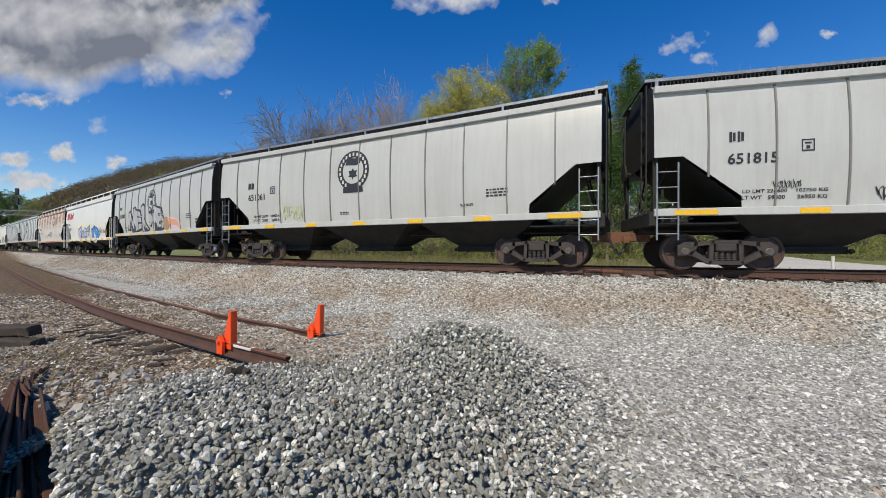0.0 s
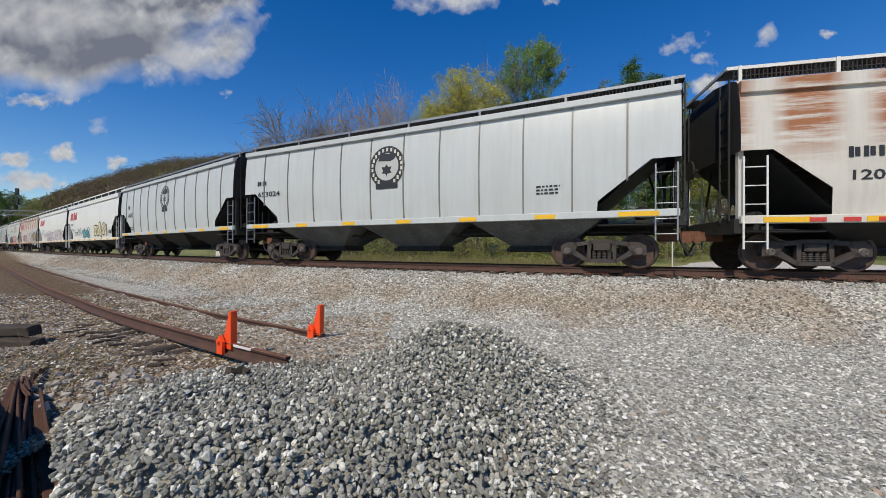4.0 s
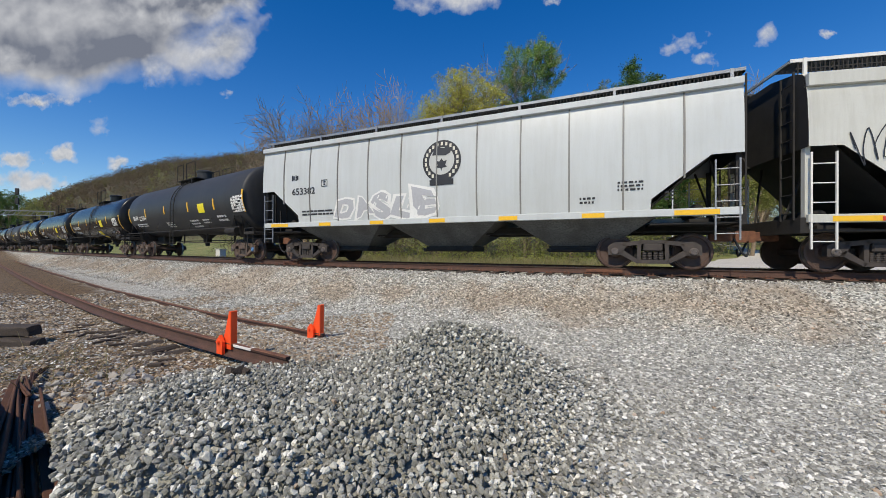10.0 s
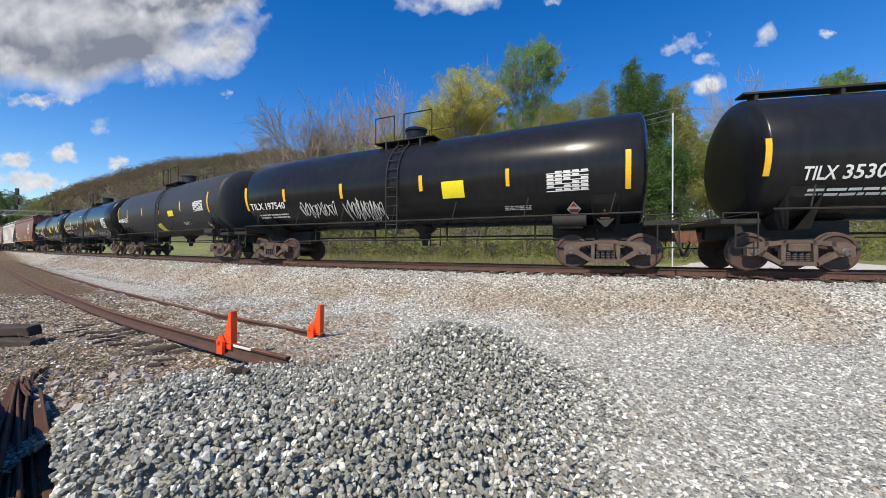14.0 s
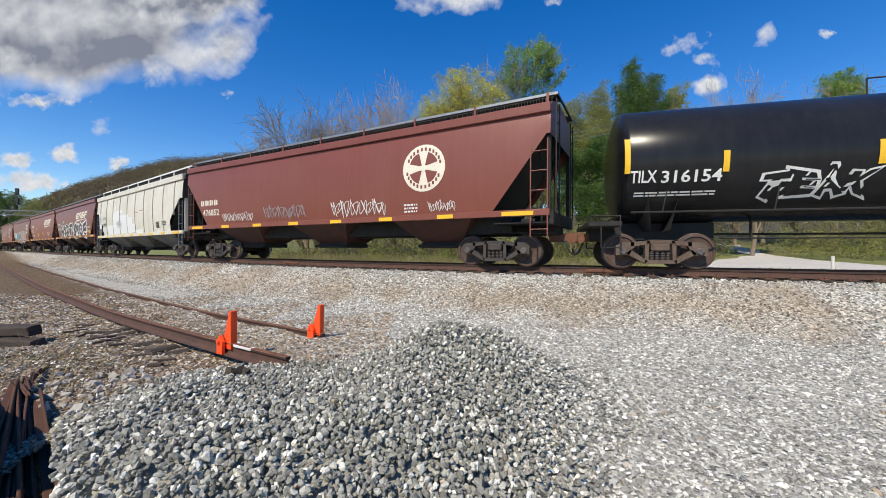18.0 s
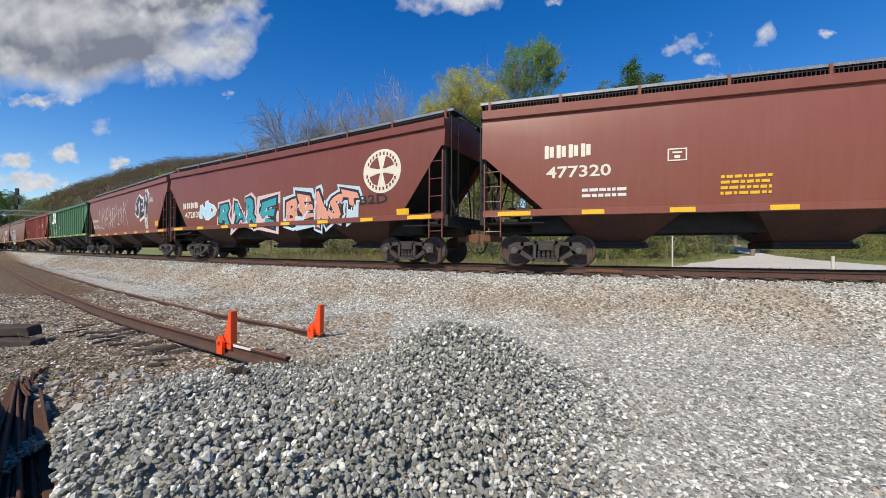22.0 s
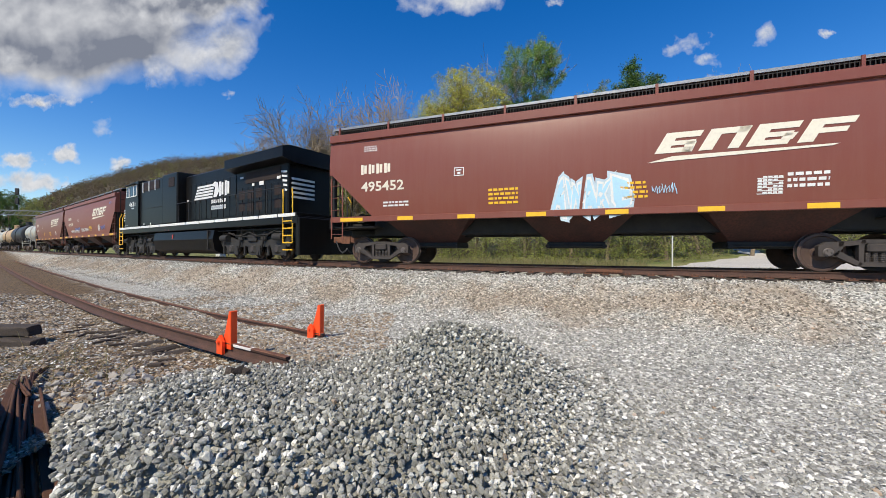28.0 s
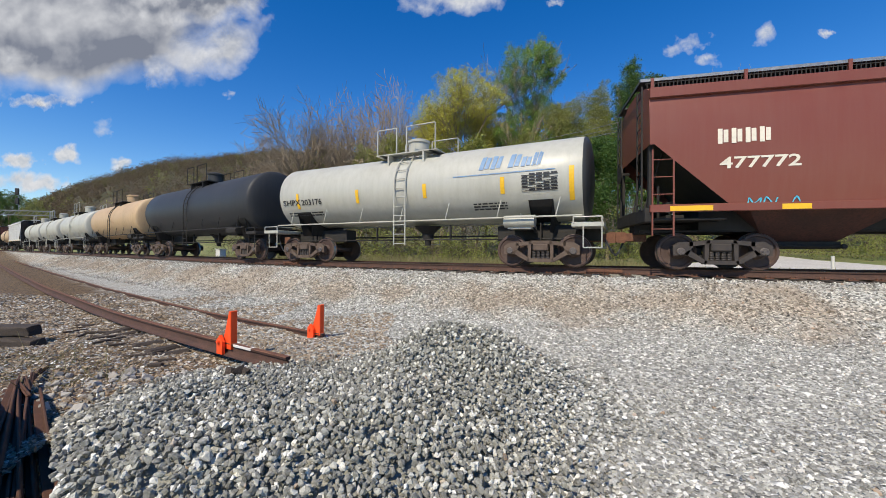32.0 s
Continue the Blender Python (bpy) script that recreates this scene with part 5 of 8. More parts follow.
def number(i, word, u, z, w, h, mat):
    v, f = word_geo(word, 0.018)
    stick(i, "lettering", fit_box(v, u, z, w, h), f, mat, "painted numbers" if word.isdigit() else "")


def quads_of(rects, cols=1, rows=1):
    """Subdivided rectangles, so that they follow the curve of the side."""
    v, f = [], []
    for x0, z0, x1, z1, *lean in rects:
        k = lean[0] if lean else 0.0
        n = max(rows, int((z1 - z0) / 0.12) + 1)
        b = len(v)
        for r in range(n + 1):
            t = r / n
            zz = z0 + (z1 - z0) * t
            v += [(x0 + k * t, zz), (x1 + k * t, zz)]
        f += [(b + 2 * r, b + 2 * r + 1, b + 2 * r + 3, b + 2 * r + 2) for r in range(n)]
    return v, f


def rect(i, u, z, w, h, mat):
    if mat == "yellow" and h > w:
        u, w = u + max(0, w - 0.13) / 2, min(w, 0.13)
    stick(i, {"yellow": "reflector", "yellow_sign": "placard"}.get(mat, "paint_patch"), *quads_of([(u, z, u + w, z + h)]), mat, {"yellow": "yellow reflector sheet", "yellow_sign": "yellow notice sheet"}.get(mat, "painted-over patch"), 0.009)


def mark(i, u, z, w, h, n, mat):
    """Owner's initials, kept as plain blocks."""
    p = w / n
    rs = []
    for k in range(n):
        a = u + k * p
        rs += [(a, z, a + p * 0.34, z + h), (a + p * 0.42, z + h * 0.08, a + p * 0.76, z + h * 0.92)]
    stick(i, "owner_mark", *quads_of(rs), mat, "owner's mark")


def lines(i, u, z, w, h, n, mat):
    """Small stencilled data that cannot be read."""
    r = random.Random(int(u * 100) + i)
    rs = []
    p = h / n
    for k in range(n):
        a = u
        while a < u + w - 0.02:
            b = min(u + w, a + r.uniform(0.06, 0.22) * max(0.5, w))
            rs.append((a, z + k * p + p * 0.18, b, z + k * p + p * 0.72))
            a = b + 0.035
    stick(i, "stencil_data", *quads_of(rs), mat)


def words(i, u, z, w, h, mat):
    """Three lines of faded large lettering, as blocks."""
    rs = []
    for k, n in ((2, 8), (1, 7), (0, 7)):
        p = w * (1.0 if k == 2 else 0.72) / n
        for j in range(n):
            a, b = u + j * p, z + k * h / 3
            rs += [(a, b, a + p * 0.30, b + h * 0.22), (a + p * 0.42, b + h * 0.02, a + p * 0.74, b + h * 0.20)]
    stick(i, "large_lettering", *quads_of(rs), mat, "faded red lettering")


def brand(i, u, z, w, h, mat):
    """The owner's slanted wordmark, kept as plain slanted blocks."""
    rs = []
    x = u
    for k, (share, tall) in enumerate(((0.16, 1), (0.16, 1), (0.08, 0), (0.17, 1), (0.14, 0.72), (0.06, 1), (0.06, 1), (0.12, 0))):
        ww = share * w
        if tall:
            t = h * tall
            rs += [(x, z, x + ww * 0.40, z + t, t * 0.22), (x + ww * 0.50, z + t * 0.06, x + ww * 0.86, z + t * 0.94, t * 0.20)]
        x += ww
    stick(i, "wordmark", *quads_of(rs), mat, "slanted wordmark")


def swoosh(i, u, z, w, h, mat):
    """The owner's big italic wordmark over a tapering stripe, as plain blocks."""
    rs = []
    z1, t, k = z + h * 0.30, h * 0.70, 0.55
    p = w * 0.235
    for j in range(4):
        a = u + w * 0.04 + j * p * 1.0
        rs += [(a, z1, a + p * 0.30, z1 + t, t * k), (a + p * 0.30 + t * k * 0.72, z1 + t * 0.72, a + p * 0.84 + t * k * 0.72, z1 + t, t * k * 0.28)]
        if j != 1:
            rs.append((a + p * 0.30 + t * k * 0.36, z1 + t * 0.36, a + p * 0.80 + t * k * 0.36, z1 + t * 0.58, t * k * 0.2))
        if j in (0, 2):
            rs.append((a + p * 0.30, z1, a + p * 0.82, z1 + t * 0.24, t * k * 0.24))
        if j in (0, 1, 2):
            rs.append((a + p * 0.62 + (0 if j != 2 else t * k * 0.2), z1 + (0 if j != 2 else t * 0.2), a + p * 0.86 + (0 if j != 2 else t * k * 0.2), z1 + t * (1.0 if j == 1 else 0.5), t * k * (1.0 if j == 1 else 0.4)))
    v, f = quads_of(rs)
    b = len(v)
    v += [(u, z), (u + w * 0.90, z + h * 0.14), (u + w * 0.93, z + h * 0.20), (u + 0.14 * w, z + h * 0.18)]
    f.append((b, b + 1, b + 2, b + 3))
    stick(i, "wordmark", v, f, mat, "big slanted wordmark over a tapering stripe")


def disc(cx, cz, rx, rz, n=28, r0=0.0, a0=0.0, a1=2 * math.pi):
    v, f = [], []
    rings = 4 if r0 == 0 else 1
    for k in range(rings + 1):
        r = r0 + (1 - r0) * k / rings
        v += [(cx + math.cos(a0 + (a1 - a0) * j / n) * rx * max(r, 0.001), cz + math.sin(a0 + (a1 - a0) * j / n) * rz * max(r, 0.001)) for j in range(n + 1)]
    for k in range(rings):
        for j in range(n):
            a = k * (n + 1) + j
            f.append((a, a + n + 1, a + n + 2, a + 1))
    return v, f


def emblem(i, u, z, w, h):
    """Round black herald with a shield, an animal shape and a ribbon."""
    cx, cz, r = u + w / 2, z + h * 0.54, w / 2
    ring = stick(i, "herald", *disc(cx, cz, r, r, 30, 0.66), "letter_black", "round black herald with a shield")
    stick(i, "herald_field", *disc(cx, cz, r * 0.66, r * 0.66, 24), "badge_cream" if i in (4, 10) else "cp_gray", "", 0.010).parent = ring
    # lettering on the ring as ticks
    t = []
    for k in range(22):
        if k in (4, 5, 6):
            continue
        a = -math.pi / 2 + 2 * math.pi * (k - 5) / 22
        q, d = r * 0.83, r * 0.055
        t += [(cx + q * math.cos(a) - d, cz + q * math.sin(a) - d * 1.5, cx + q * math.cos(a) + d, cz + q * math.sin(a) + d * 1.5)]
    stick(i, "ring_ticks", *quads_of(t), "badge_cream", "", 0.016).parent = ring
    v = [(cx + r * p, cz + r * q) for p, q in ((-0.50, 0.30), (-0.42, 0.52), (-0.15, 0.66), (0.1, 0.60), (0.3, 0.68), (0.5, 0.55), (0.45, 0.35), (0.2, 0.24), (-0.2, 0.28))]
    stick(i, "animal_shape", v, [tuple(range(9))], "letter_black", "", 0.016).parent = ring
    v = [(cx + r * p, cz + r * q) for p, q in ((0, 0.12), (0.1, -0.02), (0.28, 0.0), (0.2, -0.2), (0.3, -0.3), (0.05, -0.34), (0, -0.5), (-0.05, -0.34), (-0.3, -0.3), (-0.2, -0.2), (-0.28, 0.0), (-0.1, -0.02))]
    stick(i, "leaf_shape", v, [tuple(range(12))], "letter_black", "", 0.016).parent = ring
    stick(i, "ribbon", *quads_of([(cx - r * 0.62, z, cx + r * 0.62, z + h * 0.13)]), "letter_black", "", 0.017).parent = ring


def roundel(i, u, z, w, h):
    cx, cz = u + w / 2, z + h / 2
    ring = stick(i, "herald", *disc(cx, cz, w / 2, h / 2, 32), "letter_cream", "round cream herald with a cross")
    for sx in (-1, 1):
        for sz in (-1, 1):
            a0 = {(1, 1): 0.25, (-1, 1): math.pi / 2 + 0.25, (-1, -1): math.pi + 0.25, (1, -1): 1.5 * math.pi + 0.25}[sx, sz]
            v, f = disc(cx + sx * 0.05, cz + sz * 0.05, w * 0.30, h * 0.30, 8, 0.0, a0, a0 + math.pi / 2 - 0.5)
            stick(i, "quarter", v, f, "brown", "", 0.017).parent = ring
    stick(i, "name_band", *quads_of([(cx - w * 0.27, cz - h * 0.05, cx + w * 0.27, cz + h * 0.05)]), "letter_cream", "", 0.020).parent = ring
    t = []
    for k in range(26):
        if k % 13 in (0, 12):
            continue
        a = 2 * math.pi * k / 26
        t.append((cx + w * 0.40 * math.cos(a) - 0.035, cz + h * 0.40 * math.sin(a) - 0.055, cx + w * 0.40 * math.cos(a) + 0.035, cz + h * 0.40 * math.sin(a) + 0.055))
    stick(i, "ring_ticks", *quads_of(t), "brown", "", 0.018).parent = ring


def box(i, u, z, w, h, mat):
    d = min(w, h) * 0.10
    stick(i, "plate_mark", *quads_of([(u, z, u + w, z + d), (u, z + h - d, u + w, z + h), (u, z + d, u + d, z + h - d), (u + w - d, z + d, u + w, z + h - d), (u + w * 0.35, z + h * 0.2, u + w * 0.65, z + h * 0.45),
                                      (u + w * 0.25, z + h * 0.6, u + w * 0.75, z + h * 0.75)]), mat)


def panel(i, u, z, w, h, mat):
    """Stencilled table with ruled lines."""
    rs = []
    for k in range(6):
        rs.append((u, z + h * k / 5.2, u + w, z + h * k / 5.2 + h * 0.05))
    for k in range(6):
        for j in range(5):
            if (j * 7 + k * 3) % 5:
                rs.append((u + w * (0.02 + j / 5), z + h * (k + 0.30) / 5.2, u + w * (0.18 + j / 5), z + h * (k + 0.80) / 5.2))
    stick(i, "data_panel", *quads_of(rs), mat, "stencilled data panel")


def diamond(i, u, z, w, h, mat):
    cx, cz = u + w / 2, z + h / 2
    k = 1.25
    pts = [(cx - w / 2 * k, cz), (cx, cz - h / 2 * k), (cx + w / 2 * k, cz), (cx, cz + h / 2 * k)]
    p = stick(i, "placard", pts, [(0, 1, 2, 3)], "letter_white" if mat != "letter_black" else "letter_black", "diamond hazard placard", 0.03)
    pts = [(cx - w / 2, cz), (cx, cz - h / 2), (cx + w / 2, cz), (cx, cz + h / 2)]
    stick(i, "placard_face", pts, [(0, 1, 2, 3)], mat if mat != "letter_black" else "white", "", 0.036).parent = p
    stick(i, "placard_bar", *quads_of([(cx - w * 0.34, cz - h * 0.11, cx + w * 0.34, cz + h * 0.11)]), "letter_white", "", 0.042).parent = p


def graffiti(i, word, u, z, w, h, fill, edge, halo=None):
    """Sprayed letters: fat, jostling shapes with a dark or bright outline and sometimes a haze."""
    r = random.Random(word + str(i))
    n = len(word)
    p = w / n
    jobs = [(k, ch, r.uniform(-0.22, 0.22), r.uniform(-0.06, 0.06), r.uniform(0.85, 1.1)) for k, ch in enumerate(word)]
    layers = ([(halo, 0.20, 0.008, 1.12)] if halo else []) + [(edge, 0.125, 0.012, 1.0), (fill, 0.055, 0.017, 0.92)]
    top = None
    for mat, bold, lift, grow in layers:
        V, Fs = [], []
        for k, ch, tilt, dz, sc in jobs:
            v, f = word_geo(ch, bold)
            if not len(v):
                continue
            base = word_geo(ch, 0.105)[0]
            lo, hi = base.min(0), base.max(0)
            q = (v - (lo + hi) / 2) / np.maximum(hi - lo, 1e-6)
            q = q * np.array([p * 1.12, h * sc])
            c, s_ = math.cos(tilt), math.sin(tilt)
            q = np.stack([q[:, 0] * c - q[:, 1] * s_ * 0.5, q[:, 0] * s_ * 0.5 + q[:, 1] * c], -1)
            # sprayed letters swell and lean rather than stand in line
            bend = 0.09 * np.sin(q[:, 1] / h * 4.2 + k * 2.1)
            swell = 1 + 0.22 * np.sin((q[:, 0] / p + k) * 3.3 + 0.7 * k)
            q = np.stack([q[:, 0] + bend * p * 1.4, q[:, 1] * swell], -1)
            q = q + np.array([u + p * (k + 0.5), z + h * (0.5 + dz)])
            b = len(V)
            V += [tuple(a) for a in q]
            Fs += [tuple(j + b for j in g) for g in f]
        ob = stick(i, "graffiti" if top is None else "graffiti_fill", V, Fs, mat, "sprayed graffiti lettering" if top is None else "", lift)
        if top is None:
            top = ob
        else:
            ob.parent = top
    # drips and highlights
    hl = []
    for k in range(n * 2):
        a = u + w * r.random()
        b = z + h * r.uniform(0.25, 0.8)
        hl.append((a, b, a + 0.05, b + h * 0.12, 0.05))
    stick(i, "graffiti_shine", *quads_of(hl), edge if edge == "letter_white" else "letter_white", "", 0.021).parent = top


def tag(i, u, z, w, h, mat):
    """A quick sprayed scribble: one looping line."""
    r = random.Random(int(u * 91) + i * 7)
    n = max(5, int(w / h * 5))
    pts = []
    for k in range(n * 3 + 1):
        t = k / (n * 3)
        a = k * 2.1 + r.uniform(-0.5, 0.5)
        pts.append((u + w * min(1, max(0, t + 0.04 * math.cos(a * 1.3))), z + h * (0.5 + 0.46 * math.sin(a) * r.uniform(0.6, 1.0))))
    # smooth the line
    line = []
    for k in range(len(pts) - 1):
        p0, p1, p2, p3 = (pts[max(0, k - 1)], pts[k], pts[k + 1], pts[min(len(pts) - 1, k + 2)])
        for j in range(4):
            t = j / 4
            line.append(tuple(0.5 * (2 * p1[q] + (p2[q] - p0[q]) * t + (2 * p0[q] - 5 * p1[q] + 4 * p2[q] - p3[q]) * t * t + (3 * p1[q] - p0[q] - 3 * p2[q] + p3[q]) * t ** 3) for q in (0, 1)))
    wd = max(0.007, min(0.012, h * 0.022))
    v, f = [], []
    for a, b in zip(line, line[1:]):
        d = Vector((b[0] - a[0], b[1] - a[1]))
        if d.length < 1e-5:
            continue
        d.normalize()
        nx, nz = -d.y * wd, d.x * wd
        k = len(v)
        e = wd * 0.6
        v += [(a[0] - d.x * e + nx, a[1] - d.y * e + nz), (a[0] - d.x * e - nx, a[1] - d.y * e - nz), (b[0] + d.x * e - nx, b[1] + d.y * e - nz), (b[0] + d.x * e + nx, b[1] + d.y * e + nz)]
        f.append((k, k + 1, k + 2, k + 3))
    stick(i, "spray_tag", v, f, mat, "sprayed scribble", 0.019)


# single-stroke capitals on a grid of seven by seven
STROKES = dict(A="00 26 36 60|12 52", B="00 06|06 46 55 44 03|03 44 63 51 30 00", C="65 46 15 02 20 51", D="00 06 35 63 40 00", E="56 06 03 00 60|03 43", F="66 16 06 03 00|03 43", G="56 25 03 11 30 52 53 33",
               H="00 06|60 66|03 63", I="06 36 66|36 30|00 30 60", K="06 00|66 03 24 60", L="06 00 60", M="00 06 32 66 60", N="00 06 60 66", O="30 02 04 36 64 62 30", P="00 06 46 64 33 03", R="00 06 46 64 33 03|33 60",
               S="55 36 15 24 53 50 21 01", V="06 30 66", Y="06 33|66 33 30", Z="06 66 00 60")
STROKES.update({"1": "14 36 30 10 60", "2": "05 26 56 53 00 60", "5": "66 16 13 54 51 20 01", "6": "56 23 01 30 51 53 23"})


def hand(i, word, u, z, w, h, mat, wd=0.016):
    """A word sprayed by hand in single swinging strokes."""
    r = random.Random(len(word) * 31 + i)
    p = w / len(word)
    v, f = [], []
    for k, ch in enumerate(word):
        lean, lift = r.uniform(-0.1, 0.25), r.uniform(-0.08, 0.08) * h
        for run in STROKES[ch].split("|"):
            pts = [(int(c[0]) / 6 + r.uniform(-0.06, 0.06), int(c[1]) / 6 + r.uniform(-0.07, 0.07)) for c in run.split()]
            pts = [(u + p * (k + 0.06 + 0.86 * a + lean * (b - 0.5)), z + lift + h * b) for a, b in pts]
            line = []
            for m in range(len(pts) - 1):
                p0, p1, p2, p3 = (pts[max(0, m - 1)], pts[m], pts[m + 1], pts[min(len(pts) - 1, m + 2)])
                for j in range(6):
                    t = j / 6
                    line.append(tuple(0.5 * (2 * p1[q] + (p2[q] - p0[q]) * t + (2 * p0[q] - 5 * p1[q] + 4 * p2[q] - p3[q]) * t * t + (3 * p1[q] - p0[q] - 3 * p2[q] + p3[q]) * t ** 3) for q in (0, 1)))
            line.append(pts[-1])
            for m, (a, b) in enumerate(zip(line, line[1:])):
                d = Vector((b[0] - a[0], b[1] - a[1]))
                if d.length < 1e-5:
                    continue
                d.normalize()
                g = wd * (0.7 + 0.5 * math.sin(m * 0.9 + k) ** 2)
                n = len(v)
                v += [(a[0] - d.x * g * 0.5 - d.y * g, a[1] - d.y * g * 0.5 + d.x * g), (a[0] - d.x * g * 0.5 + d.y * g, a[1] - d.y * g * 0.5 - d.x * g), (b[0] + d.x * g * 0.5 + d.y * g, b[1] + d.y * g * 0.5 - d.x * g), (b[0] + d.x * g * 0.5 - d.y * g, b[1] + d.y * g * 0.5 + d.x * g)]
                f.append((n, n + 1, n + 2, n + 3))
    stick(i, "spray_tag", v, f, mat, "sprayed hand lettering", 0.019)


def figure(i, u, z, w, h):
    """Sprayed orange shape beside the silver letters."""
    haze = stick(i, "graffiti", *disc(u + w * 0.45, z + h * 0.4, w * 0.55, h * 0.5, 18), "spray_pinkwhite", "sprayed orange shape", 0.008)
    stick(i, "graffiti_fill", *disc(u + w * 0.22, z + h * 0.55, w * 0.20, h * 0.42, 18), "spray_brown", "", 0.014).parent = haze
    stick(i, "graffiti_fill", [(u + w * 0.3, z + h * 0.9), (u + w * 0.8, z + h * 0.7), (u + w, z + h * 0.15), (u + w * 0.75, z + h * 0.4), (u + w * 0.4, z + h * 0.5)], [(0, 4, 3, 1), (1, 3, 2)], "spray_orange", "", 0.018).parent = haze


def letters_bn(i, u, z, w, h):
    """Big white interlocked herald on the green side, as plain blocks."""
    rs = [(u + w * 0.12, z + h * 0.76, u + w * 0.55, z + h, 0), (u + w * 0.0, z, u + w * 0.42, z + h * 0.22, 0), (u + w * 0.40, z + h * 0.22, u + w * 0.60, z + h * 0.76, -w * 0.16),
          (u + w * 0.58, z, u + w * 0.86, z + h, 0), (u + w * 0.86, z + h * 0.06, u + w * 0.97, z + h * 0.44, 0), (u + w * 0.86, z + h * 0.54, u + w * 0.97, z + h * 0.94, 0), (u + w * 0.20, z + h * 0.22, u + w * 0.34, z + h * 0.5, -w * 0.05)]
    stick(i, "herald", *quads_of(rs), "letter_white", "big white herald", 0.09)


number(0, "651815", 1.93, 2.48, 0.99, 0.25, "letter_black")
mark(0, 1.96, 2.99, 0.33, 0.24, 2, "letter_black")
box(0, 3.35, 2.71, 0.24, 0.26, "letter_black")
number(0, "LD LMT 226600    102750 KG", 2.24, 1.81, 1.62, 0.08, "letter_black")
number(0, "LT WT   59400      26950 KG", 2.23, 1.66, 1.62, 0.09, "letter_black")
tag(0, 2.82, 1.86, 0.55, 0.26, "letter_black")
tag(0, 4.69, 1.55, 1.42, 0.41, "letter_black")
number(1, "651061", 2.30, 2.48, 1.01, 0.27, "letter_black")
mark(1, 2.30, 2.96, 0.39, 0.27, 2, "letter_black")
box(1, 3.65, 2.71, 0.29, 0.29, "letter_black")
number(1, "LD LMT 226700    102800 KG", 2.61, 1.77, 1.63, 0.10, "letter_black")
number(1, "LT WT   59300      26900 KG", 2.60, 1.60, 1.63, 0.11, "letter_black")
tag(1, 4.32, 1.53, 1.14, 0.79, "tag_lime")
emblem(1, 7.24, 2.48, 1.41, 1.43)
lines(1, 12.91, 2.01, 0.65, 0.26, 3, "letter_black")
lines(1, 12.08, 1.78, 0.41, 0.09, 2, "letter_black")
lines(1, 7.33, 1.71, 0.42, 0.12, 2, "letter_black")
emblem(2, 7.14, 2.54, 1.35, 1.35)
number(2, "650827", 1.78, 2.49, 1.15, 0.27, "letter_black")
mark(2, 1.75, 3.04, 0.48, 0.20, 2, "letter_black")
graffiti(2, "NERVE", 3.58, 1.55, 5.99, 1.41, "spray_gray", "letter_black")
figure(2, 9.48, 1.38, 2.57, 0.89)
lines(2, 12.77, 2.00, 0.64, 0.30, 3, "letter_black")
lines(2, 13.84, 1.74, 0.38, 0.27, 2, "letter_black")
number(2, "LD LMT 226700    102800 KG", 2.73, 1.79, 1.50, 0.08, "letter_black")
number(2, "LT WT   59300      26900 KG", 2.72, 1.64, 1.50, 0.08, "letter_black")
box(2, 3.80, 2.74, 0.25, 0.24, "letter_black")
brand(3, 0.99, 3.12, 3.00, 0.58, "letter_red")
mark(3, 1.53, 2.55, 0.82, 0.21, 3, "letter_black")
number(3, "115397", 1.63, 2.09, 1.15, 0.22, "letter_black")
graffiti(3, "EYEZ", 5.53, 1.16, 3.90, 1.05, "spray_lilac", "spray_navy", "spray_yellow")
graffiti(3, "KB", 10.02, 1.17, 2.13, 0.99, "spray_blue", "letter_black", "letter_white")
tag(3, 12.13, 1.57, 1.11, 0.51, "letter_black")
tag(3, 8.85, 1.67, 0.72, 0.66, "letter_black")
panel(3, 13.43, 1.62, 0.42, 0.23, "letter_black")
rect(3, 14.13, 1.46, 0.20, 0.95, "yellow")
lines(3, 13.02, 1.14, 1.20, 0.16, 2, "letter_black")
emblem(4, 9.98, 2.80, 1.13, 1.10)
words(4, 11.26, 2.92, 1.76, 0.82, "letter_rose")
mark(4, 2.39, 2.50, 0.79, 0.23, 3, "letter_black")
number(4, "120240", 2.47, 2.01, 1.22, 0.22, "letter_black")
lines(4, 7.40, 1.80, 0.90, 0.25, 2, "letter_black")
hand(4, "DEMOS", 8.30, 1.66, 1.21, 0.55, "letter_black", 0.018)
panel(4, 13.44, 1.62, 0.52, 0.29, "letter_black")
tag(4, 10.93, 1.45, 2.26, 0.85, "spray_pale")
tag(4, 5.11, 1.59, 1.66, 0.54, "spray_pale")
emblem(5, 6.76, 2.51, 1.40, 1.36)
number(5, "653024", 1.19, 2.57, 1.25, 0.21, "letter_black")
mark(5, 1.16, 3.02, 0.58, 0.19, 2, "letter_black")
lines(5, 12.40, 1.99, 0.63, 0.28, 3, "letter_black")
number(6, "651832", 1.95, 2.48, 0.94, 0.26, "letter_black")
emblem(6, 7.53, 2.54, 1.30, 1.46)
mark(6, 1.95, 3.00, 0.34, 0.24, 2, "letter_black")
lines(6, 2.18, 1.63, 0.64, 0.26, 2, "letter_black")
brand(7, 1.45, 2.99, 2.97, 0.69, "letter_red")
mark(7, 1.87, 2.48, 0.78, 0.20, 3, "letter_black")
number(7, "117516", 1.99, 1.99, 1.00, 0.22, "letter_black")
tag(7, 4.43, 1.51, 1.29, 0.83, "letter_black")
graffiti(7, "THS", 5.98, 1.39, 2.35, 0.64, "spray_teal", "letter_black")
graffiti(7, "DOBSY", 9.85, 1.36, 3.80, 1.02, "spray_sand", "letter_black")
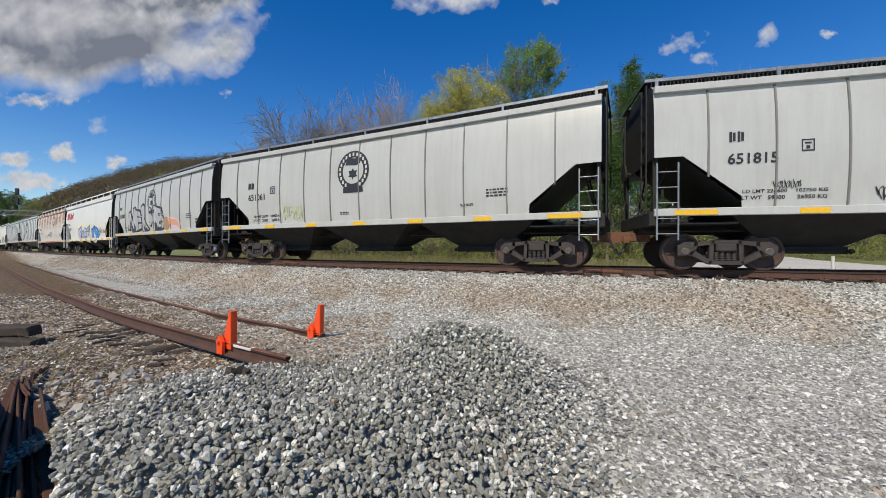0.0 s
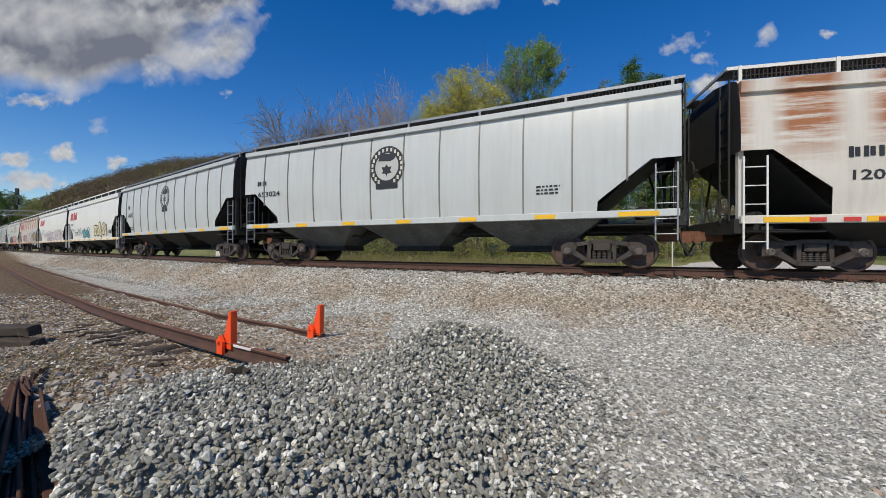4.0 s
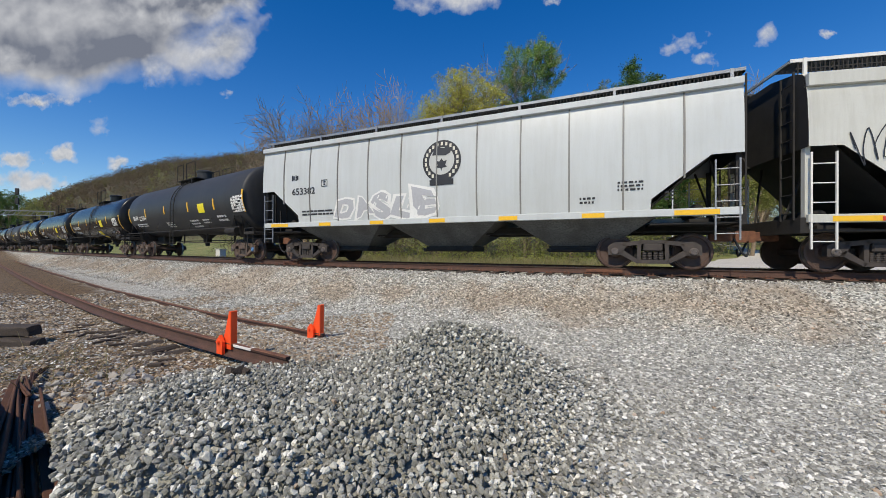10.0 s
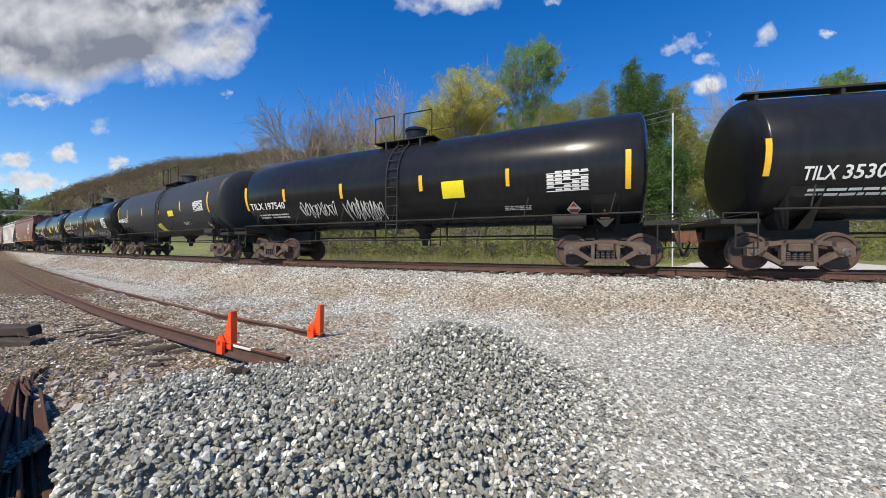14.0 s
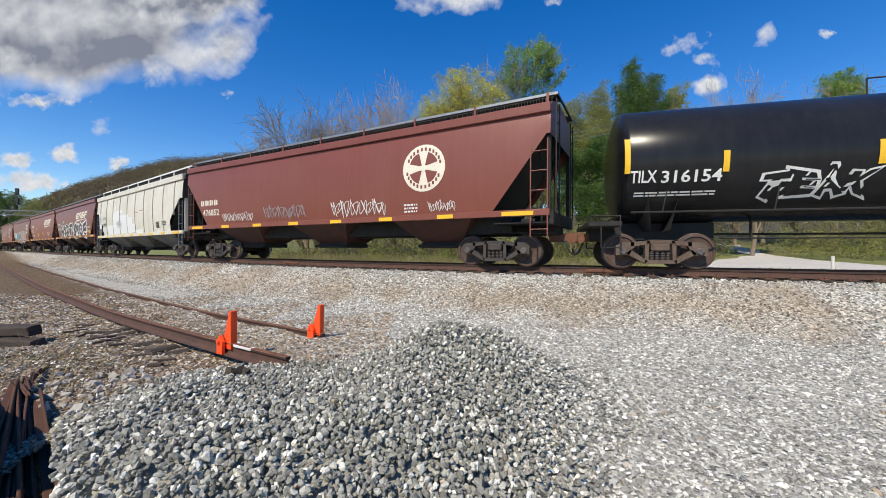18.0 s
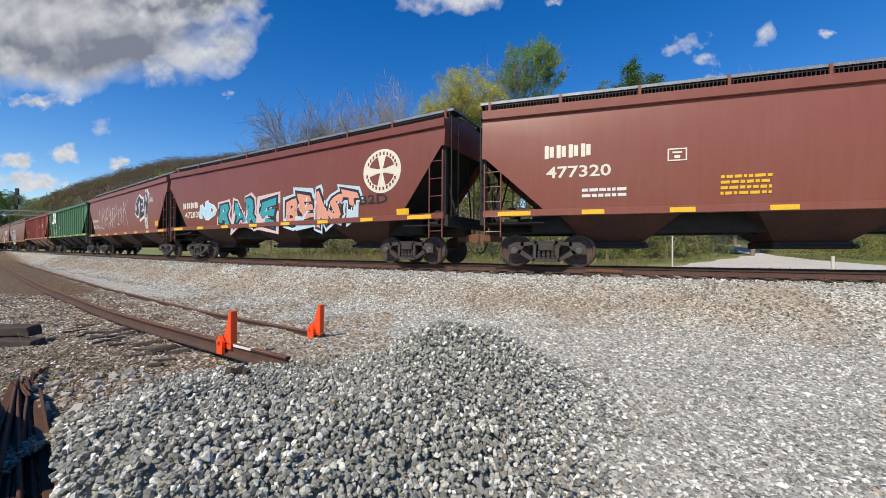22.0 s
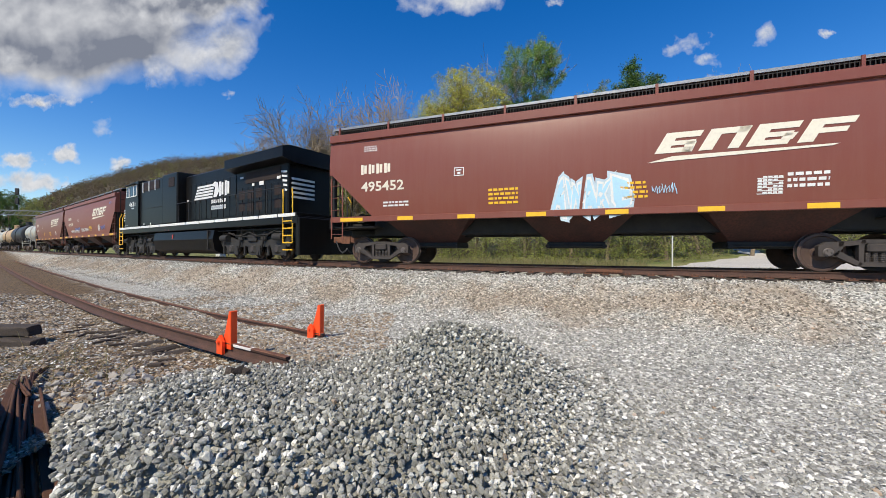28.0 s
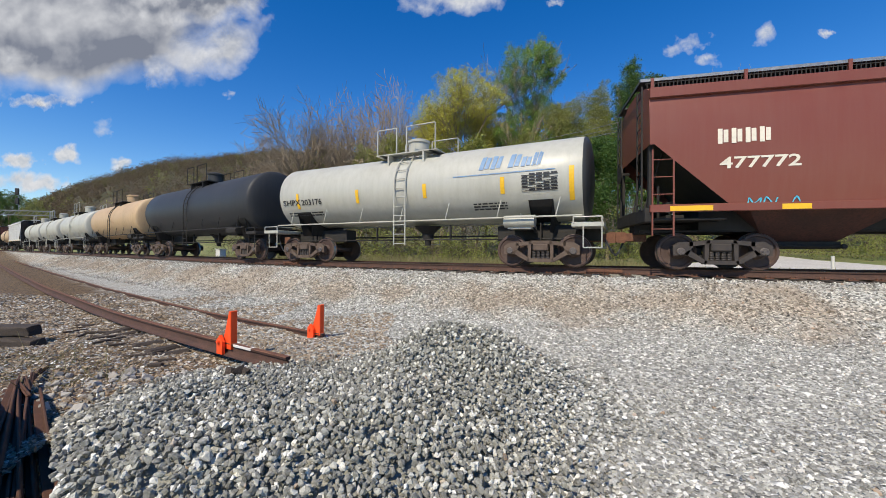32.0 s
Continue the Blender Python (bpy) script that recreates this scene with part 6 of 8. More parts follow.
tag(7, 13.16, 1.40, 0.93, 0.80, "letter_black")
rect(7, 14.15, 1.57, 0.43, 0.26, "letter_black")
diamond(7, 8.07, 1.88, 0.45, 0.29, "letter_black")
lines(7, 3.20, 1.60, 1.09, 0.34, 3, "letter_black")
brand(8, 1.51, 3.03, 3.06, 0.69, "letter_red")
number(8, "116559", 2.20, 1.98, 1.17, 0.29, "letter_faded")
tag(8, 3.28, 2.20, 0.97, 0.37, "spray_blue")
graffiti(8, "NUTIUL", 5.74, 1.21, 3.89, 1.04, "spray_pale", "spray_plum")
graffiti(8, "ESRIEL", 9.98, 1.17, 3.56, 1.10, "spray_pale", "spray_plum")
rect(8, 13.99, 1.57, 0.42, 0.25, "letter_black")
tag(8, 13.25, 1.69, 0.64, 0.52, "spray_plum")
tag(8, 14.17, 2.00, 0.50, 0.27, "spray_navy")
tag(8, 4.18, 1.69, 1.22, 0.48, "letter_faded")
brand(9, 1.36, 3.02, 3.11, 0.78, "letter_red")
mark(9, 1.72, 2.50, 0.82, 0.21, 3, "letter_black")
number(9, "117882", 1.78, 2.00, 1.21, 0.23, "letter_black")
graffiti(9, "NEKT", 3.63, 1.33, 3.45, 0.95, "spray_rust", "spray_smoke")
graffiti(9, "SHERM", 7.08, 1.30, 3.86, 1.14, "letter_white", "letter_black")
graffiti(9, "ENOE", 10.86, 1.13, 3.32, 1.25, "spray_brown", "letter_black", "spray_lightblue")
number(9, "THER", 14.34, 2.14, 0.53, 0.21, "letter_black")
number(9, "TOUR", 14.40, 1.87, 0.47, 0.22, "letter_black")
panel(9, 14.02, 1.57, 0.50, 0.32, "letter_black")
rect(9, 14.81, 1.44, 0.19, 0.97, "yellow")
rect(9, 1.99, 1.45, 0.27, 0.66, "yellow")
emblem(10, 10.48, 2.81, 1.11, 1.05)
words(10, 11.77, 2.93, 1.69, 0.75, "letter_rose")
mark(10, 2.94, 2.52, 0.76, 0.18, 3, "letter_black")
number(10, "122730", 3.02, 2.02, 1.13, 0.23, "letter_black")
graffiti(10, "SOL", 5.17, 2.56, 1.74, 1.03, "letter_white", "letter_black", "spray_mint")
graffiti(10, "SNARE", 4.70, 1.15, 4.01, 1.16, "spray_slate", "letter_black")
graffiti(10, "CLEAN", 8.65, 1.12, 3.39, 1.23, "spray_pink", "spray_wine")
number(10, "HIFO", 12.05, 1.89, 0.76, 0.29, "spray_wine")
number(10, "20", 12.05, 1.50, 0.35, 0.30, "spray_wine")
tag(10, 1.13, 2.13, 2.18, 1.14, "letter_black")
tag(10, 7.20, 2.75, 1.16, 0.60, "letter_black")
tag(10, 8.40, 2.89, 1.03, 0.45, "letter_black")
number(10, "N.L.", 4.13, 2.63, 0.74, 0.23, "letter_black")
panel(10, 13.89, 1.61, 0.55, 0.33, "letter_black")
rect(10, 14.61, 1.48, 0.24, 0.48, "yellow")
rect(10, 1.84, 1.52, 0.27, 0.59, "yellow")
lines(10, 12.80, 1.64, 0.55, 0.28, 3, "letter_black")
emblem(11, 7.61, 2.49, 1.31, 1.39)
number(11, "653382", 1.99, 2.52, 1.14, 0.26, "letter_black")
mark(11, 1.97, 3.07, 0.37, 0.20, 2, "letter_black")
graffiti(11, "DASLE", 4.10, 1.49, 3.94, 0.91, "spray_gray", "letter_white")
lines(11, 13.21, 1.98, 0.58, 0.27, 3, "letter_black")
lines(11, 12.30, 1.69, 0.39, 0.21, 2, "letter_black")
lines(11, 14.25, 1.70, 0.19, 0.25, 3, "letter_black")
box(11, 3.43, 2.76, 0.28, 0.25, "letter_black")
lines(11, 2.47, 1.72, 1.49, 0.23, 2, "letter_black")
number(12, "227864", 2.89, 2.20, 1.17, 0.27, "letter_white")
mark(12, 1.93, 2.25, 0.83, 0.26, 4, "letter_white")
rect(12, 1.07, 2.13, 0.22, 0.96, "yellow")
rect(12, 4.02, 2.40, 0.20, 0.48, "yellow")
rect(12, 7.01, 2.41, 0.17, 0.46, "yellow")
rect(12, 10.17, 2.37, 0.15, 0.49, "yellow")
rect(12, 13.06, 2.33, 0.13, 0.51, "yellow")
rect(12, 15.94, 2.09, 0.19, 0.96, "yellow")
rect(12, 11.42, 2.25, 0.69, 0.44, "yellow_sign")
panel(12, 14.81, 2.11, 1.07, 0.62, "letter_white")
lines(12, 2.11, 1.83, 1.75, 0.22, 2, "letter_white")
lines(12, 6.82, 1.68, 1.00, 0.31, 3, "letter_white")
lines(12, 9.95, 1.58, 1.03, 0.42, 3, "letter_white")
lines(12, 11.40, 1.74, 0.75, 0.24, 2, "letter_white")
lines(12, 13.10, 1.76, 0.90, 0.34, 2, "letter_white")
number(13, "302715", 3.03, 2.11, 1.20, 0.24, "letter_white")
number(13, "CTCX", 1.98, 2.13, 0.87, 0.23, "letter_white")
rect(13, 1.00, 1.90, 0.28, 0.95, "yellow")
rect(13, 4.12, 2.38, 0.21, 0.51, "yellow")
rect(13, 6.92, 2.37, 0.17, 0.52, "yellow")
rect(13, 10.22, 2.40, 0.15, 0.49, "yellow")
rect(13, 12.97, 2.35, 0.12, 0.49, "yellow")
rect(13, 16.14, 1.85, 0.15, 0.97, "yellow")
rect(13, 10.95, 2.13, 0.73, 0.49, "yellow_sign")
panel(13, 14.47, 2.12, 1.07, 0.48, "letter_white")
rect(13, 9.30, 1.36, 0.81, 0.50, "yellow_sign")
box(13, 14.79, 1.52, 0.44, 0.28, "letter_white")
diamond(13, 15.46, 1.24, 0.34, 0.36, "letter_red")
lines(13, 2.25, 1.75, 1.75, 0.20, 2, "letter_white")
lines(13, 9.06, 2.17, 1.08, 0.05, 1, "letter_white")
lines(13, 12.95, 1.61, 0.76, 0.20, 3, "letter_white")
lines(13, 6.38, 1.67, 0.68, 0.17, 3, "letter_white")
number(14, "353010", 2.53, 2.07, 1.18, 0.30, "letter_white")
number(14, "TILX", 1.78, 2.07, 0.64, 0.29, "letter_white")
rect(14, 0.71, 2.18, 0.21, 0.83, "yellow")
rect(14, 3.63, 2.33, 0.20, 0.49, "yellow")
rect(14, 6.59, 2.34, 0.18, 0.49, "yellow")
rect(14, 9.91, 2.33, 0.15, 0.51, "yellow")
rect(14, 12.85, 2.32, 0.13, 0.50, "yellow")
rect(14, 15.86, 2.03, 0.17, 0.99, "yellow")
rect(14, 10.73, 2.09, 0.75, 0.48, "yellow_sign")
panel(14, 14.22, 2.05, 1.07, 0.51, "letter_white")
rect(14, 9.14, 1.35, 0.78, 0.47, "yellow_sign")
diamond(14, 15.22, 1.22, 0.37, 0.39, "letter_red")
lines(14, 1.98, 1.72, 1.70, 0.20, 2, "letter_white")
lines(14, 8.78, 2.09, 1.11, 0.05, 1, "letter_white")
lines(14, 12.70, 1.62, 0.90, 0.20, 3, "letter_white")
tag(14, 5.07, 1.75, 2.19, 0.45, "letter_faded")
number(15, "197540", 2.15, 2.09, 1.11, 0.27, "letter_white")
number(15, "TILX", 1.24, 2.10, 0.78, 0.26, "letter_white")
rect(15, 0.15, 2.08, 0.32, 0.97, "yellow")
rect(15, 3.21, 2.35, 0.19, 0.49, "yellow")
rect(15, 6.11, 2.32, 0.19, 0.52, "yellow")
rect(15, 9.44, 2.36, 0.14, 0.50, "yellow")
rect(15, 12.32, 2.32, 0.11, 0.50, "yellow")
rect(15, 15.40, 2.05, 0.17, 0.97, "yellow")
rect(15, 10.25, 2.09, 0.75, 0.51, "yellow_sign")
panel(15, 13.46, 2.09, 1.10, 0.48, "letter_white")
tag(15, 4.04, 1.64, 1.79, 0.68, "letter_white")
tag(15, 6.20, 1.42, 1.76, 0.94, "letter_white")
tag(15, 6.43, 1.47, 1.43, 0.87, "letter_white")
diamond(15, 14.74, 1.17, 0.37, 0.38, "letter_red")
lines(15, 1.54, 1.74, 1.73, 0.20, 2, "letter_white")
lines(15, 12.19, 1.66, 0.80, 0.13, 3, "letter_white")
number(16, "194258", 1.70, 2.20, 1.19, 0.29, "letter_white")
mark(16, 0.55, 2.22, 1.01, 0.25, 4, "letter_white")
rect(16, -0.10, 2.50, 0.38, 0.80, "yellow")
rect(16, 2.86, 2.44, 0.32, 0.57, "yellow")
rect(16, 5.73, 2.47, 0.26, 0.49, "yellow")
rect(16, 8.52, 2.43, 0.25, 0.51, "yellow")
rect(16, 11.64, 2.46, 0.22, 0.49, "yellow")
rect(16, 14.91, 2.21, 0.22, 0.97, "yellow")
rect(16, 9.95, 2.26, 0.76, 0.30, "yellow_sign")
panel(16, 13.35, 2.35, 1.12, 0.43, "letter_white")
rect(16, 7.61, 1.53, 0.79, 0.42, "yellow_sign")
diamond(16, 14.19, 1.21, 0.43, 0.39, "letter_red")
lines(16, 11.51, 1.76, 0.82, 0.15, 3, "letter_white")
number(17, "300578", 2.12, 2.21, 1.44, 0.25, "letter_white")
number(17, "CTCX", 0.91, 2.20, 1.06, 0.26, "letter_white")
rect(17, 0.49, 1.85, 0.26, 0.90, "yellow")
rect(17, 3.77, 2.40, 0.13, 0.50, "yellow")
rect(17, 6.50, 2.37, 0.13, 0.48, "yellow")
rect(17, 9.64, 2.34, 0.12, 0.49, "yellow")
rect(17, 12.25, 2.33, 0.12, 0.49, "yellow")
rect(17, 10.19, 1.82, 0.68, 0.37, "yellow_sign")
panel(17, 14.19, 2.05, 1.13, 0.64, "letter_white")
lines(17, 1.64, 1.89, 1.84, 0.16, 2, "letter_white")
lines(17, 5.26, 2.23, 0.58, 0.05, 1, "letter_white")
lines(17, 7.13, 3.19, 0.47, 0.11, 2, "letter_white")
lines(17, 11.77, 1.53, 1.91, 0.23, 3, "letter_white")
diamond(17, 13.81, 1.27, 0.39, 0.38, "letter_red")
box(17, 4.13, 2.21, 0.32, 0.27, "letter_white")
number(18, "316154", 1.84, 2.15, 1.30, 0.29, "letter_white")
number(18, "TILX", 1.14, 2.17, 0.60, 0.29, "letter_white")
rect(18, 0.10, 2.40, 0.33, 0.87, "yellow")
rect(18, 3.07, 2.36, 0.26, 0.49, "yellow")
rect(18, 5.99, 2.39, 0.24, 0.52, "yellow")
rect(18, 9.23, 2.39, 0.21, 0.50, "yellow")
rect(18, 12.33, 2.38, 0.16, 0.49, "yellow")
rect(18, 15.39, 2.36, 0.15, 0.94, "yellow")
rect(18, 10.06, 2.14, 0.79, 0.49, "yellow_sign")
panel(18, 13.64, 2.14, 1.13, 0.50, "letter_white")
graffiti(18, "TEAK", 3.90, 1.72, 2.24, 0.66, "black_tank", "letter_white")
box(18, 14.05, 1.53, 0.56, 0.26, "letter_white")
diamond(18, 14.68, 1.20, 0.37, 0.35, "letter_red")
tag(18, 11.57, 1.66, 1.19, 0.46, "letter_faded")
lines(18, 1.26, 1.84, 1.80, 0.13, 2, "letter_white")
roundel(19, 13.39, 2.31, 1.56, 1.49)
mark(19, 1.67, 2.49, 1.43, 0.26, 4, "letter_cream")
number(19, "476852", 1.79, 2.02, 1.33, 0.30, "letter_cream")
tag(19, 10.16, 1.58, 2.50, 0.73, "letter_white")
lines(19, 13.41, 1.66, 0.51, 0.32, 3, "letter_white")
tag(19, 3.35, 1.66, 2.22, 0.47, "letter_white")
tag(19, 14.31, 1.63, 0.98, 0.40, "letter_white")
tag(19, 6.29, 1.65, 2.50, 0.68, "letter_faded")
number(20, "398793", 2.08, 2.08, 1.03, 0.25, "letter_black")
number(20, "CEFX", 2.19, 2.57, 0.73, 0.20, "letter_black")
rect(20, 1.15, 1.95, 0.55, 1.15, "patch_white")
rect(20, 2.03, 1.70, 1.40, 0.32, "patch_gray")
for u_, w_, z_, h_ in ((3.45, 1.25, 1.50, 0.62), (4.70, 1.6, 1.50, 1.42), (6.30, 1.9, 1.50, 1.22), (8.20, 0.75, 1.50, 1.0), (8.95, 0.55, 1.50, 0.55), (9.50, 1.35, 1.44, 0.22), (5.2, 0.12, 2.92, 0.5), (5.85, 0.12, 2.92, 0.45), (5.0, 1.9, 2.90, 0.17)):
    rect(20, u_, z_, w_, h_, "patch_white")
tag(20, 5.57, 1.75, 1.22, 0.75, "letter_faded")
rect(20, 9.4, 2.72, 0.75, 0.05, "spray_rust")
rect(20, 10.4, 2.80, 0.85, 0.05, "spray_rust")
panel(20, 13.21, 1.66, 0.52, 0.32, "letter_black")
lines(20, 14.12, 1.79, 0.66, 0.25, 3, "letter_black")
swoosh(21, 9.64, 2.83, 4.21, 0.76, "letter_cream")
mark(21, 1.89, 2.72, 1.17, 0.20, 4, "letter_cream")
number(21, "489603", 1.97, 2.20, 1.59, 0.27, "letter_cream")
graffiti(21, "NSET", 3.32, 1.42, 4.87, 1.38, "letter_black", "letter_white")
graffiti(21, "SKOE", 8.71, 1.42, 4.85, 1.26, "letter_black", "letter_white")
number(21, "THE PARTYS", 13.25, 2.15, 1.61, 0.16, "letter_white")
number(21, "OVER", 13.56, 1.84, 0.67, 0.22, "letter_white")
rect(21, 14.23, 1.74, 0.55, 0.22, "yellow")
number(21, "EZM.22", 8.08, 2.01, 0.66, 0.37, "letter_white")
swoosh(22, 10.55, 2.80, 4.10, 0.86, "letter_cream")
mark(22, 2.12, 2.94, 1.23, 0.35, 4, "letter_cream")
number(22, "477320", 2.16, 2.41, 1.61, 0.31, "letter_cream")
box(22, 5.05, 2.69, 0.42, 0.31, "letter_cream")
lines(22, 6.18, 1.80, 1.01, 0.52, 4, "yellow")
lines(22, 9.64, 1.82, 0.85, 0.47, 4, "yellow")
panel(22, 12.77, 1.83, 0.48, 0.37, "letter_white")
lines(22, 13.62, 2.13, 0.45, 0.19, 2, "letter_white")
lines(22, 3.07, 1.85, 1.09, 0.29, 2, "letter_white")
roundel(23, 14.12, 2.34, 1.60, 1.46)
mark(23, 1.87, 2.47, 1.49, 0.31, 4, "letter_cream")
number(23, "472828", 2.01, 2.01, 1.53, 0.30, "letter_cream")
graffiti(23, "ND", 3.48, 1.87, 1.38, 0.87, "spray_lightblue", "letter_white")
graffiti(23, "RARE", 5.18, 1.44, 4.14, 1.20, "spray_teal", "letter_black", "spray_pinkwhite")
graffiti(23, "BEAST", 9.95, 1.41, 3.98, 1.22, "spray_salmon", "letter_black", "spray_mist")
number(23, "B2D", 13.93, 2.01, 1.23, 0.31, "letter_black")
rect(23, 15.50, 1.59, 0.49, 0.20, "yellow")
number(24, "481383", 1.81, 2.00, 1.64, 0.30, "letter_cream")
mark(24, 1.78, 2.47, 1.65, 0.22, 4, "letter_cream")
hand(24, "16BYRS", 3.45, 1.96, 3.25, 1.45, "letter_white", 0.019)
hand(24, "MFP", 6.60, 1.95, 1.60, 1.40, "letter_white", 0.019)
hand(24, "IS", 8.30, 2.2, 1.15, 1.0, "letter_white", 0.019)
hand(24, "K", 9.65, 1.75, 1.05, 1.85, "letter_white", 0.019)
graffiti(24, "SEW", 12.22, 2.32, 2.26, 1.43, "letter_black", "letter_white")
tag(24, 14.47, 3.09, 0.90, 0.50, "letter_white")
panel(24, 13.86, 1.68, 0.53, 0.61, "letter_white")
rect(24, 15.55, 1.78, 0.50, 0.29, "yellow")
letters_bn(25, 2.80, 3.00, 1.99, 1.12)
rect(25, 2.80, 2.82, 1.98, 0.04, "letter_white")
rect(25, 2.80, 2.69, 1.98, 0.03, "letter_white")
lines(25, 2.80, 1.87, 1.97, 0.49, 3, "letter_white")
box(25, 6.00, 2.45, 0.28, 0.27, "letter_white")
rect(25, 1.79, 1.69, 0.14, 0.92, "yellow")
rect(25, 5.69, 1.60, 0.11, 0.52, "yellow")
rect(25, 8.24, 1.60, 0.12, 0.50, "yellow")
rect(25, 10.87, 1.56, 0.12, 0.54, "yellow")
rect(25, 3.22, 1.59, 0.16, 0.57, "yellow")
mark(26, 11.36, 2.85, 2.98, 0.45, 4, "letter_cream")
mark(26, 2.99, 2.42, 1.32, 0.25, 4, "letter_cream")
panel(26, 13.03, 1.71, 0.62, 0.37, "letter_white")
rect(26, 14.51, 2.13, 0.52, 0.27, "yellow")
lines(26, 3.02, 2.04, 1.45, 0.19, 2, "letter_cream")
mark(27, 1.68, 2.97, 1.08, 0.32, 4, "letter_cream")
number(27, "489345", 1.71, 2.41, 1.50, 0.32, "letter_cream")
graffiti(27, "SIMER", 4.14, 1.39, 3.88, 1.51, "spray_gray", "letter_black", "spray_mist")
number(27, "LD LMT 223400", 2.38, 1.98, 0.88, 0.10, "letter_white")
number(27, "LT WT   62600", 2.40, 1.82, 0.86, 0.10, "letter_white")
swoosh(28, 10.22, 2.69, 3.96, 0.71, "letter_cream")
mark(28, 1.70, 2.99, 1.19, 0.33, 4, "letter_cream")
number(28, "495452", 1.71, 2.41, 1.61, 0.33, "letter_cream")
graffiti(28, "AWAKE", 7.93, 1.48, 1.89, 0.92, "spray_lightblue", "letter_white", "spray_mist")
panel(28, 12.47, 1.79, 0.48, 0.37, "letter_white")
lines(28, 6.10, 1.80, 0.87, 0.51, 4, "yellow")
lines(28, 9.61, 1.81, 0.63, 0.47, 4, "yellow")
lines(28, 13.02, 1.90, 0.73, 0.39, 3, "letter_white")
tag(28, 10.33, 1.87, 0.55, 0.32, "spray_lightblue")
box(28, 5.03, 2.72, 0.32, 0.26, "letter_white")
lines(28, 2.54, 1.87, 0.93, 0.21, 2, "letter_white")
lines(28, 1.81, 3.75, 0.50, 0.21, 3, "letter_white")
swoosh(30, 11.02, 2.79, 4.12, 0.82, "letter_cream")
mark(30, 2.47, 3.02, 1.20, 0.28, 4, "letter_cream")
number(30, "487029", 2.45, 2.50, 1.79, 0.25, "letter_cream")
tag(30, 7.33, 1.85, 2.58, 0.37, "letter_white")
tag(30, 3.49, 1.83, 3.28, 0.31, "letter_white")
tag(30, 5.15, 1.98, 1.78, 0.36, "spray_blue")
panel(30, 12.89, 1.85, 0.50, 0.40, "letter_white")
box(30, 6.20, 2.79, 0.35, 0.24, "letter_white")
tag(30, 13.70, 1.83, 1.15, 0.44, "spray_blue")
tag(30, 15.85, 3.68, 0.65, 0.25, "spray_blue")
lines(30, 10.02, 1.92, 0.90, 0.38, 4, "yellow")
swoosh(31, 10.59, 2.73, 4.19, 0.78, "letter_cream")
number(31, "477772", 1.87, 2.39, 1.59, 0.27, "letter_cream")
mark(31, 1.83, 2.97, 1.11, 0.35, 4, "letter_cream")
hand(31, "MALA", 2.45, 1.50, 1.10, 0.20, "spray_cyan", 0.014)
tag(31, 1.59, 1.53, 2.22, 0.06, "spray_cyan")
panel(31, 13.06, 1.82, 0.45, 0.36, "letter_white")
lines(31, 9.81, 1.83, 1.03, 0.42, 4, "yellow")
lines(31, 6.38, 1.89, 0.78, 0.38, 4, "yellow")
box(31, 5.41, 2.70, 0.29, 0.27, "letter_white")
number(32, "203176", 1.98, 2.18, 1.03, 0.22, "letter_black")
number(32, "SHPX", 0.89, 2.19, 0.93, 0.22, "letter_black")
brand(32, 9.32, 2.89, 2.24, 0.42, "letter_blue")
rect(32, 8.47, 2.73, 3.11, 0.03, "letter_blue")
rect(32, 1.69, 2.05, 0.20, 0.58, "yellow")
rect(32, 4.64, 2.13, 0.13, 0.48, "yellow")
rect(32, 7.38, 2.16, 0.14, 0.46, "yellow")
rect(32, 10.00, 2.14, 0.13, 0.49, "yellow")
rect(32, 11.92, 1.87, 0.18, 0.92, "yellow")
panel(32, 10.63, 2.17, 1.02, 0.45, "letter_black")
diamond(32, 10.31, 1.10, 0.38, 0.44, "letter_white")
lines(32, 9.09, 1.70, 1.07, 0.23, 3, "letter_black")
lines(32, 1.15, 1.77, 1.78, 0.18, 2, "letter_black")


# hazard placards in their holders near the tank ends
for i in (13, 14, 15, 16, 17, 18):
    for u in (span(i)[1] - 2.75,):
        z = 1.62
        d = 0.19
        hold = stick(i, "placard", [(u - d, z), (u, z - d), (u + d, z), (u, z + d)], [(0, 1, 2, 3)], "letter_white", "white diamond placard with red field", 0.10)
        e = d * 0.80
        stick(i, "placard_field", [(u - e, z), (u - e * 0.55, z - e * 0.45), (u + e * 0.55, z - e * 0.45), (u + e, z)], [(0, 1, 2, 3)], "letter_red", "", 0.106).parent = hold
        stick(i, "placard_field", [(u - e * 0.6, z + e * 0.4), (u + e * 0.6, z + e * 0.4), (u, z + e)], [(0, 1, 2)], "letter_red", "", 0.106).parent = hold

# locomotive lettering: the owner's badge as plain shapes, its number
S[29] = (LOCO, lambda z: 1.52)
number(29, "4621", 2.49, 3.20, 1.13, 0.30, "letter_white")
lines(29, 2.9, 3.02, 0.5, 0.10, 1, "letter_white")
lines(29, 1.6, 1.95, 0.8, 0.06, 1, "letter_white")
S[29] = (LOCO, lambda z: 1.05)
for k in range(5):
    rect(29, 11.0 + k * 0.09, 3.08 + k * 0.15, 2.05 - 0.05 * k, 0.10, "letter_white")
stick(29, "badge", [(12.95, 3.72), (13.35, 3.60), (13.15, 3.1), (13.5, 3.1), (13.75, 3.35), (13.62, 3.80), (13.3, 3.88)], [(0, 1, 6), (1, 2, 3, 4), (1, 4, 5, 6)], "letter_white", "white badge")
mark(29, 13.75, 3.1, 1.15, 0.72, 2, "letter_white")
mark(29, 12.95, 2.78, 1.55, 0.20, 7, "letter_white")
mark(29, 12.85, 2.45, 1.65, 0.22, 8, "letter_white")

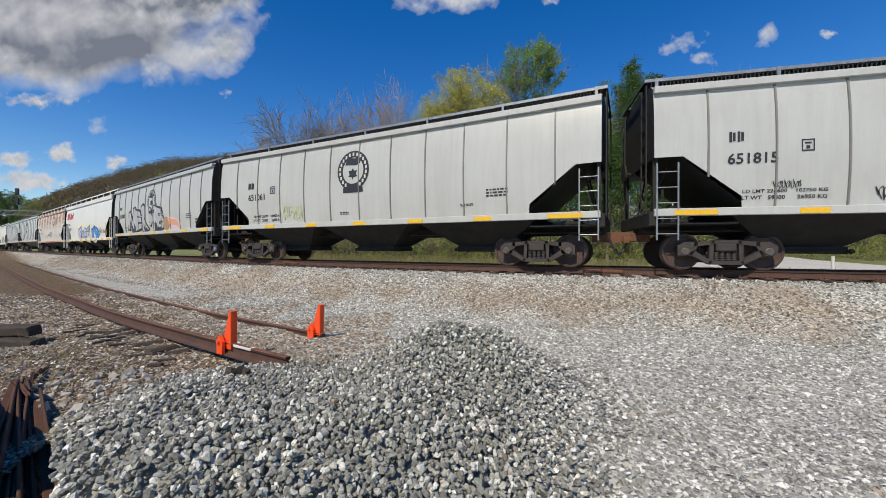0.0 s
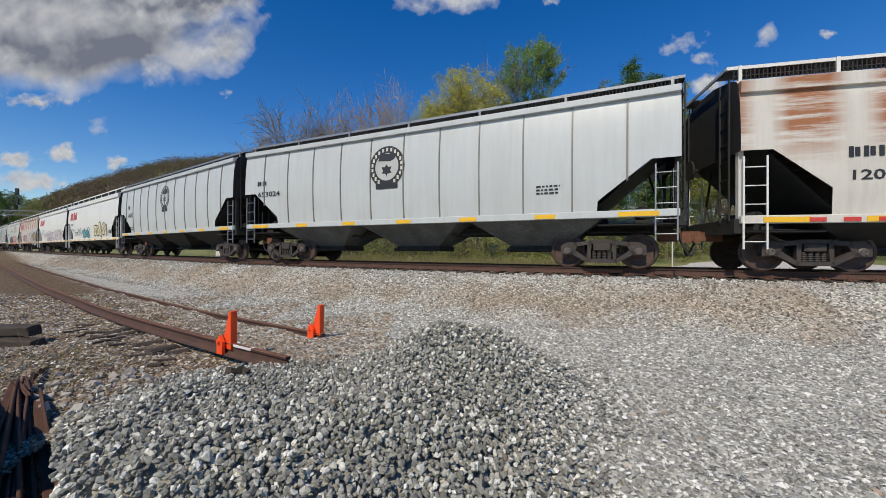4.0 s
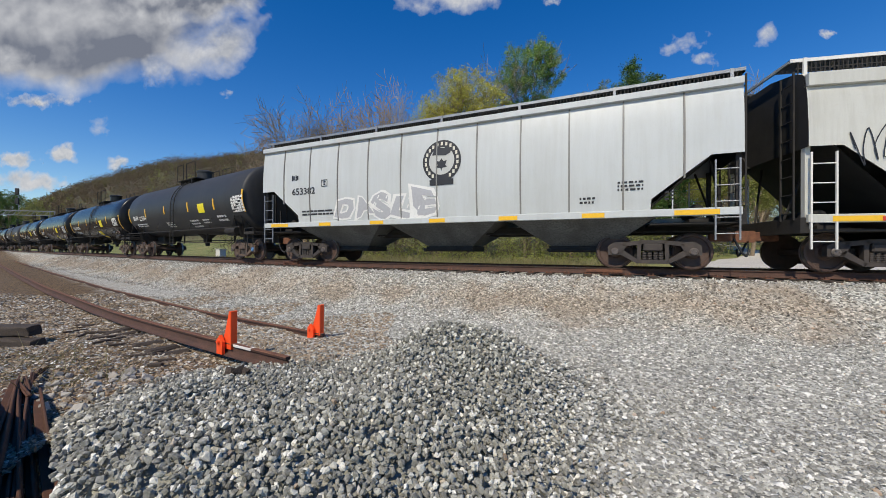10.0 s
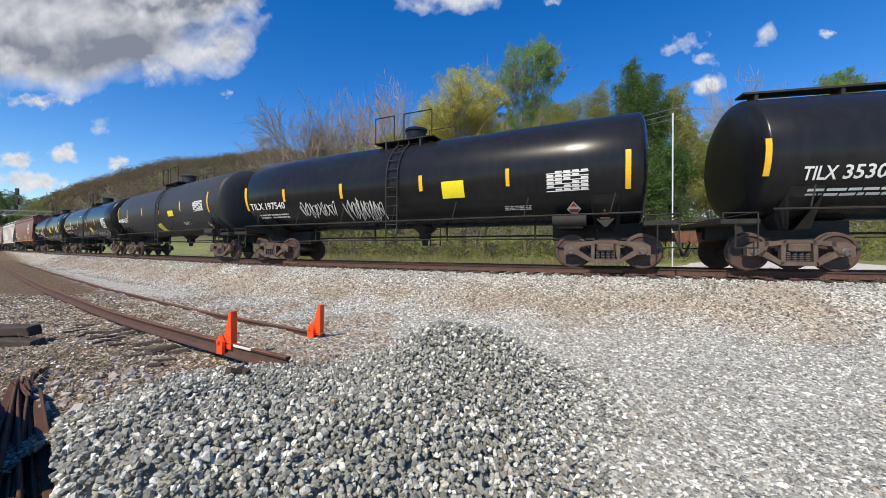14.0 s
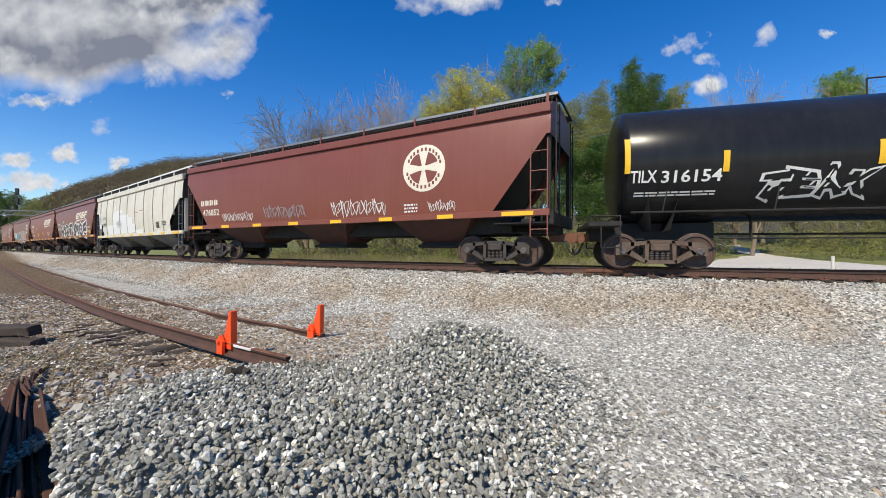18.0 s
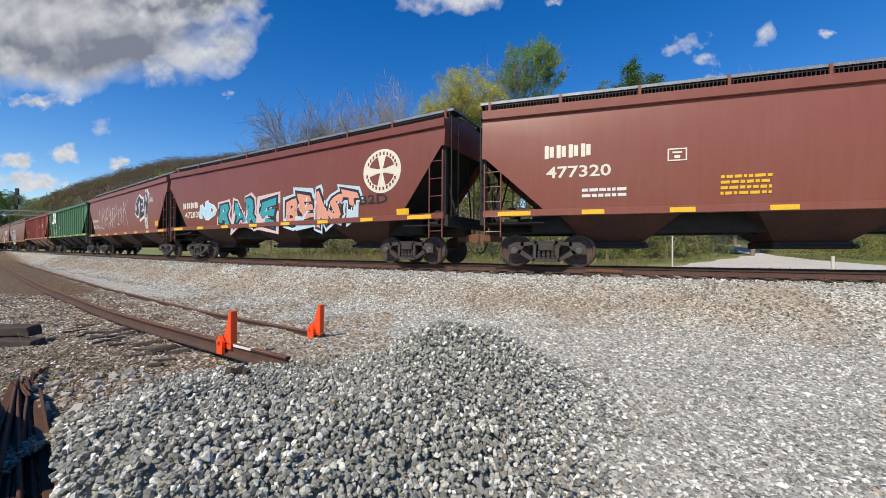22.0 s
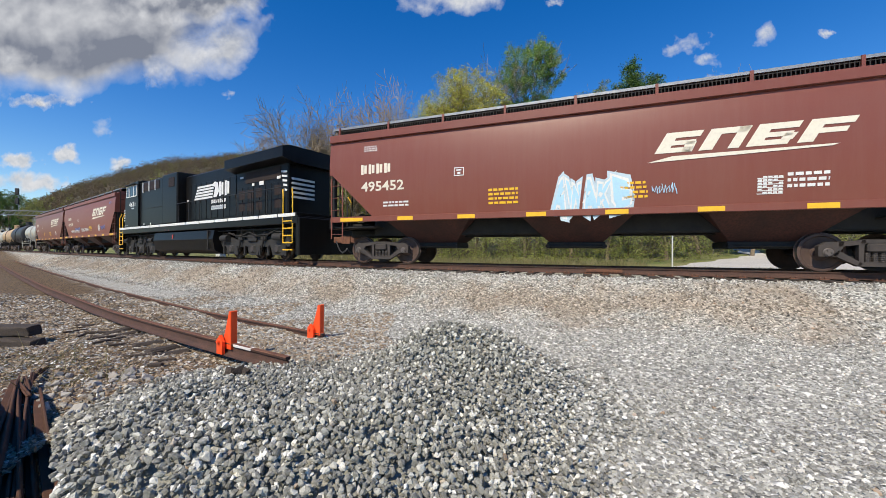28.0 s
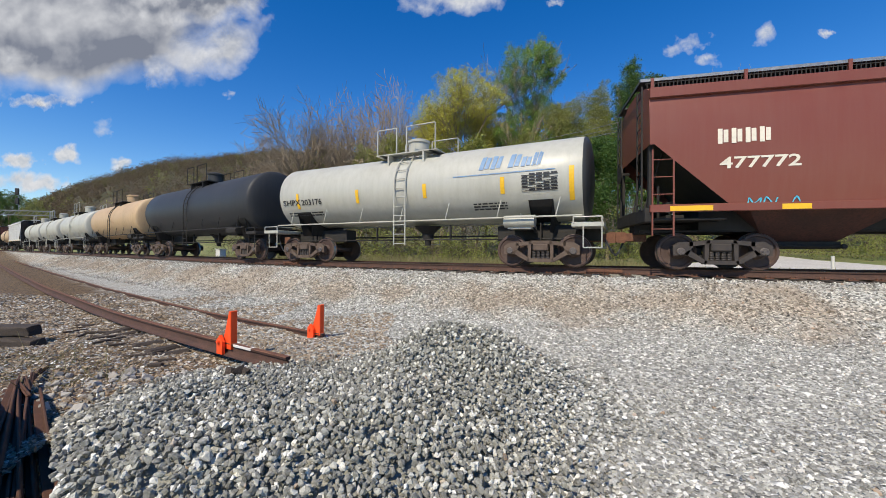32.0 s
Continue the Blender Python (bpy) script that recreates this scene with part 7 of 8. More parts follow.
# ---- trees and hillside ----
F = 784 / math.tan(radians(100.9 / 2))


def spot(px, depth):
    """Ground point that lies depth metres ahead of the camera, px across the view."""
    p = CAM @ Vector(((px - 784) / F * depth, 0, -depth))
    return p.x, p.y, float(ground_z(p.x, p.y))


def height_for(py, depth, z0):
    return EYE[2] + (441 - py) / F * depth - z0


class Twigs:
    """Branch tubes and leaf places of one tree, as numpy lists."""

    def __init__(self, seed):
        self.r = random.Random(seed)
        self.v, self.f, self.tips = [], [], []
        self.finest = -1

    def tube(self, a, b, r0, r1, n):
        d = (b - a).normalized()
        u = d.orthogonal().normalized()
        w = d.cross(u)
        k = len(self.v)
        for p, r in ((a, r0), (b, r1)):
            for i in range(n):
                q = 2 * math.pi * i / n
                self.v.append(tuple(p + (u * math.cos(q) + w * math.sin(q)) * r))
        for i in range(n):
            self.f.append((k + i, k + (i + 1) % n, k + n + (i + 1) % n, k + n + i))

    def grow(self, p, d, length, r, level, spread, up):
        rnd = self.r
        segs = 3 if level > 1 else 2 if level else 1
        for s in range(segs):
            d = (d + Vector((rnd.uniform(-1, 1), rnd.uniform(-1, 1), rnd.uniform(-0.5, 1) * up)) * 0.16).normalized()
            q = p + d * (length / segs)
            r1 = max(0.014, r * (0.88 if level > 0 else 0.5))
            if level > self.finest:
                self.tube(p, q, r, r1, 6 if level > 3 else 3)
            if level <= 2:
                self.tips.append((q, level))
            p, r = q, r1
            if level > 0 and (s > 0 or level < 4):
                for _ in range(2 if level > 2 else rnd.choice((1, 1, 2))):
                    ax = Vector((rnd.uniform(-1, 1), rnd.uniform(-1, 1), rnd.uniform(-0.25, 0.6) * up + 0.1)).normalized()
                    dd = (d * (1 - spread) + ax * spread).normalized()
                    self.grow(p, dd, length * rnd.uniform(0.55, 0.80), r * rnd.uniform(0.50, 0.70), level - 1, spread, up)


def limb(tw, p, d, length, r, level):
    """A bare limb: gently bending, forking at a narrow angle, its twigs turned to the light."""
    rnd = tw.r
    segs = 7 if level > 1 else 5 if level else 3
    for s in range(segs):
        d = (d + Vector((rnd.uniform(-1, 1), rnd.uniform(-1, 1), rnd.uniform(-0.7, 0.9))) * 0.12).normalized()
        q = p + d * (length / segs)
        r1 = max(0.015, r * 0.88)
        tw.tube(p, q, r, r1, 6 if level > 2 else 3)
        if level <= 1:
            tw.tips.append((q, level))
        p, r = q, r1
        if level > 0 and s > 0:
            for _ in range(2 if level > 2 else rnd.choice((1, 2))):
                side = d.cross(Vector((rnd.uniform(-1, 1), rnd.uniform(-1, 1), rnd.uniform(-1, 1)))).normalized()
                a = rnd.uniform(0.50, 1.05)
                limb(tw, p, (d * math.cos(a) + side * math.sin(a)).normalized(), length * rnd.uniform(0.42, 0.64), r * rnd.uniform(0.45, 0.62), level - 1)


def leaf_cloud(points, per, size, spread, seed, squash=0.8):
    """Small single leaves, three-cornered, in a ragged ball round each of the given points."""
    g = np.random.default_rng(seed)
    pts = np.repeat(np.asarray(points, float), per, axis=0)
    n = len(pts)
    q = g.normal(0, 1, (n, 3))
    q /= np.linalg.norm(q, axis=1, keepdims=True)
    pts = pts + q * g.random((n, 1)) ** 0.55 * np.array([spread, spread, spread * squash]) * np.repeat(g.uniform(0.6, 1.3, (n // per, 1)), per, axis=0)
    a = g.normal(0, 1, (n, 3))
    a /= np.linalg.norm(a, axis=1, keepdims=True)
    b = np.cross(a, g.normal(0, 1, (n, 3)))
    b /= np.linalg.norm(b, axis=1, keepdims=True) + 1e-9
    s = size * g.uniform(0.6, 1.3, (n, 1))
    v = np.stack([pts - a * s, pts + b * s * 0.85, pts + a * s], 1).reshape(-1, 3)
    return v, np.arange(n * 3).reshape(-1, 3)


def clump_places(pts, gap, most, seed):
    """Twig ends spaced at least gap apart, so that a crown breaks up into separate sprays."""
    g = np.random.default_rng(seed)
    chosen = np.zeros((0, 3))
    for p in pts[g.permutation(len(pts))]:
        if len(chosen) >= most:
            break
        if not len(chosen) or np.min(np.sum((chosen - p) ** 2, axis=1)) > gap * gap:
            chosen = np.vstack([chosen, p])
    return chosen


def tree_meshes(seed, levels, spread, up, leaf=None, per=3, size=0.16, puff=0.45, bark="bark", trunk_share=0.3):
    """A tree of height about 10, to be scaled by its pose."""
    tw = Twigs(seed)
    tw.finest = 0 if leaf else -1
    p, d = Vector((0, 0, -0.3)), Vector((0, 0, 1))
    tw.tube(p, Vector((0.05, 0, 10 * trunk_share)), 0.26, 0.22, 8)
    if not leaf:
        for k in range(5):
            a = 1.26 * k + tw.r.uniform(-0.4, 0.4)
            t = tw.r.uniform(0.5, 1.1) if k else 0.12
            limb(tw, Vector((0.05, 0, 10 * trunk_share - 0.25 * k)), Vector((math.cos(a) * t, math.sin(a) * t, 0.9)).normalized(), 6.2 - 0.35 * k, 0.25 - 0.02 * k, 3)
    else:
        tw.grow(Vector((0.05, 0, 10 * trunk_share)), d, 10 * (1 - trunk_share) * 0.55, 0.15, levels, spread, up)
        tw.grow(Vector((0.05, 0, 10 * trunk_share)), Vector((0.6, 0.3, 0.9)).normalized(), 3.3, 0.10, levels - 1, spread, up)
        tw.grow(Vector((0.03, 0, 8 * trunk_share)), Vector((-0.7, -0.2, 0.8)).normalized(), 3.0, 0.09, levels - 1, spread, up)
    vv = np.array(tw.v)
    k = 10 / vv[:, 2].max()
    mid = np.median(np.array([q[:2] for q, lv in tw.tips]), axis=0)
    r90 = np.percentile(np.hypot(*(np.array([q[:2] for q, lv in tw.tips]) - mid).T), 88)
    # bend the stem so that the crown stands over the foot, one unit wide
    fit = lambda a: np.column_stack([(a[:, :2] - mid * np.clip(a[:, 2:3] * k / 4, 0, 1)) / r90, a[:, 2] * k])
    wood = arrays_mesh("trunk", fit(vv), tw.f, M[bark])
    crown = None
    if leaf:
        pts = fit(np.array([tuple(q) for q, lv in tw.tips]))
        inside = (np.hypot(pts[:, 0], pts[:, 1]) / 1.05) ** 2 + ((pts[:, 2] - 6.1) / 4.1) ** 2 < 1
        crown = (pts[inside], per, size, puff, M[leaf], seed)
    return wood, crown


KINDS = {
    "bare_a": tree_meshes(11, 5, 0.50, 0.5, bark="bark", trunk_share=0.16),
    "bare_b": tree_meshes(23, 5, 0.54, 0.4, bark="bark", trunk_share=0.2),
    "bare_c": tree_meshes(37, 5, 0.46, 0.6, bark="bark_pale", trunk_share=0.26),
    "yellow": tree_meshes(41, 5, 0.52, 0.6, "leaf_yellow", 85, 0.085, 0.60, trunk_share=0.2),
    "green": tree_meshes(53, 5, 0.50, 0.7, "leaf_green", 95, 0.090, 0.62, trunk_share=0.24),
    "mid": tree_meshes(67, 5, 0.46, 0.7, "leaf_mid", 75, 0.085, 0.58, trunk_share=0.2),
    "dark": tree_meshes(71, 5, 0.42, 0.6, "leaf_dark", 90, 0.090, 0.60, trunk_share=0.15),
}
LABELS = {"bare_a": "bare gray-brown hardwood tree with fine twigs", "bare_b": "bare spreading gray hardwood tree", "bare_c": "slender bare tree with pale bark", "yellow": "tree with young yellow-green leaves",
          "green": "tall tree with fresh green leaves", "mid": "tree with sparse spring leaves", "dark": "dense tree with dark green leaves"}


def tree(kind, px, depth, top, width, turn=0.0):
    """A tree at that bearing and distance; width is its crown's breadth in the view."""
    x, y, z = spot(px, depth)
    hgt = height_for(top, depth, z)
    t = thing("tree", LABELS[kind], "tree", group="trees beyond the line")
    wood, crown = KINDS[kind]
    size = Matrix.Diagonal((width / F * depth / 2, width / F * depth / 2, hgt / 10, 1))
    w = wood.copy()
    w.transform(size)
    hang("trunk", w, t)
    if crown:
        pts, per, leaf, puff, mat, seed = crown
        places = clump_places(pts @ np.array(size.to_3x3()), puff * 0.62, 460, seed)
        hang("crown", arrays_mesh("crown", *leaf_cloud(places, per, leaf, puff, seed), mat), t)
    t.matrix_basis = pose(x, y, z, 0, 0, turn)
    return t


for args in (("bare_a", 535, 46, 158, 170, 20), ("bare_b", 590, 50, 142, 220, 70), ("bare_a", 640, 44, 136, 190, 140), ("bare_b", 700, 46, 122, 160, 200), ("bare_c", 694, 42, 128, 110, 30), ("bare_b", 545, 44, 160, 180, 250), ("bare_a", 665, 52, 138, 170, 310),
             ("bare_b", 480, 54, 205, 100, 300), ("bare_a", 560, 58, 180, 190, 100), ("bare_b", 735, 54, 165, 130, 10),
             ("yellow", 820, 40, 112, 165, 0), ("yellow", 768, 44, 165, 110, 130), ("yellow", 858, 44, 165, 90, 220),
             ("green", 934, 41, 72, 140, 60), ("mid", 900, 46, 185, 90, 40), ("mid", 985, 40, 178, 80, 200),
             ("mid", 1020, 40, 165, 80, 90), ("mid", 1062, 44, 140, 70, 50), ("dark", 1112, 36, 102, 55, 15), ("dark", 1158, 38, 130, 56, 200), ("mid", 1205, 42, 140, 70, 120),
             ("bare_c", 1262, 38, 112, 90, 80), ("bare_a", 1300, 44, 98, 140, 10), ("bare_b", 1350, 46, 105, 150, 170), ("mid", 1240, 36, 230, 90, 300), ("mid", 1330, 34, 215, 100, 30),
             ("bare_b", 1410, 46, 135, 130, 260), ("green", 1480, 38, 122, 100, 140), ("bare_a", 1548, 40, 130, 140, 30), ("mid", 1430, 40, 190, 90, 60), ("mid", 1530, 40, 175, 90, 60),
             ("mid", 705, 42, 235, 90, 190), ("mid", 640, 40, 258, 90, 20), ("mid", 560, 44, 270, 90, 80), ("dark", 1075, 33, 235, 90, 100), ("dark", 1180, 32, 255, 90, 10), ("dark", 1010, 36, 245, 90, 160),
             ("dark", 12, 120, 338, 44, 0), ("mid", 48, 140, 352, 50, 40), ("dark", 30, 150, 345, 46, 90), ("dark", -20, 120, 335, 60, 10), ("mid", 75, 170, 350, 46, 200), ("mid", 1620, 40, 180, 100, 0), ("green", 1690, 42, 150, 110, 90), ("mid", 840, 38, 235, 90, 70), ("mid", 930, 37, 225, 90, 20), ("mid", 770, 38, 250, 90, 120)):
    tree(*args)

ROAD_L = lambda y: 0.5 + (y - 28) * 0.45 if y < 44 else 7.7 - (y - 44) * 0.06
ROAD_R = lambda y: 9.2 + (45.4 - y) * 0.42 if y < 45.4 else 9.6 - (y - 45.4) * 0.07


def on_road(x, y):
    return 25.5 < y < 57 and ROAD_L(y) - 0.5 < x < ROAD_R(y) + 0.5


# undergrowth: brush and young growth at the wood's edge
g = np.random.default_rng(9)
pts = []
for _ in range(1500):
    px, dep = g.uniform(380, 1640), g.uniform(27, 40)
    x, y, z = spot(px, dep)
    if y > 21.5 and not on_road(x, y):
        pts.append((x, y, z + abs(g.normal(0, 1.9)) + 0.2))
tagged(new("undergrowth", arrays_mesh("undergrowth", *leaf_cloud(pts, 40, 0.085, 0.75, 3), M["leaf_mid"])), "green brush at the edge of the wood", "bushes", kind="stuff")
pts = []
for _ in range(2200):
    px, dep = g.uniform(380, 1640), g.uniform(28, 46)
    x, y, z = spot(px, dep)
    if y > 22 and not on_road(x, y):
        pts.append((x, y, z + abs(g.normal(0, 2.5)) + 0.3))
tagged(new("brushwood", arrays_mesh("brushwood", *leaf_cloud(pts, 40, 0.07, 0.9, 4), M["twigs"])), "bare brown brush and saplings", "bushes", kind="stuff")


def blades(n, x0, x1, y0, y1, h, mat, name, label, seed):
    g = np.random.default_rng(seed)
    x, y = g.uniform(x0, x1, n), g.uniform(y0, y1, n)
    off = lat_of(x, y) > 4.2
    x, y = x[off], y[off]
    n = len(x)
    z = ground_z(x, y)
    a = g.uniform(0, 6.283, n)
    hh = h * g.uniform(0.4, 1.2, n) * np.where(x > -0.5, 0.4, 1.0)
    w = 0.03 + 0.02 * g.random(n)
    lean = g.normal(0, 0.35, (n, 2)) * hh[:, None]
    p = np.stack([x, y, z - 0.02], -1)
    s = np.stack([np.cos(a) * w, np.sin(a) * w, np.zeros(n)], -1)
    tip = p + np.stack([lean[:, 0], lean[:, 1], hh], -1)
    v = np.stack([p - s, p + s, tip], 1).reshape(-1, 3)
    tagged(new(name, arrays_mesh(name, v, np.arange(3 * n).reshape(-1, 3), M[mat])), label, "grass", kind="stuff")


blades(60000, -40, 26, 16.0, 26.0, 0.35, "grass", "grass", "uneven green grass on the far bank", 1)
blades(26000, -40, 26, 17.5, 27.0, 0.75, "straw", "dry_grass", "tall dry straw-coloured grass", 2)

# far woods on the hill


def forest(n, mat, seed, size, d0, d1, h0, h1, leaf, left=-200, right=720):
    g = np.random.default_rng(seed)
    pts, hs = [], []
    while len(pts) < n:
        px, dep = g.uniform(left, right), d0 + (d1 - d0) * g.random() ** 0.8
        p = CAM @ Vector(((px - 784) / F * dep, 0, -dep))
        if abs(float(lat_of(p.x, p.y))) < 20:
            continue
        pts.append((p.x, p.y, float(ground_z(p.x, p.y))))
        hs.append(g.uniform(h0, h1))
    v, sizes = [], []
    for (x, y, z), hh in zip(pts, hs):
        q = g.normal(0, 1, (size, 3))
        q /= np.linalg.norm(q, axis=1, keepdims=True)
        q *= g.random((size, 1)) ** 0.4
        v.append(q * np.array([hh * 0.30, hh * 0.30, hh * 0.45]) + np.array([x, y, z + hh * 0.52]))
        sizes.append(np.full((size, 1), leaf * math.hypot(x, y)))
    return arrays_mesh("woods", *leaf_cloud(np.concatenate(v), 1, np.concatenate(sizes), 0.1, seed), M[mat])


tagged(new("hill_woods", forest(5500, "hill_twigs", 5, 62, 110, 620, 5, 14, 0.0015)), "bare brown woods covering the hillside", "woods", kind="stuff")
tagged(new("hill_budding", forest(1600, "hill_buds", 8, 58, 110, 620, 5, 14, 0.0014)), "budding olive trees among the bare woods", "woods", kind="stuff")
tagged(new("hill_evergreens", forest(260, "leaf_mid", 6, 60, 120, 620, 7, 12, 0.0018)), "scattered green trees among the bare woods", "woods", kind="stuff")
tagged(new("near_woods", forest(420, "hill_twigs", 9, 300, 50, 85, 9, 17, 0.0012, 380, 1800)), "bare brown woods close behind the line", "woods", kind="stuff")
tagged(new("near_thicket", forest(160, "leaf_mid", 10, 420, 48, 75, 5, 11, 0.0012, 380, 1800)), "green thicket among the bare woods", "woods", kind="stuff")
tagged(new("far_woods", forest(1500, "hill_twigs", 7, 40, 620, 1500, 14, 20, 0.0020)), "distant brown woods on the far ridge", "woods", kind="stuff")

# ---- clouds, far off ----
def cloud_mat(name, seed, scale, soft, dark, cover, aspect, core):
    """Cloud vapour: ragged edge; its sunward brightness and the gray beneath are put into the glow colour."""
    m, nt, b = nodes_of(name)
    nt.nodes.remove(b)
    co = nt.nodes.new("ShaderNodeTexCoord").outputs["Object"]

    def fbm(dx, dy, sc, detail=7):
        mp = nt.nodes.new("ShaderNodeMapping")
        mp.inputs["Location"].default_value = (seed * 3.7 + dx, seed * 1.3 + dy, seed * 0.71)
        mp.inputs["Scale"].default_value = (aspect, 1.0, 1.0)
        link(nt, co, mp.inputs["Vector"])
        n = nt.nodes.new("ShaderNodeTexNoise")
        n.inputs["Scale"].default_value, n.inputs["Detail"].default_value, n.inputs["Roughness"].default_value = sc, detail, 0.50
        n.inputs["Distortion"].default_value = 0.1
        link(nt, mp.outputs[0], n.inputs["Vector"])
        return n.outputs[0]

    n1, n2 = fbm(0, 0, scale), fbm(0.04, 0.15, scale, 4)
    ln = nt.nodes.new("ShaderNodeVectorMath")
    ln.operation = "LENGTH"
    link(nt, co, ln.inputs[0])
    edge = nt.nodes.new("ShaderNodeMapRange")
    edge.inputs["From Min"].default_value, edge.inputs["From Max"].default_value = 0.2, 1.0
    edge.inputs["To Min"].default_value, edge.inputs["To Max"].default_value = cover, -0.35
    link(nt, ln.outputs["Value"], edge.inputs["Value"])
    dens = math_node(nt, "ADD", n1, edge.outputs[0])
    alpha = ramp(nt, dens, 0.50, 0.50 + soft)
    relief = math_node(nt, "MULTIPLY", math_node(nt, "SUBTRACT", n1, n2), 4.0)
    thick = math_node(nt, "MULTIPLY", math_node(nt, "SUBTRACT", dens, 0.60), -core)
    folds = math_node(nt, "MULTIPLY", math_node(nt, "SUBTRACT", fbm(0.6, 0.2, scale * 0.7, 3), 0.5), 1.6)
    thick = math_node(nt, "MAXIMUM", thick, -0.50)
    lit = math_node(nt, "ADD", math_node(nt, "ADD", math_node(nt, "ADD", relief, thick), folds), 0.80)
    col = ramp(nt, lit, -0.0, 1.05, dark, (0.96, 0.97, 1.0, 1))
    em = nt.nodes.new("ShaderNodeEmission")
    link(nt, col, em.inputs[0])
    em.inputs[1].default_value = 0.74
    tr = nt.nodes.new("ShaderNodeBsdfTransparent")
    ms = nt.nodes.new("ShaderNodeMixShader")
    link(nt, alpha, ms.inputs[0])
    link(nt, tr.outputs[0], ms.inputs[1])
    link(nt, em.outputs[0], ms.inputs[2])
    link(nt, ms.outputs[0], nt.nodes["Material Output"].inputs[0])
    return m


CLOUD_D = 2400.0
clouds = []
GREY = (0.275, 0.305, 0.385, 1)
SILVER = (0.52, 0.56, 0.65, 1)
PALE = (0.72, 0.77, 0.84, 1)
card = Geo().add([(-1, -1, 0), (1, -1, 0), (1, 1, 0), (-1, 1, 0)], [(0, 1, 2, 3)])


def cloud(px, py, w, h, seed, dark=PALE, scale=1.6, soft=0.16, cover=0.35, drift=8.0, roll=0, core=1.5):
    """A far cloud sheet of that width and height in the view; it drifts slowly with the wind."""
    ob = new("cloud", card.mesh("cloud", cloud_mat("cloud_%d" % seed, seed, scale, soft, dark, cover, w / h, core)))
    tagged(ob, "white fair-weather cloud with gray underside" if dark != PALE else "small white fair-weather cloud", "cloud", "clouds", "structure")
    d = CLOUD_D + 40 * seed
    u = d / F
    size = Matrix.Diagonal((w / 2 * u, h / 2 * u, w / 2 * u, 1))
    rows = []
    for t, k in ((0.0, 0.0), (32.0, 1.0)):
        m = CAM @ Matrix.Translation(((px + k * drift - 784) * u, (441 - py - k * drift * 0.35) * u, -d)) @ pose(0, 0, 0, 0, 0, roll)
        rows.append((t, m))
    ob.matrix_basis = rows[0][1] @ size
    ob.scale = (w / 2 * u, h / 2 * u, w / 2 * u)
    clouds.append((ob, rows))


cloud(95, 60, 960, 345, 31, GREY, 1.1, 0.26, 0.54, 6, 0, 1.9)
cloud(310, -8, 600, 170, 29, GREY, 1.1, 0.26, 0.46, 6, 0, 2.3)
cloud(385, 82, 330, 150, 15, SILVER, 1.3, 0.40, 0.36, 6, 16)
cloud(300, 118, 220, 100, 17, SILVER, 1.3, 0.45, 0.30, 6, 10)
cloud(0, 98, 220, 110, 18, SILVER, 1.2, 0.60, 0.20, 6)
cloud(70, 178, 260, 50, 19, SILVER, 1.4, 0.40, 0.24, 6)
cloud(790, -12, 300, 120, 3, PALE, 1.3, 0.3, 0.28, 10)
cloud(1205, 78, 180, 70, 4, PALE, 1.4, 0.40, 0.16, 8, 18)
cloud(1240, 105, 120, 60, 16, PALE, 1.4, 0.40, 0.16, 8)
cloud(1360, 60, 90, 74, 5, PALE, 1.3, 0.40, 0.2, -4, 35)
cloud(1462, 60, 62, 34, 6, PALE, 1.3, 0.35, 0.24, -3)
cloud(110, 272, 96, 60, 7, PALE, 1.3, 0.3, 0.3, 8)
cloud(172, 226, 80, 80, 8, PALE, 1.5, 0.5, 0.10, 10)
cloud(202, 288, 74, 48, 9, PALE, 1.3, 0.3, 0.28, 8)
cloud(25, 285, 140, 50, 10, PALE, 1.3, 0.3, 0.3, 6)
cloud(50, 322, 240, 70, 11, PALE, 1.3, 0.3, 0.32, 6)
cloud(1250, 150, 110, 90, 12, PALE, 1.3, 0.3, 0.3, 8)
cloud(398, 166, 40, 28, 13, PALE, 1.3, 0.5, 0.18, 6)
cloud(975, 2, 70, 30, 14, PALE, 1.3, 0.5, 0.18, 8)

# ---- yard lead: two rusty rails that end on the gravel ----
LEAD_Z = YARD + 0.235
lead = thing("yard_track", "rusty yard track half sunk in gravel, ending at wheel stops", "railway track", kind="structure")


def lead_at(x, off=0.0):
    """Place and heading on the yard track's near rail: a lead that bends towards the main line."""
    d = max(0.0, -3.84 - x)
    slope = 0.135 * (1 - math.exp(-d / 7.0))
    y = 2.90 + 0.135 * (d - 7.0 * (1 - math.exp(-d / 7.0)))
    a = -math.atan(slope)
    return x - off * math.sin(a), y + off * math.cos(a), a


def lead_rail(off, start, end, name="rail"):
    pts = []
    for x in list(np.linspace(start, -20, 20)) + list(np.linspace(-22, end, 14)):
        px, py, a = lead_at(x, off)
        pts.append((px, py, LEAD_Z + 0.008 * math.sin(x * 0.8) - (0.15 if off else 0.0), a))
    body, head = rail_geo(pts)
    r = part(name, body, M["rail_rust"], lead, "rust-brown rail", 40)
    part("rail_head", head, M["rust"], r, "rusty unused running surface")


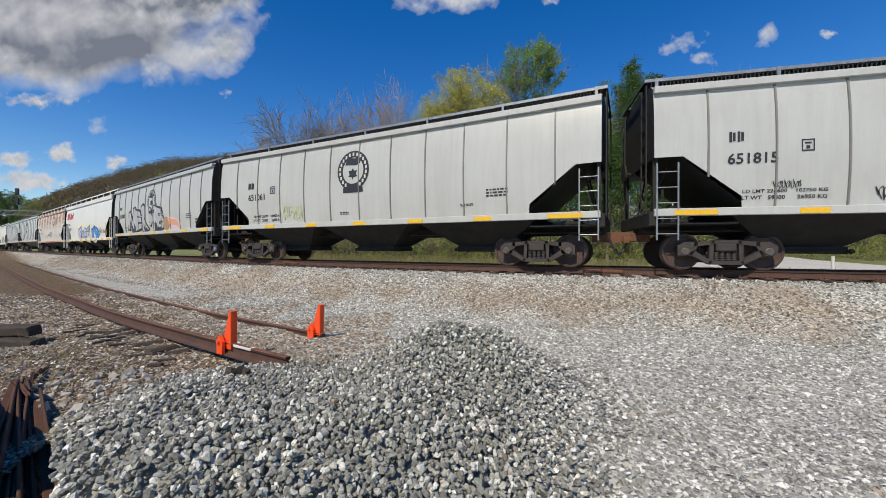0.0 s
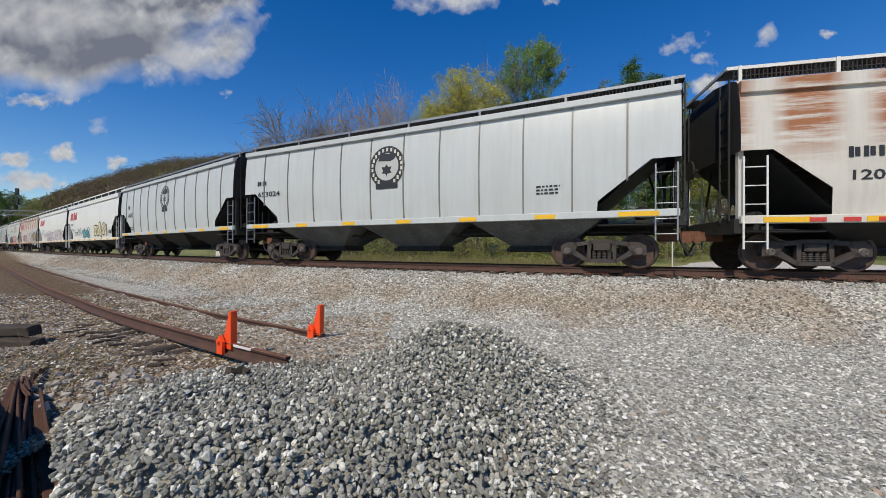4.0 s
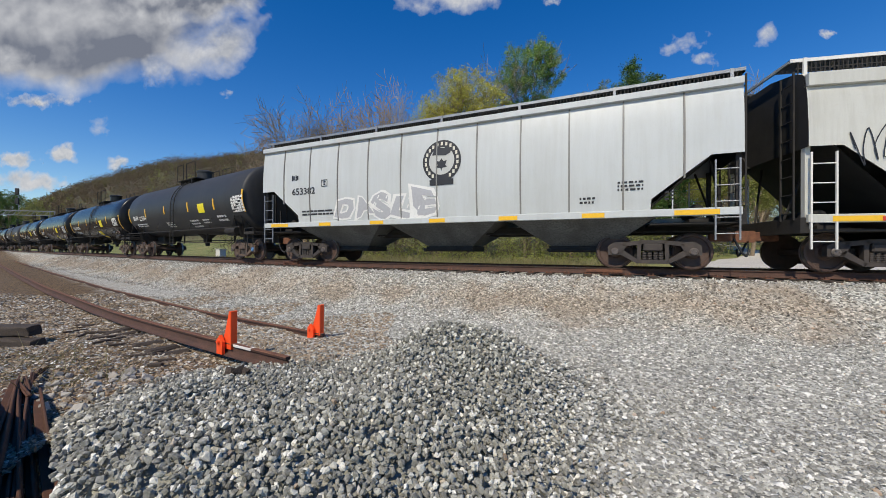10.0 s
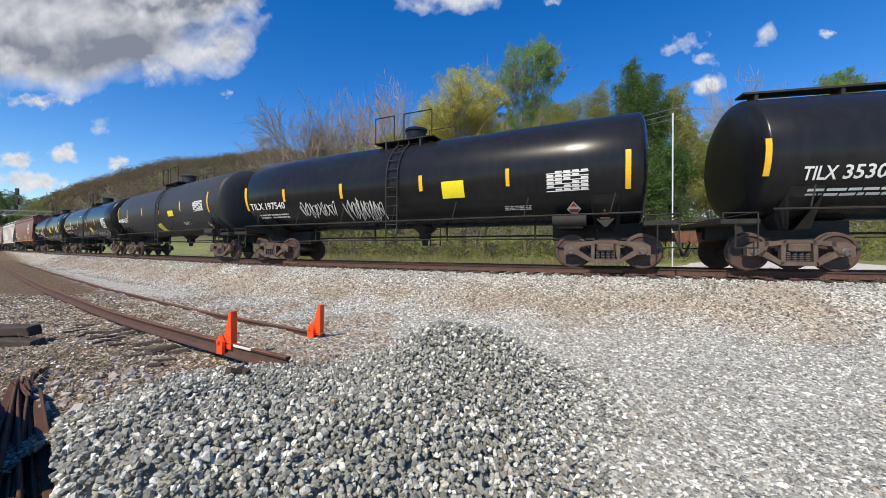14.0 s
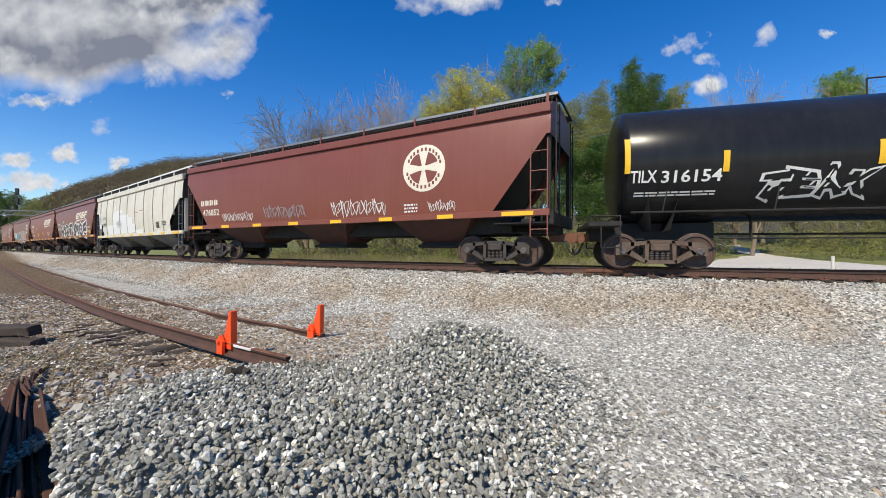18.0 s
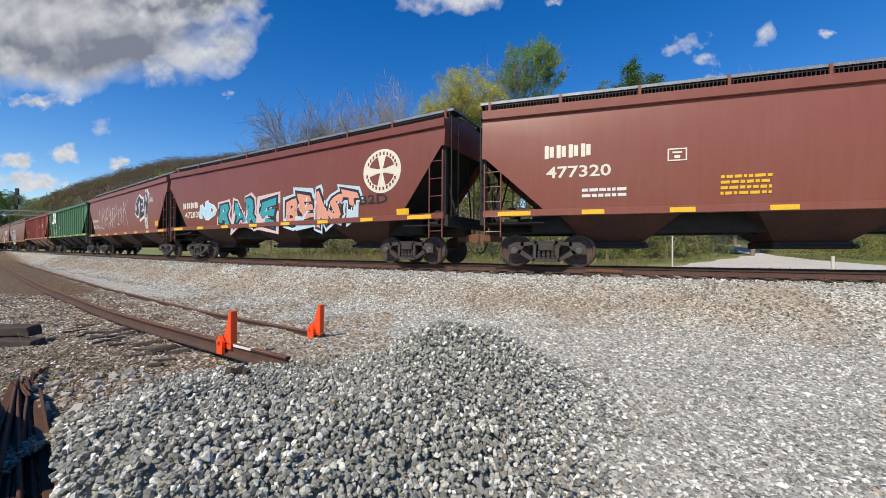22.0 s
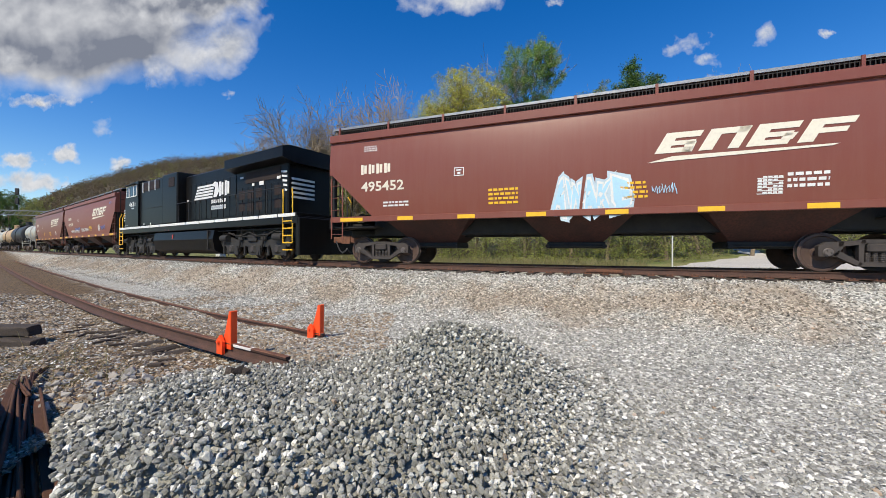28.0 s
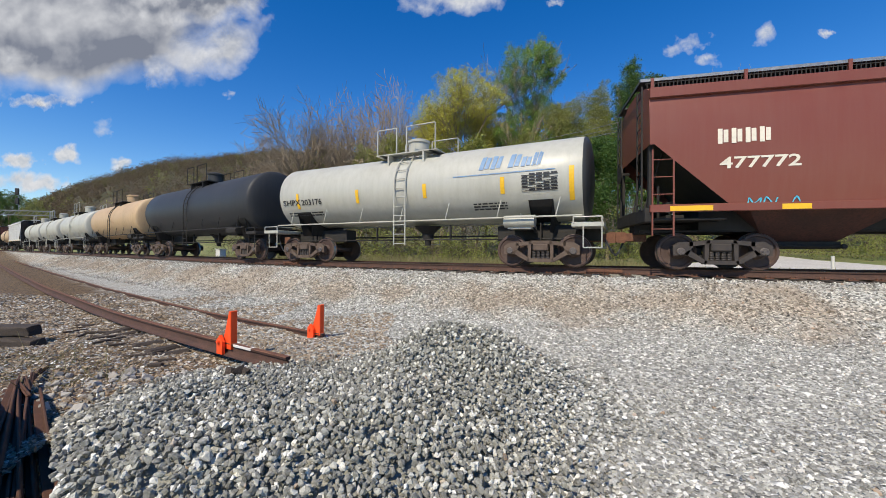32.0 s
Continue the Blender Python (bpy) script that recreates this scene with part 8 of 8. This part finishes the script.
lead_rail(0.0, -3.84, -62)
lead_rail(1.505, -4.95, -62)
rng = random.Random(8)
lt = Geo().cbox(-0.11, 0.11, -0.42, 1.95, -0.30, -0.165, 0.015).mesh("tie", M["tie"])
for i in range(44):
    x, y, a = lead_at(-4.6 - i * 0.56)
    hang("tie", lt, lead, at=pose(x, y, LEAD_Z - 0.155 + rng.uniform(-0.06, 0.0), 0, rng.uniform(-3, 3), math.degrees(a) + rng.uniform(-5, 5)))
stub = Geo().cbox(-0.085, 0.085, -0.50, -0.05, -0.13, -0.01, 0.035).mesh("tie_end", M["tie"])
for i in range(7):
    x, y, a = lead_at(-6.1 - i * 0.42)
    hang("tie_end", stub, lead, "rotten protruding tie end", at=pose(x, y, LEAD_Z - 0.175 + rng.uniform(-0.05, 0.02), rng.uniform(-2, 10), rng.uniform(-9, 9), math.degrees(a) + rng.uniform(-22, 22)))
x, y, a = lead_at(-4.75)
part("paint_mark", Geo().cbox(-0.2, 0.2, -0.039, 0.039, -0.03, 0.004, 0.004), M["pale_rail_paint"], lead, "white paint daubed on the rail", at=pose(x, y, LEAD_Z, 0, 0, math.degrees(a)))


def wheel_stop(d, off):
    t = thing("wheel_stop", "orange steel wheel stop clamped on the rail end", "wheel stop", group="wheel stops")
    prof = [(0.12, -0.08), (0.12, 0.44), (0.05, 0.44), (0.02, 0.33), (-0.025, 0.20), (-0.07, 0.09), (-0.105, 0.03), (-0.105, -0.08)]
    part("body", Geo().slab(prof, -0.032, 0.032), M["orange"], t)
    part("back_flange", Geo().cbox(0.095, 0.122, -0.048, 0.048, -0.08, 0.45, 0.008), M["orange"], t)
    for s in (-1, 1):
        part("clamp", Geo().slab([(-0.14, -0.15), (0.0, -0.15), (0.0, 0.02), (-0.07, 0.11), (-0.14, 0.04)], s * 0.055, s * 0.095), M["orange"], t)
        part("bolt", Geo().rod((-0.08, s * 0.09, 0.02), (-0.08, s * 0.125, 0.02), 0.024, 6), M["orange"], t)
    x, y, a = lead_at(d, off)
    t.matrix_basis = pose(x, y, LEAD_Z - (0.10 if off else 0.0), 0, 0, math.degrees(a))
    return t


wheel_stop(-5.12, 0.0)
wheel_stop(-5.12, 1.505)

# ---- the heap of crushed stone and the loose gravel ----
C30, S30 = math.cos(radians(30.1)), math.sin(radians(30.1))


def to_world(X, Z):
    return X * C30 - Z * S30, X * S30 + Z * C30


def heap(X, Z):
    """Height of the heap over the yard, X to the right of the camera and Z ahead."""
    g1 = 0.67 * np.exp(-((X - 0.20) / 1.02) ** 2 - ((Z - 4.1) / 0.85) ** 2)
    g2 = 0.36 * np.exp(-((X + 0.35) / 0.95) ** 2 - ((Z - 2.6) / 1.0) ** 2)
    g3 = 0.30 * np.exp(-((X + 1.60) / 0.85) ** 2 - ((Z - 2.2) / 1.1) ** 2)
    g4 = 0.10 * np.exp(-((X + 0.2) / 1.6) ** 2 - ((Z - 1.3) / 0.8) ** 2)
    g3 = g3 + 0.20 * np.exp(-((X + 2.35) / 0.75) ** 2 - ((Z - 2.7) / 1.0) ** 2) + 0.17 * np.exp(-((X + 2.1) / 0.8) ** 2 - ((Z - 3.7) / 0.7) ** 2)
    return g1 + g2 + g3 + g4 + 0.03 + 0.03 * np.sin(X * 5 + Z * 3) * np.sin(Z * 4.3 - X * 2) * np.clip((g1 + g2 + g3) * 3, 0, 1)


def stone_shapes(n, seed, corners):
    g = np.random.default_rng(seed)
    out = []
    for _ in range(n):
        bm = bmesh.new()
        # corners spread evenly over a blocky body, then knocked about
        k = np.arange(corners) + 0.5
        zc, az = 1 - 2 * k / corners, k * 2.39996 + g.uniform(0, 6.28)
        q = np.stack([np.sqrt(1 - zc * zc) * np.cos(az), np.sqrt(1 - zc * zc) * np.sin(az), zc], -1)
        q = q + g.normal(0, 0.20, (corners, 3))
        q /= np.linalg.norm(q, axis=1, keepdims=True)
        q /= np.abs(q).max(1, keepdims=True) ** 0.55
        q *= np.array([1.0, g.uniform(0.65, 0.95), g.uniform(0.5, 0.8)]) * g.uniform(0.78, 1.05, (corners, 1))
        for p in q:
            bm.verts.new(p)
        bmesh.ops.convex_hull(bm, input=bm.verts)
        loose = [v for v in bm.verts if not v.link_faces]
        for v in loose:
            bm.verts.remove(v)
        bmesh.ops.triangulate(bm, faces=bm.faces)
        bmesh.ops.recalc_face_normals(bm, faces=bm.faces)
        bm.verts.index_update()
        out.append((np.array([v.co[:] for v in bm.verts]), np.array([[v.index for v in f.verts] for f in bm.faces])))
        bm.free()
    return out


SHAPES = stone_shapes(20, 3, 10)
CHIPS = stone_shapes(14, 4, 6)


def rotations(n, g):
    q = g.normal(0, 1, (n, 4))
    q /= np.linalg.norm(q, axis=1, keepdims=True)
    w, x, y, z = q.T
    return np.stack([1 - 2 * (y * y + z * z), 2 * (x * y - z * w), 2 * (x * z + y * w), 2 * (x * y + z * w), 1 - 2 * (x * x + z * z), 2 * (y * z - x * w),
                     2 * (x * z - y * w), 2 * (y * z + x * w), 1 - 2 * (x * x + y * y)], -1).reshape(n, 3, 3)


def scatter(name, P, sizes, mat, seed, shapes=SHAPES, flat=1.0):
    """Stones at the points P joined into one mesh."""
    g = np.random.default_rng(seed)
    kind = g.integers(0, len(shapes), len(P))
    V, T, base = [], [], 0
    for k, (sv, sf) in enumerate(shapes):
        sel = np.nonzero(kind == k)[0]
        R = rotations(len(sel), g)
        v = np.einsum("nij,kj->nki", R, sv) * sizes[sel, None, None] * np.array([1, 1, flat]) + P[sel, None, :]
        V.append(v.reshape(-1, 3))
        T.append((sf[None] + (np.arange(len(sel)) * len(sv))[:, None, None]).reshape(-1, 3) + base)
        base += len(sel) * len(sv)
    return arrays_mesh(name, np.concatenate(V), np.concatenate(T), mat)


pile = thing("gravel_heap", "heap of freshly crushed gray ballast stone", "gravel heap")
pu, pv = np.meshgrid(np.linspace(-3.4, 2.6, 90), np.linspace(0.5, 6.2, 90))
px_, py_ = to_world(pu, pv)
pz_ = ground_z(px_, py_) + heap(pu, pv) - 0.075 - 0.8 * np.clip(np.maximum(-0.98 * pv - pu, 1.15 - pv) * 6, 0, 1)
k = np.arange(90 * 90).reshape(90, 90)
part_me = arrays_mesh("core", np.stack([px_, py_, pz_], -1).reshape(-1, 3), np.stack([k[:-1, :-1], k[:-1, 1:], k[1:, 1:], k[1:, :-1]], -1).reshape(-1, 4), M["stone_pile"], smooth=True)
hang("core", part_me, pile, "packed fines inside the heap")
g = np.random.default_rng(12)
N = 100000
X, Z = g.uniform(-3.5, 3.6, N), g.uniform(0.9, 5.9, N)
hh = heap(X, Z)
apron = 0.30 * np.exp(-((X - 0.9) / 1.5) ** 2 - ((Z - 2.6) / 1.7) ** 2)
keep = (g.random(N) < np.maximum(np.clip((hh - 0.05) * 9, 0, 1), apron)) & (X > -1.06 * Z)
X, Z, hh = X[keep][:27000], Z[keep][:27000], hh[keep][:27000]
wx, wy = to_world(X, Z)
P = np.stack([wx, wy, ground_z(wx, wy) + hh + g.uniform(-0.045, 0.022, len(X))], -1)
size = g.uniform(0.014, 0.028, len(X)) * np.where(g.random(len(X)) < 0.06, 1.35, 1)
near = np.nonzero((hh > 0.16) & (Z < 2.6) & (np.abs(X) < 1.4) & (P[:, 2] > ground_z(wx, wy) + hh))[0][:280]
rest = np.setdiff1d(np.arange(len(X)), near)
dusty = np.clip(1.15 - hh[rest] / (0.16 + 0.20 * np.clip((X[rest] - 0.2) / 1.2, 0, 1)), 0, 1) * np.clip((X[rest] + 0.7) / 0.5, 0, 1)
low = rest[g.random(len(rest)) < np.maximum(dusty, np.clip((X[rest] - 0.45) / 0.7, 0, 1))]
P[low, 2] -= np.where(hh[low] < 0.16, np.minimum(hh[low], 0.05), 0.0)
rest = np.setdiff1d(rest, low)
tagged(hang("crushed_stone", scatter("crushed_stone", P[rest], size[rest], M["stone_pile"], 21), pile), kind="stuff")
tagged(new("spilled_stone", scatter("spilled_stone", P[low], size[low], M["stone_ground"], 22, SHAPES, 0.7)), "pale crushed stone spilled round the heap", "gravel", kind="stuff")
single = [scatter("stone", np.zeros((1, 3)), np.ones(1), M["stone_pile"], 40 + j) for j in range(10)]
R = rotations(len(near), g)
for j, i in enumerate(near):
    ob = hang("stone", single[j % 10], pile)
    ob.matrix_basis = Matrix.LocRotScale(Vector(P[i]), Matrix(R[j].tolist()).to_quaternion(), Vector((size[i],) * 3))

# loose gravel over the yard and on the ballast shoulder
N = 170000
Z = 1.0 + 11.0 * g.random(N) ** 1.35
X = g.uniform(-1.3, 1.3, N) * Z
hh = heap(X, Z)
wx, wy = to_world(X, Z)
keep = (hh < 0.22) & (wy < 9.0) & (g.random(N) < 0.60)
X, Z, wx, wy = X[keep], Z[keep], wx[keep], wy[keep]
brown = (wx < -3.2) & (wy < 6.0 + np.sin(wx * 2)) & (g.random(len(wx)) < 0.75)
P = np.stack([wx, wy, ground_z(wx, wy) + np.maximum(0, heap(X, Z) - 0.05) + g.uniform(-0.010, 0.004, len(wx))], -1)
size = 0.010 + 0.021 * g.random(len(wx)) ** 1.5 + 0.0024 * Z
tagged(new("gravel", scatter("gravel", P[~brown], size[~brown], M["stone_ground"], 31, CHIPS, 0.75)), "loose pale gray gravel over the yard", "gravel", kind="stuff")
tagged(new("brown_gravel", scatter("brown_gravel", P[brown], size[brown] * 1.1, M["stone_brown"], 32, CHIPS, 0.75)), "brown stained gravel beside the yard track", "gravel", kind="stuff")
N = 34000
bx = 13 - 62 * g.random(N) ** 1.4
bl = -g.uniform(0.9, 4.2, N)
P = np.array([track(a, b)[:2] for a, b in zip(bx, bl)])
P = np.column_stack([P, ground_z(P[:, 0], P[:, 1]) + g.uniform(-0.012, 0.02, N)])
tagged(new("ballast", scatter("ballast", P, g.uniform(0.020, 0.042, N), M["stone_ballast"], 33, CHIPS)), "pale crushed-stone ballast on the shoulder", "ballast", kind="stuff")

# ---- scrap and litter beside the yard track ----
def scrap_bar(x0, y0, x1, y1, z, w, rot, label):
    L = math.hypot(x1 - x0, y1 - y0)
    t = thing("steel_bar", label, "scrap steel", group="scrap bars")
    part("web", Geo().cbox(0, L, -w, w, 0, 0.018, 0.004), M["shaded_rust"], t)
    part("flange", Geo().cbox(0, L, w - 0.018, w, 0.018, 0.018 + w * 1.5, 0.004), M["shaded_rust"], t)
    t.matrix_basis = pose(x0, y0, z, rot, 0, math.degrees(math.atan2(y1 - y0, x1 - x0)))


rng = random.Random(3)
for k in range(11):
    j = rng.uniform(-0.10, 0.10)
    scrap_bar(-5.9 + k * 0.05 + j, 1.06 + 0.03 * (k % 4) + j * 0.3, -2.5 + j, 0.22 + 0.036 * k + j * 0.4, float(ground_z(-4.6, 0.8)) + 0.01 + 0.045 * (k % 3), rng.uniform(0.016, 0.034), rng.uniform(-25, 25), "rust-brown steel angle bar lying on the gravel")
for k in range(5):
    scrap_bar(-6.6 + 0.2 * k, 1.5 - 0.1 * k, -6.1 + 0.25 * k, 1.25 - 0.05 * k, float(ground_z(-5.8, 1.1)) + 0.03 + 0.03 * k, 0.012, 30 * k, "thin bent rusty rod among weeds")


def worn_tie(L):
    """A sawn tie whose faces and ends have weathered out of true."""
    r = random.Random(int(L * 100))
    g = Geo()
    rings = []
    for k in range(9):
        x = -L / 2 + L * k / 8
        j = lambda: r.uniform(-0.014, 0.014)
        rings.append([(x + j() * 2, sy * 0.11 + j(), zz + j()) for sy, zz in ((-1, 0.03), (-0.85, 0.0), (0.85, 0.0), (1, 0.03), (1, 0.135), (0.8, 0.16), (-0.8, 0.16), (-1, 0.135))])
    for A, B in zip(rings, rings[1:]):
        g.strip(A, B, True)
    g.add(rings[0], [tuple(range(8))]).add(rings[-1], [tuple(range(8))])
    return g.mesh("wooden_tie", M["tie"])


def old_tie(x, y, rz, L=2.4, lift=0.0, label="weathered dark wooden railway tie lying loose"):
    t = new("wooden_tie", worn_tie(L))
    tagged(t, label, "railway tie", "loose ties")
    t.matrix_basis = pose(x, y, float(ground_z(x, y)) + lift, 2, 0, rz)


old_tie(-9.3, 1.50, 22, 1.7, -0.05)
old_tie(-9.45, 1.46, 31, 1.5, 0.12)
# unseen stack of old ties close by the camera, added to cast shadow over the bars
for k in range(6):
    old_tie(-4.50 + 0.03 * (k % 3), 0.16 + 0.24 * (k % 2), 0.8 * (k % 3 - 1), 2.6, 0.175 * (k // 2), "weathered dark wooden railway tie in an unseen stack added to cast shade")
x, y = to_world(-1.98, 3.55)
ob = new("tie_stub", scatter("tie_stub", np.array([[0, 0, 0], [0.06, 0.02, -0.01], [-0.07, 0.01, 0.0]]), np.array([0.09, 0.075, 0.07]), M["tie"], 5))
tagged(ob, "small ragged stub of a dark rotten tie", "wood debris", "wood debris")
ob.matrix_basis = pose(x, y, float(ground_z(x, y)) + float(heap(-1.98, 3.55)) + 0.03, 0, 0, 35)

# bigger stones at the foot of the heap
rock_shapes = [scatter("rock", np.zeros((1, 3)), np.ones(1), M["stone_rock"], 60 + j) for j in range(10)]
g = np.random.default_rng(77)
for k in range(110):
    X, Z = g.uniform(-4.7, -2.7), g.uniform(2.9, 4.6)
    x, y = to_world(X, Z)
    s = g.uniform(0.03, 0.085)
    ob = new("rock", rock_shapes[k % 10])
    ob.matrix_basis = Matrix.LocRotScale(Vector((x, y, float(ground_z(x, y)) + s * 0.35)), Euler(g.uniform(0, 6.28, 3)), Vector((s, s * 0.9, s * 0.7)))
    tagged(ob, "pale broken rock lying on brown gravel", "rock", "loose rocks")

# dry stalks
tw = Geo()
for k in range(90):
    x, y = g.uniform(-7.6, -5.2), g.uniform(1.1, 1.9)
    z = float(ground_z(x, y))
    a = g.uniform(0, 6.28)
    l = g.uniform(0.15, 0.55)
    tw.rod((x, y, z), (x + math.cos(a) * l * 0.8, y + math.sin(a) * l * 0.8, z + l * g.uniform(0.1, 0.8)), 0.004, 3, 0.002, False)
tagged(new("dry_stalks", tw.mesh("dry_stalks", M["straw"])), "dry broken weed stalks", "weeds", kind="stuff")

# splintered tie ends and sticks along the near rail
for k in range(16):
    x = -5.6 - 0.28 * k + g.uniform(-0.25, 0.25)
    bx_, by_, a = lead_at(x, g.uniform(-0.75, -0.35))
    l_, w_ = g.uniform(0.08, 0.24), g.uniform(0.01, 0.03)
    ob = new("wood_splinter", Geo().cbox(-l_, l_, -w_, w_, 0, w_ * 1.4, 0.006).mesh("wood_splinter", M["tie"]))
    ob.matrix_basis = pose(bx_, by_, float(ground_z(bx_, by_)) + 0.005, 0, g.uniform(-6, 6), g.uniform(20, 150))
    tagged(ob, "gray splintered piece of rotten tie", "wood debris", "wood debris")

# ---- beyond the line: road, post, cabinet, gate, poles, wires ----
road = Geo()
L_, R_ = [], []
for y in np.linspace(25.6, 57, 50):
    for lst, x in ((L_, ROAD_L(y) + 0.25 * math.sin(y * 1.3)), (R_, ROAD_R(y) + 0.3 * math.sin(y * 0.9))):
        lst.append((x, y, float(ground_z(x, y)) + 0.06))
mids = [[tuple(Vector(a).lerp(Vector(b), k / 8)) for a, b in zip(L_, R_)] for k in range(9)]
mids = [[(x, y, float(ground_z(x, y)) + 0.06) for x, y, z in row] for row in mids]
for A, B in zip(mids, mids[1:]):
    road.strip(A, B)
tagged(new("road", road.mesh("road", M["road"])), "pale gravel road leading to the crossing", "road", kind="structure")
x, y, z = spot(1474, 15.5)
post = thing("marker_post", "short white marker post in the grass", "post", pose(x, y, z))
part("pole", Geo().rod((0, 0, -0.1), (0, 0, 0.95), 0.06, 10), M["patch_white"], post, smooth=40)
part("foot", Geo().cbox(-0.14, 0.14, -0.14, 0.14, 0, 0.28, 0.02), M["patch_white"], post)
x, y, z = spot(391, 34)
cab_ = thing("relay_cabinet", "small white trackside relay cabinet", "cabinet", pose(x, y, z, 0, 0, 0))
part("body", Geo().cbox(-0.35, 0.35, -0.3, 0.3, 0.1, 1.25, 0.03), M["patch_white"], cab_)
part("base", Geo().cbox(-0.4, 0.4, -0.35, 0.35, -0.2, 0.1, 0.02), M["galv"], cab_)
part("lid", Geo().cbox(-0.4, 0.4, -0.36, 0.36, 1.25, 1.32, 0.02), M["patch_white"], cab_)
x, y, z = spot(1190, 17.5)
mast = thing("white_mast", "slender white mast beyond the line", "mast", pose(x, y, z))
part("pole", Geo().rod((0, 0, -0.2), (0, 0, height_for(196, 17.5, z)), 0.032, 8), M["patch_white"], mast, smooth=40)
# pole line with wires behind the trees' edge
tops = [(*spot(1190, 17.5)[:2], spot(1190, 17.5)[2] + height_for(198, 17.5, spot(1190, 17.5)[2]))]
for px, dep, top in ((690, 54, 262), (1760, 24, 60)):
    x, y, z = spot(px, dep)
    t = thing("utility_pole", "slim gray wooden utility pole with crossarm", "utility pole", pose(x, y, z))
    hgt = height_for(top, dep, z)
    part("pole", Geo().rod((0, 0, -0.3), (0, 0, hgt), 0.13, 8, 0.09), M["bark_pale"], t, smooth=40)
    part("crossarm", Geo().cbox(-0.9, 0.9, -0.05, 0.05, hgt - 0.7, hgt - 0.58, 0.01), M["bark_pale"], t)
    tops.append((x, y, z + hgt - 0.55))
tops.sort()
for a, b in zip(tops, tops[1:]):
    for d in (-0.8, 0.0, 0.8):
        line = []
        for k in range(9):
            s = k / 8
            line.append((a[0] + (b[0] - a[0]) * s, a[1] + (b[1] - a[1]) * s + d, a[2] + (b[2] - a[2]) * s - 1.2 * (1 - (2 * s - 1) ** 2)))
        tagged(new("overhead_wire", Geo().wire(line, 0.012, 4).mesh("overhead_wire", M["galv"])), "thin sagging overhead wire", "wire", "overhead wires")

# signal bridge far down the line
x, y, z = spot(88, 100)
sb = thing("signal_bridge", "steel cantilever signal bridge with two black signal heads", "railway signal", pose(x, y, z, 0, 0, 48))
zt = height_for(378, 100, z)
for d in (0.0, 1.0):
    part("post", Geo().rod((d, 0, -0.5), (d, 0, zt + 0.3), 0.12, 6), M["galv"], sb)
W_ = 11.5
for zz in (zt - 0.9, zt + 0.3):
    for yy in (-0.4, 0.4):
        part("chord", Geo().box(-W_, 1.0, yy - 0.06, yy + 0.06, zz - 0.06, zz + 0.06), M["galv"], sb)
for k in range(12):
    a = -W_ + k * W_ / 12
    part("truss_web", Geo().rod((a, -0.4, zt - 0.9), (a + W_ / 12, -0.4, zt + 0.3), 0.05, 4), M["galv"], sb)
for k, d in enumerate((-10.8, -6.6)):
    m_ = part("signal_mast", Geo().rod((d, 0, zt), (d, 0, zt + 6.6 - k * 0.7), 0.08, 6), M["galv"], sb)
    for q in range(2):
        part("signal_head", Geo().cbox(d - 0.42, d + 0.42, -0.7, -0.3, zt + 5.2 - q * 2.6 - k * 0.7, zt + 6.9 - q * 2.6 - k * 0.7, 0.12), M["signal_black"], m_, "black three-lamp signal head")

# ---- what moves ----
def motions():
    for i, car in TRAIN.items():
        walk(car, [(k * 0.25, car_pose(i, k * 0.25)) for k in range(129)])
    for ob, rows in clouds:
        walk(ob, rows)
    # every wheelset turns about its own axle at the same pace, so all share one table of turns
    turn = [Matrix.Rotation(SPEED * k / FPS / WR, 4, "Y") for k in range(FPS * 32 + 1)]
    lead = wheelsets[0]
    walk(lead, [(k / FPS, m) for k, m in enumerate(turn)])
    for w in wheelsets[1:]:
        w.rotation_mode = "QUATERNION"
        keys = w.animation_data_create()
        keys.action = lead.animation_data.action
        keys.action_slot = lead.animation_data.action_slot


motions()
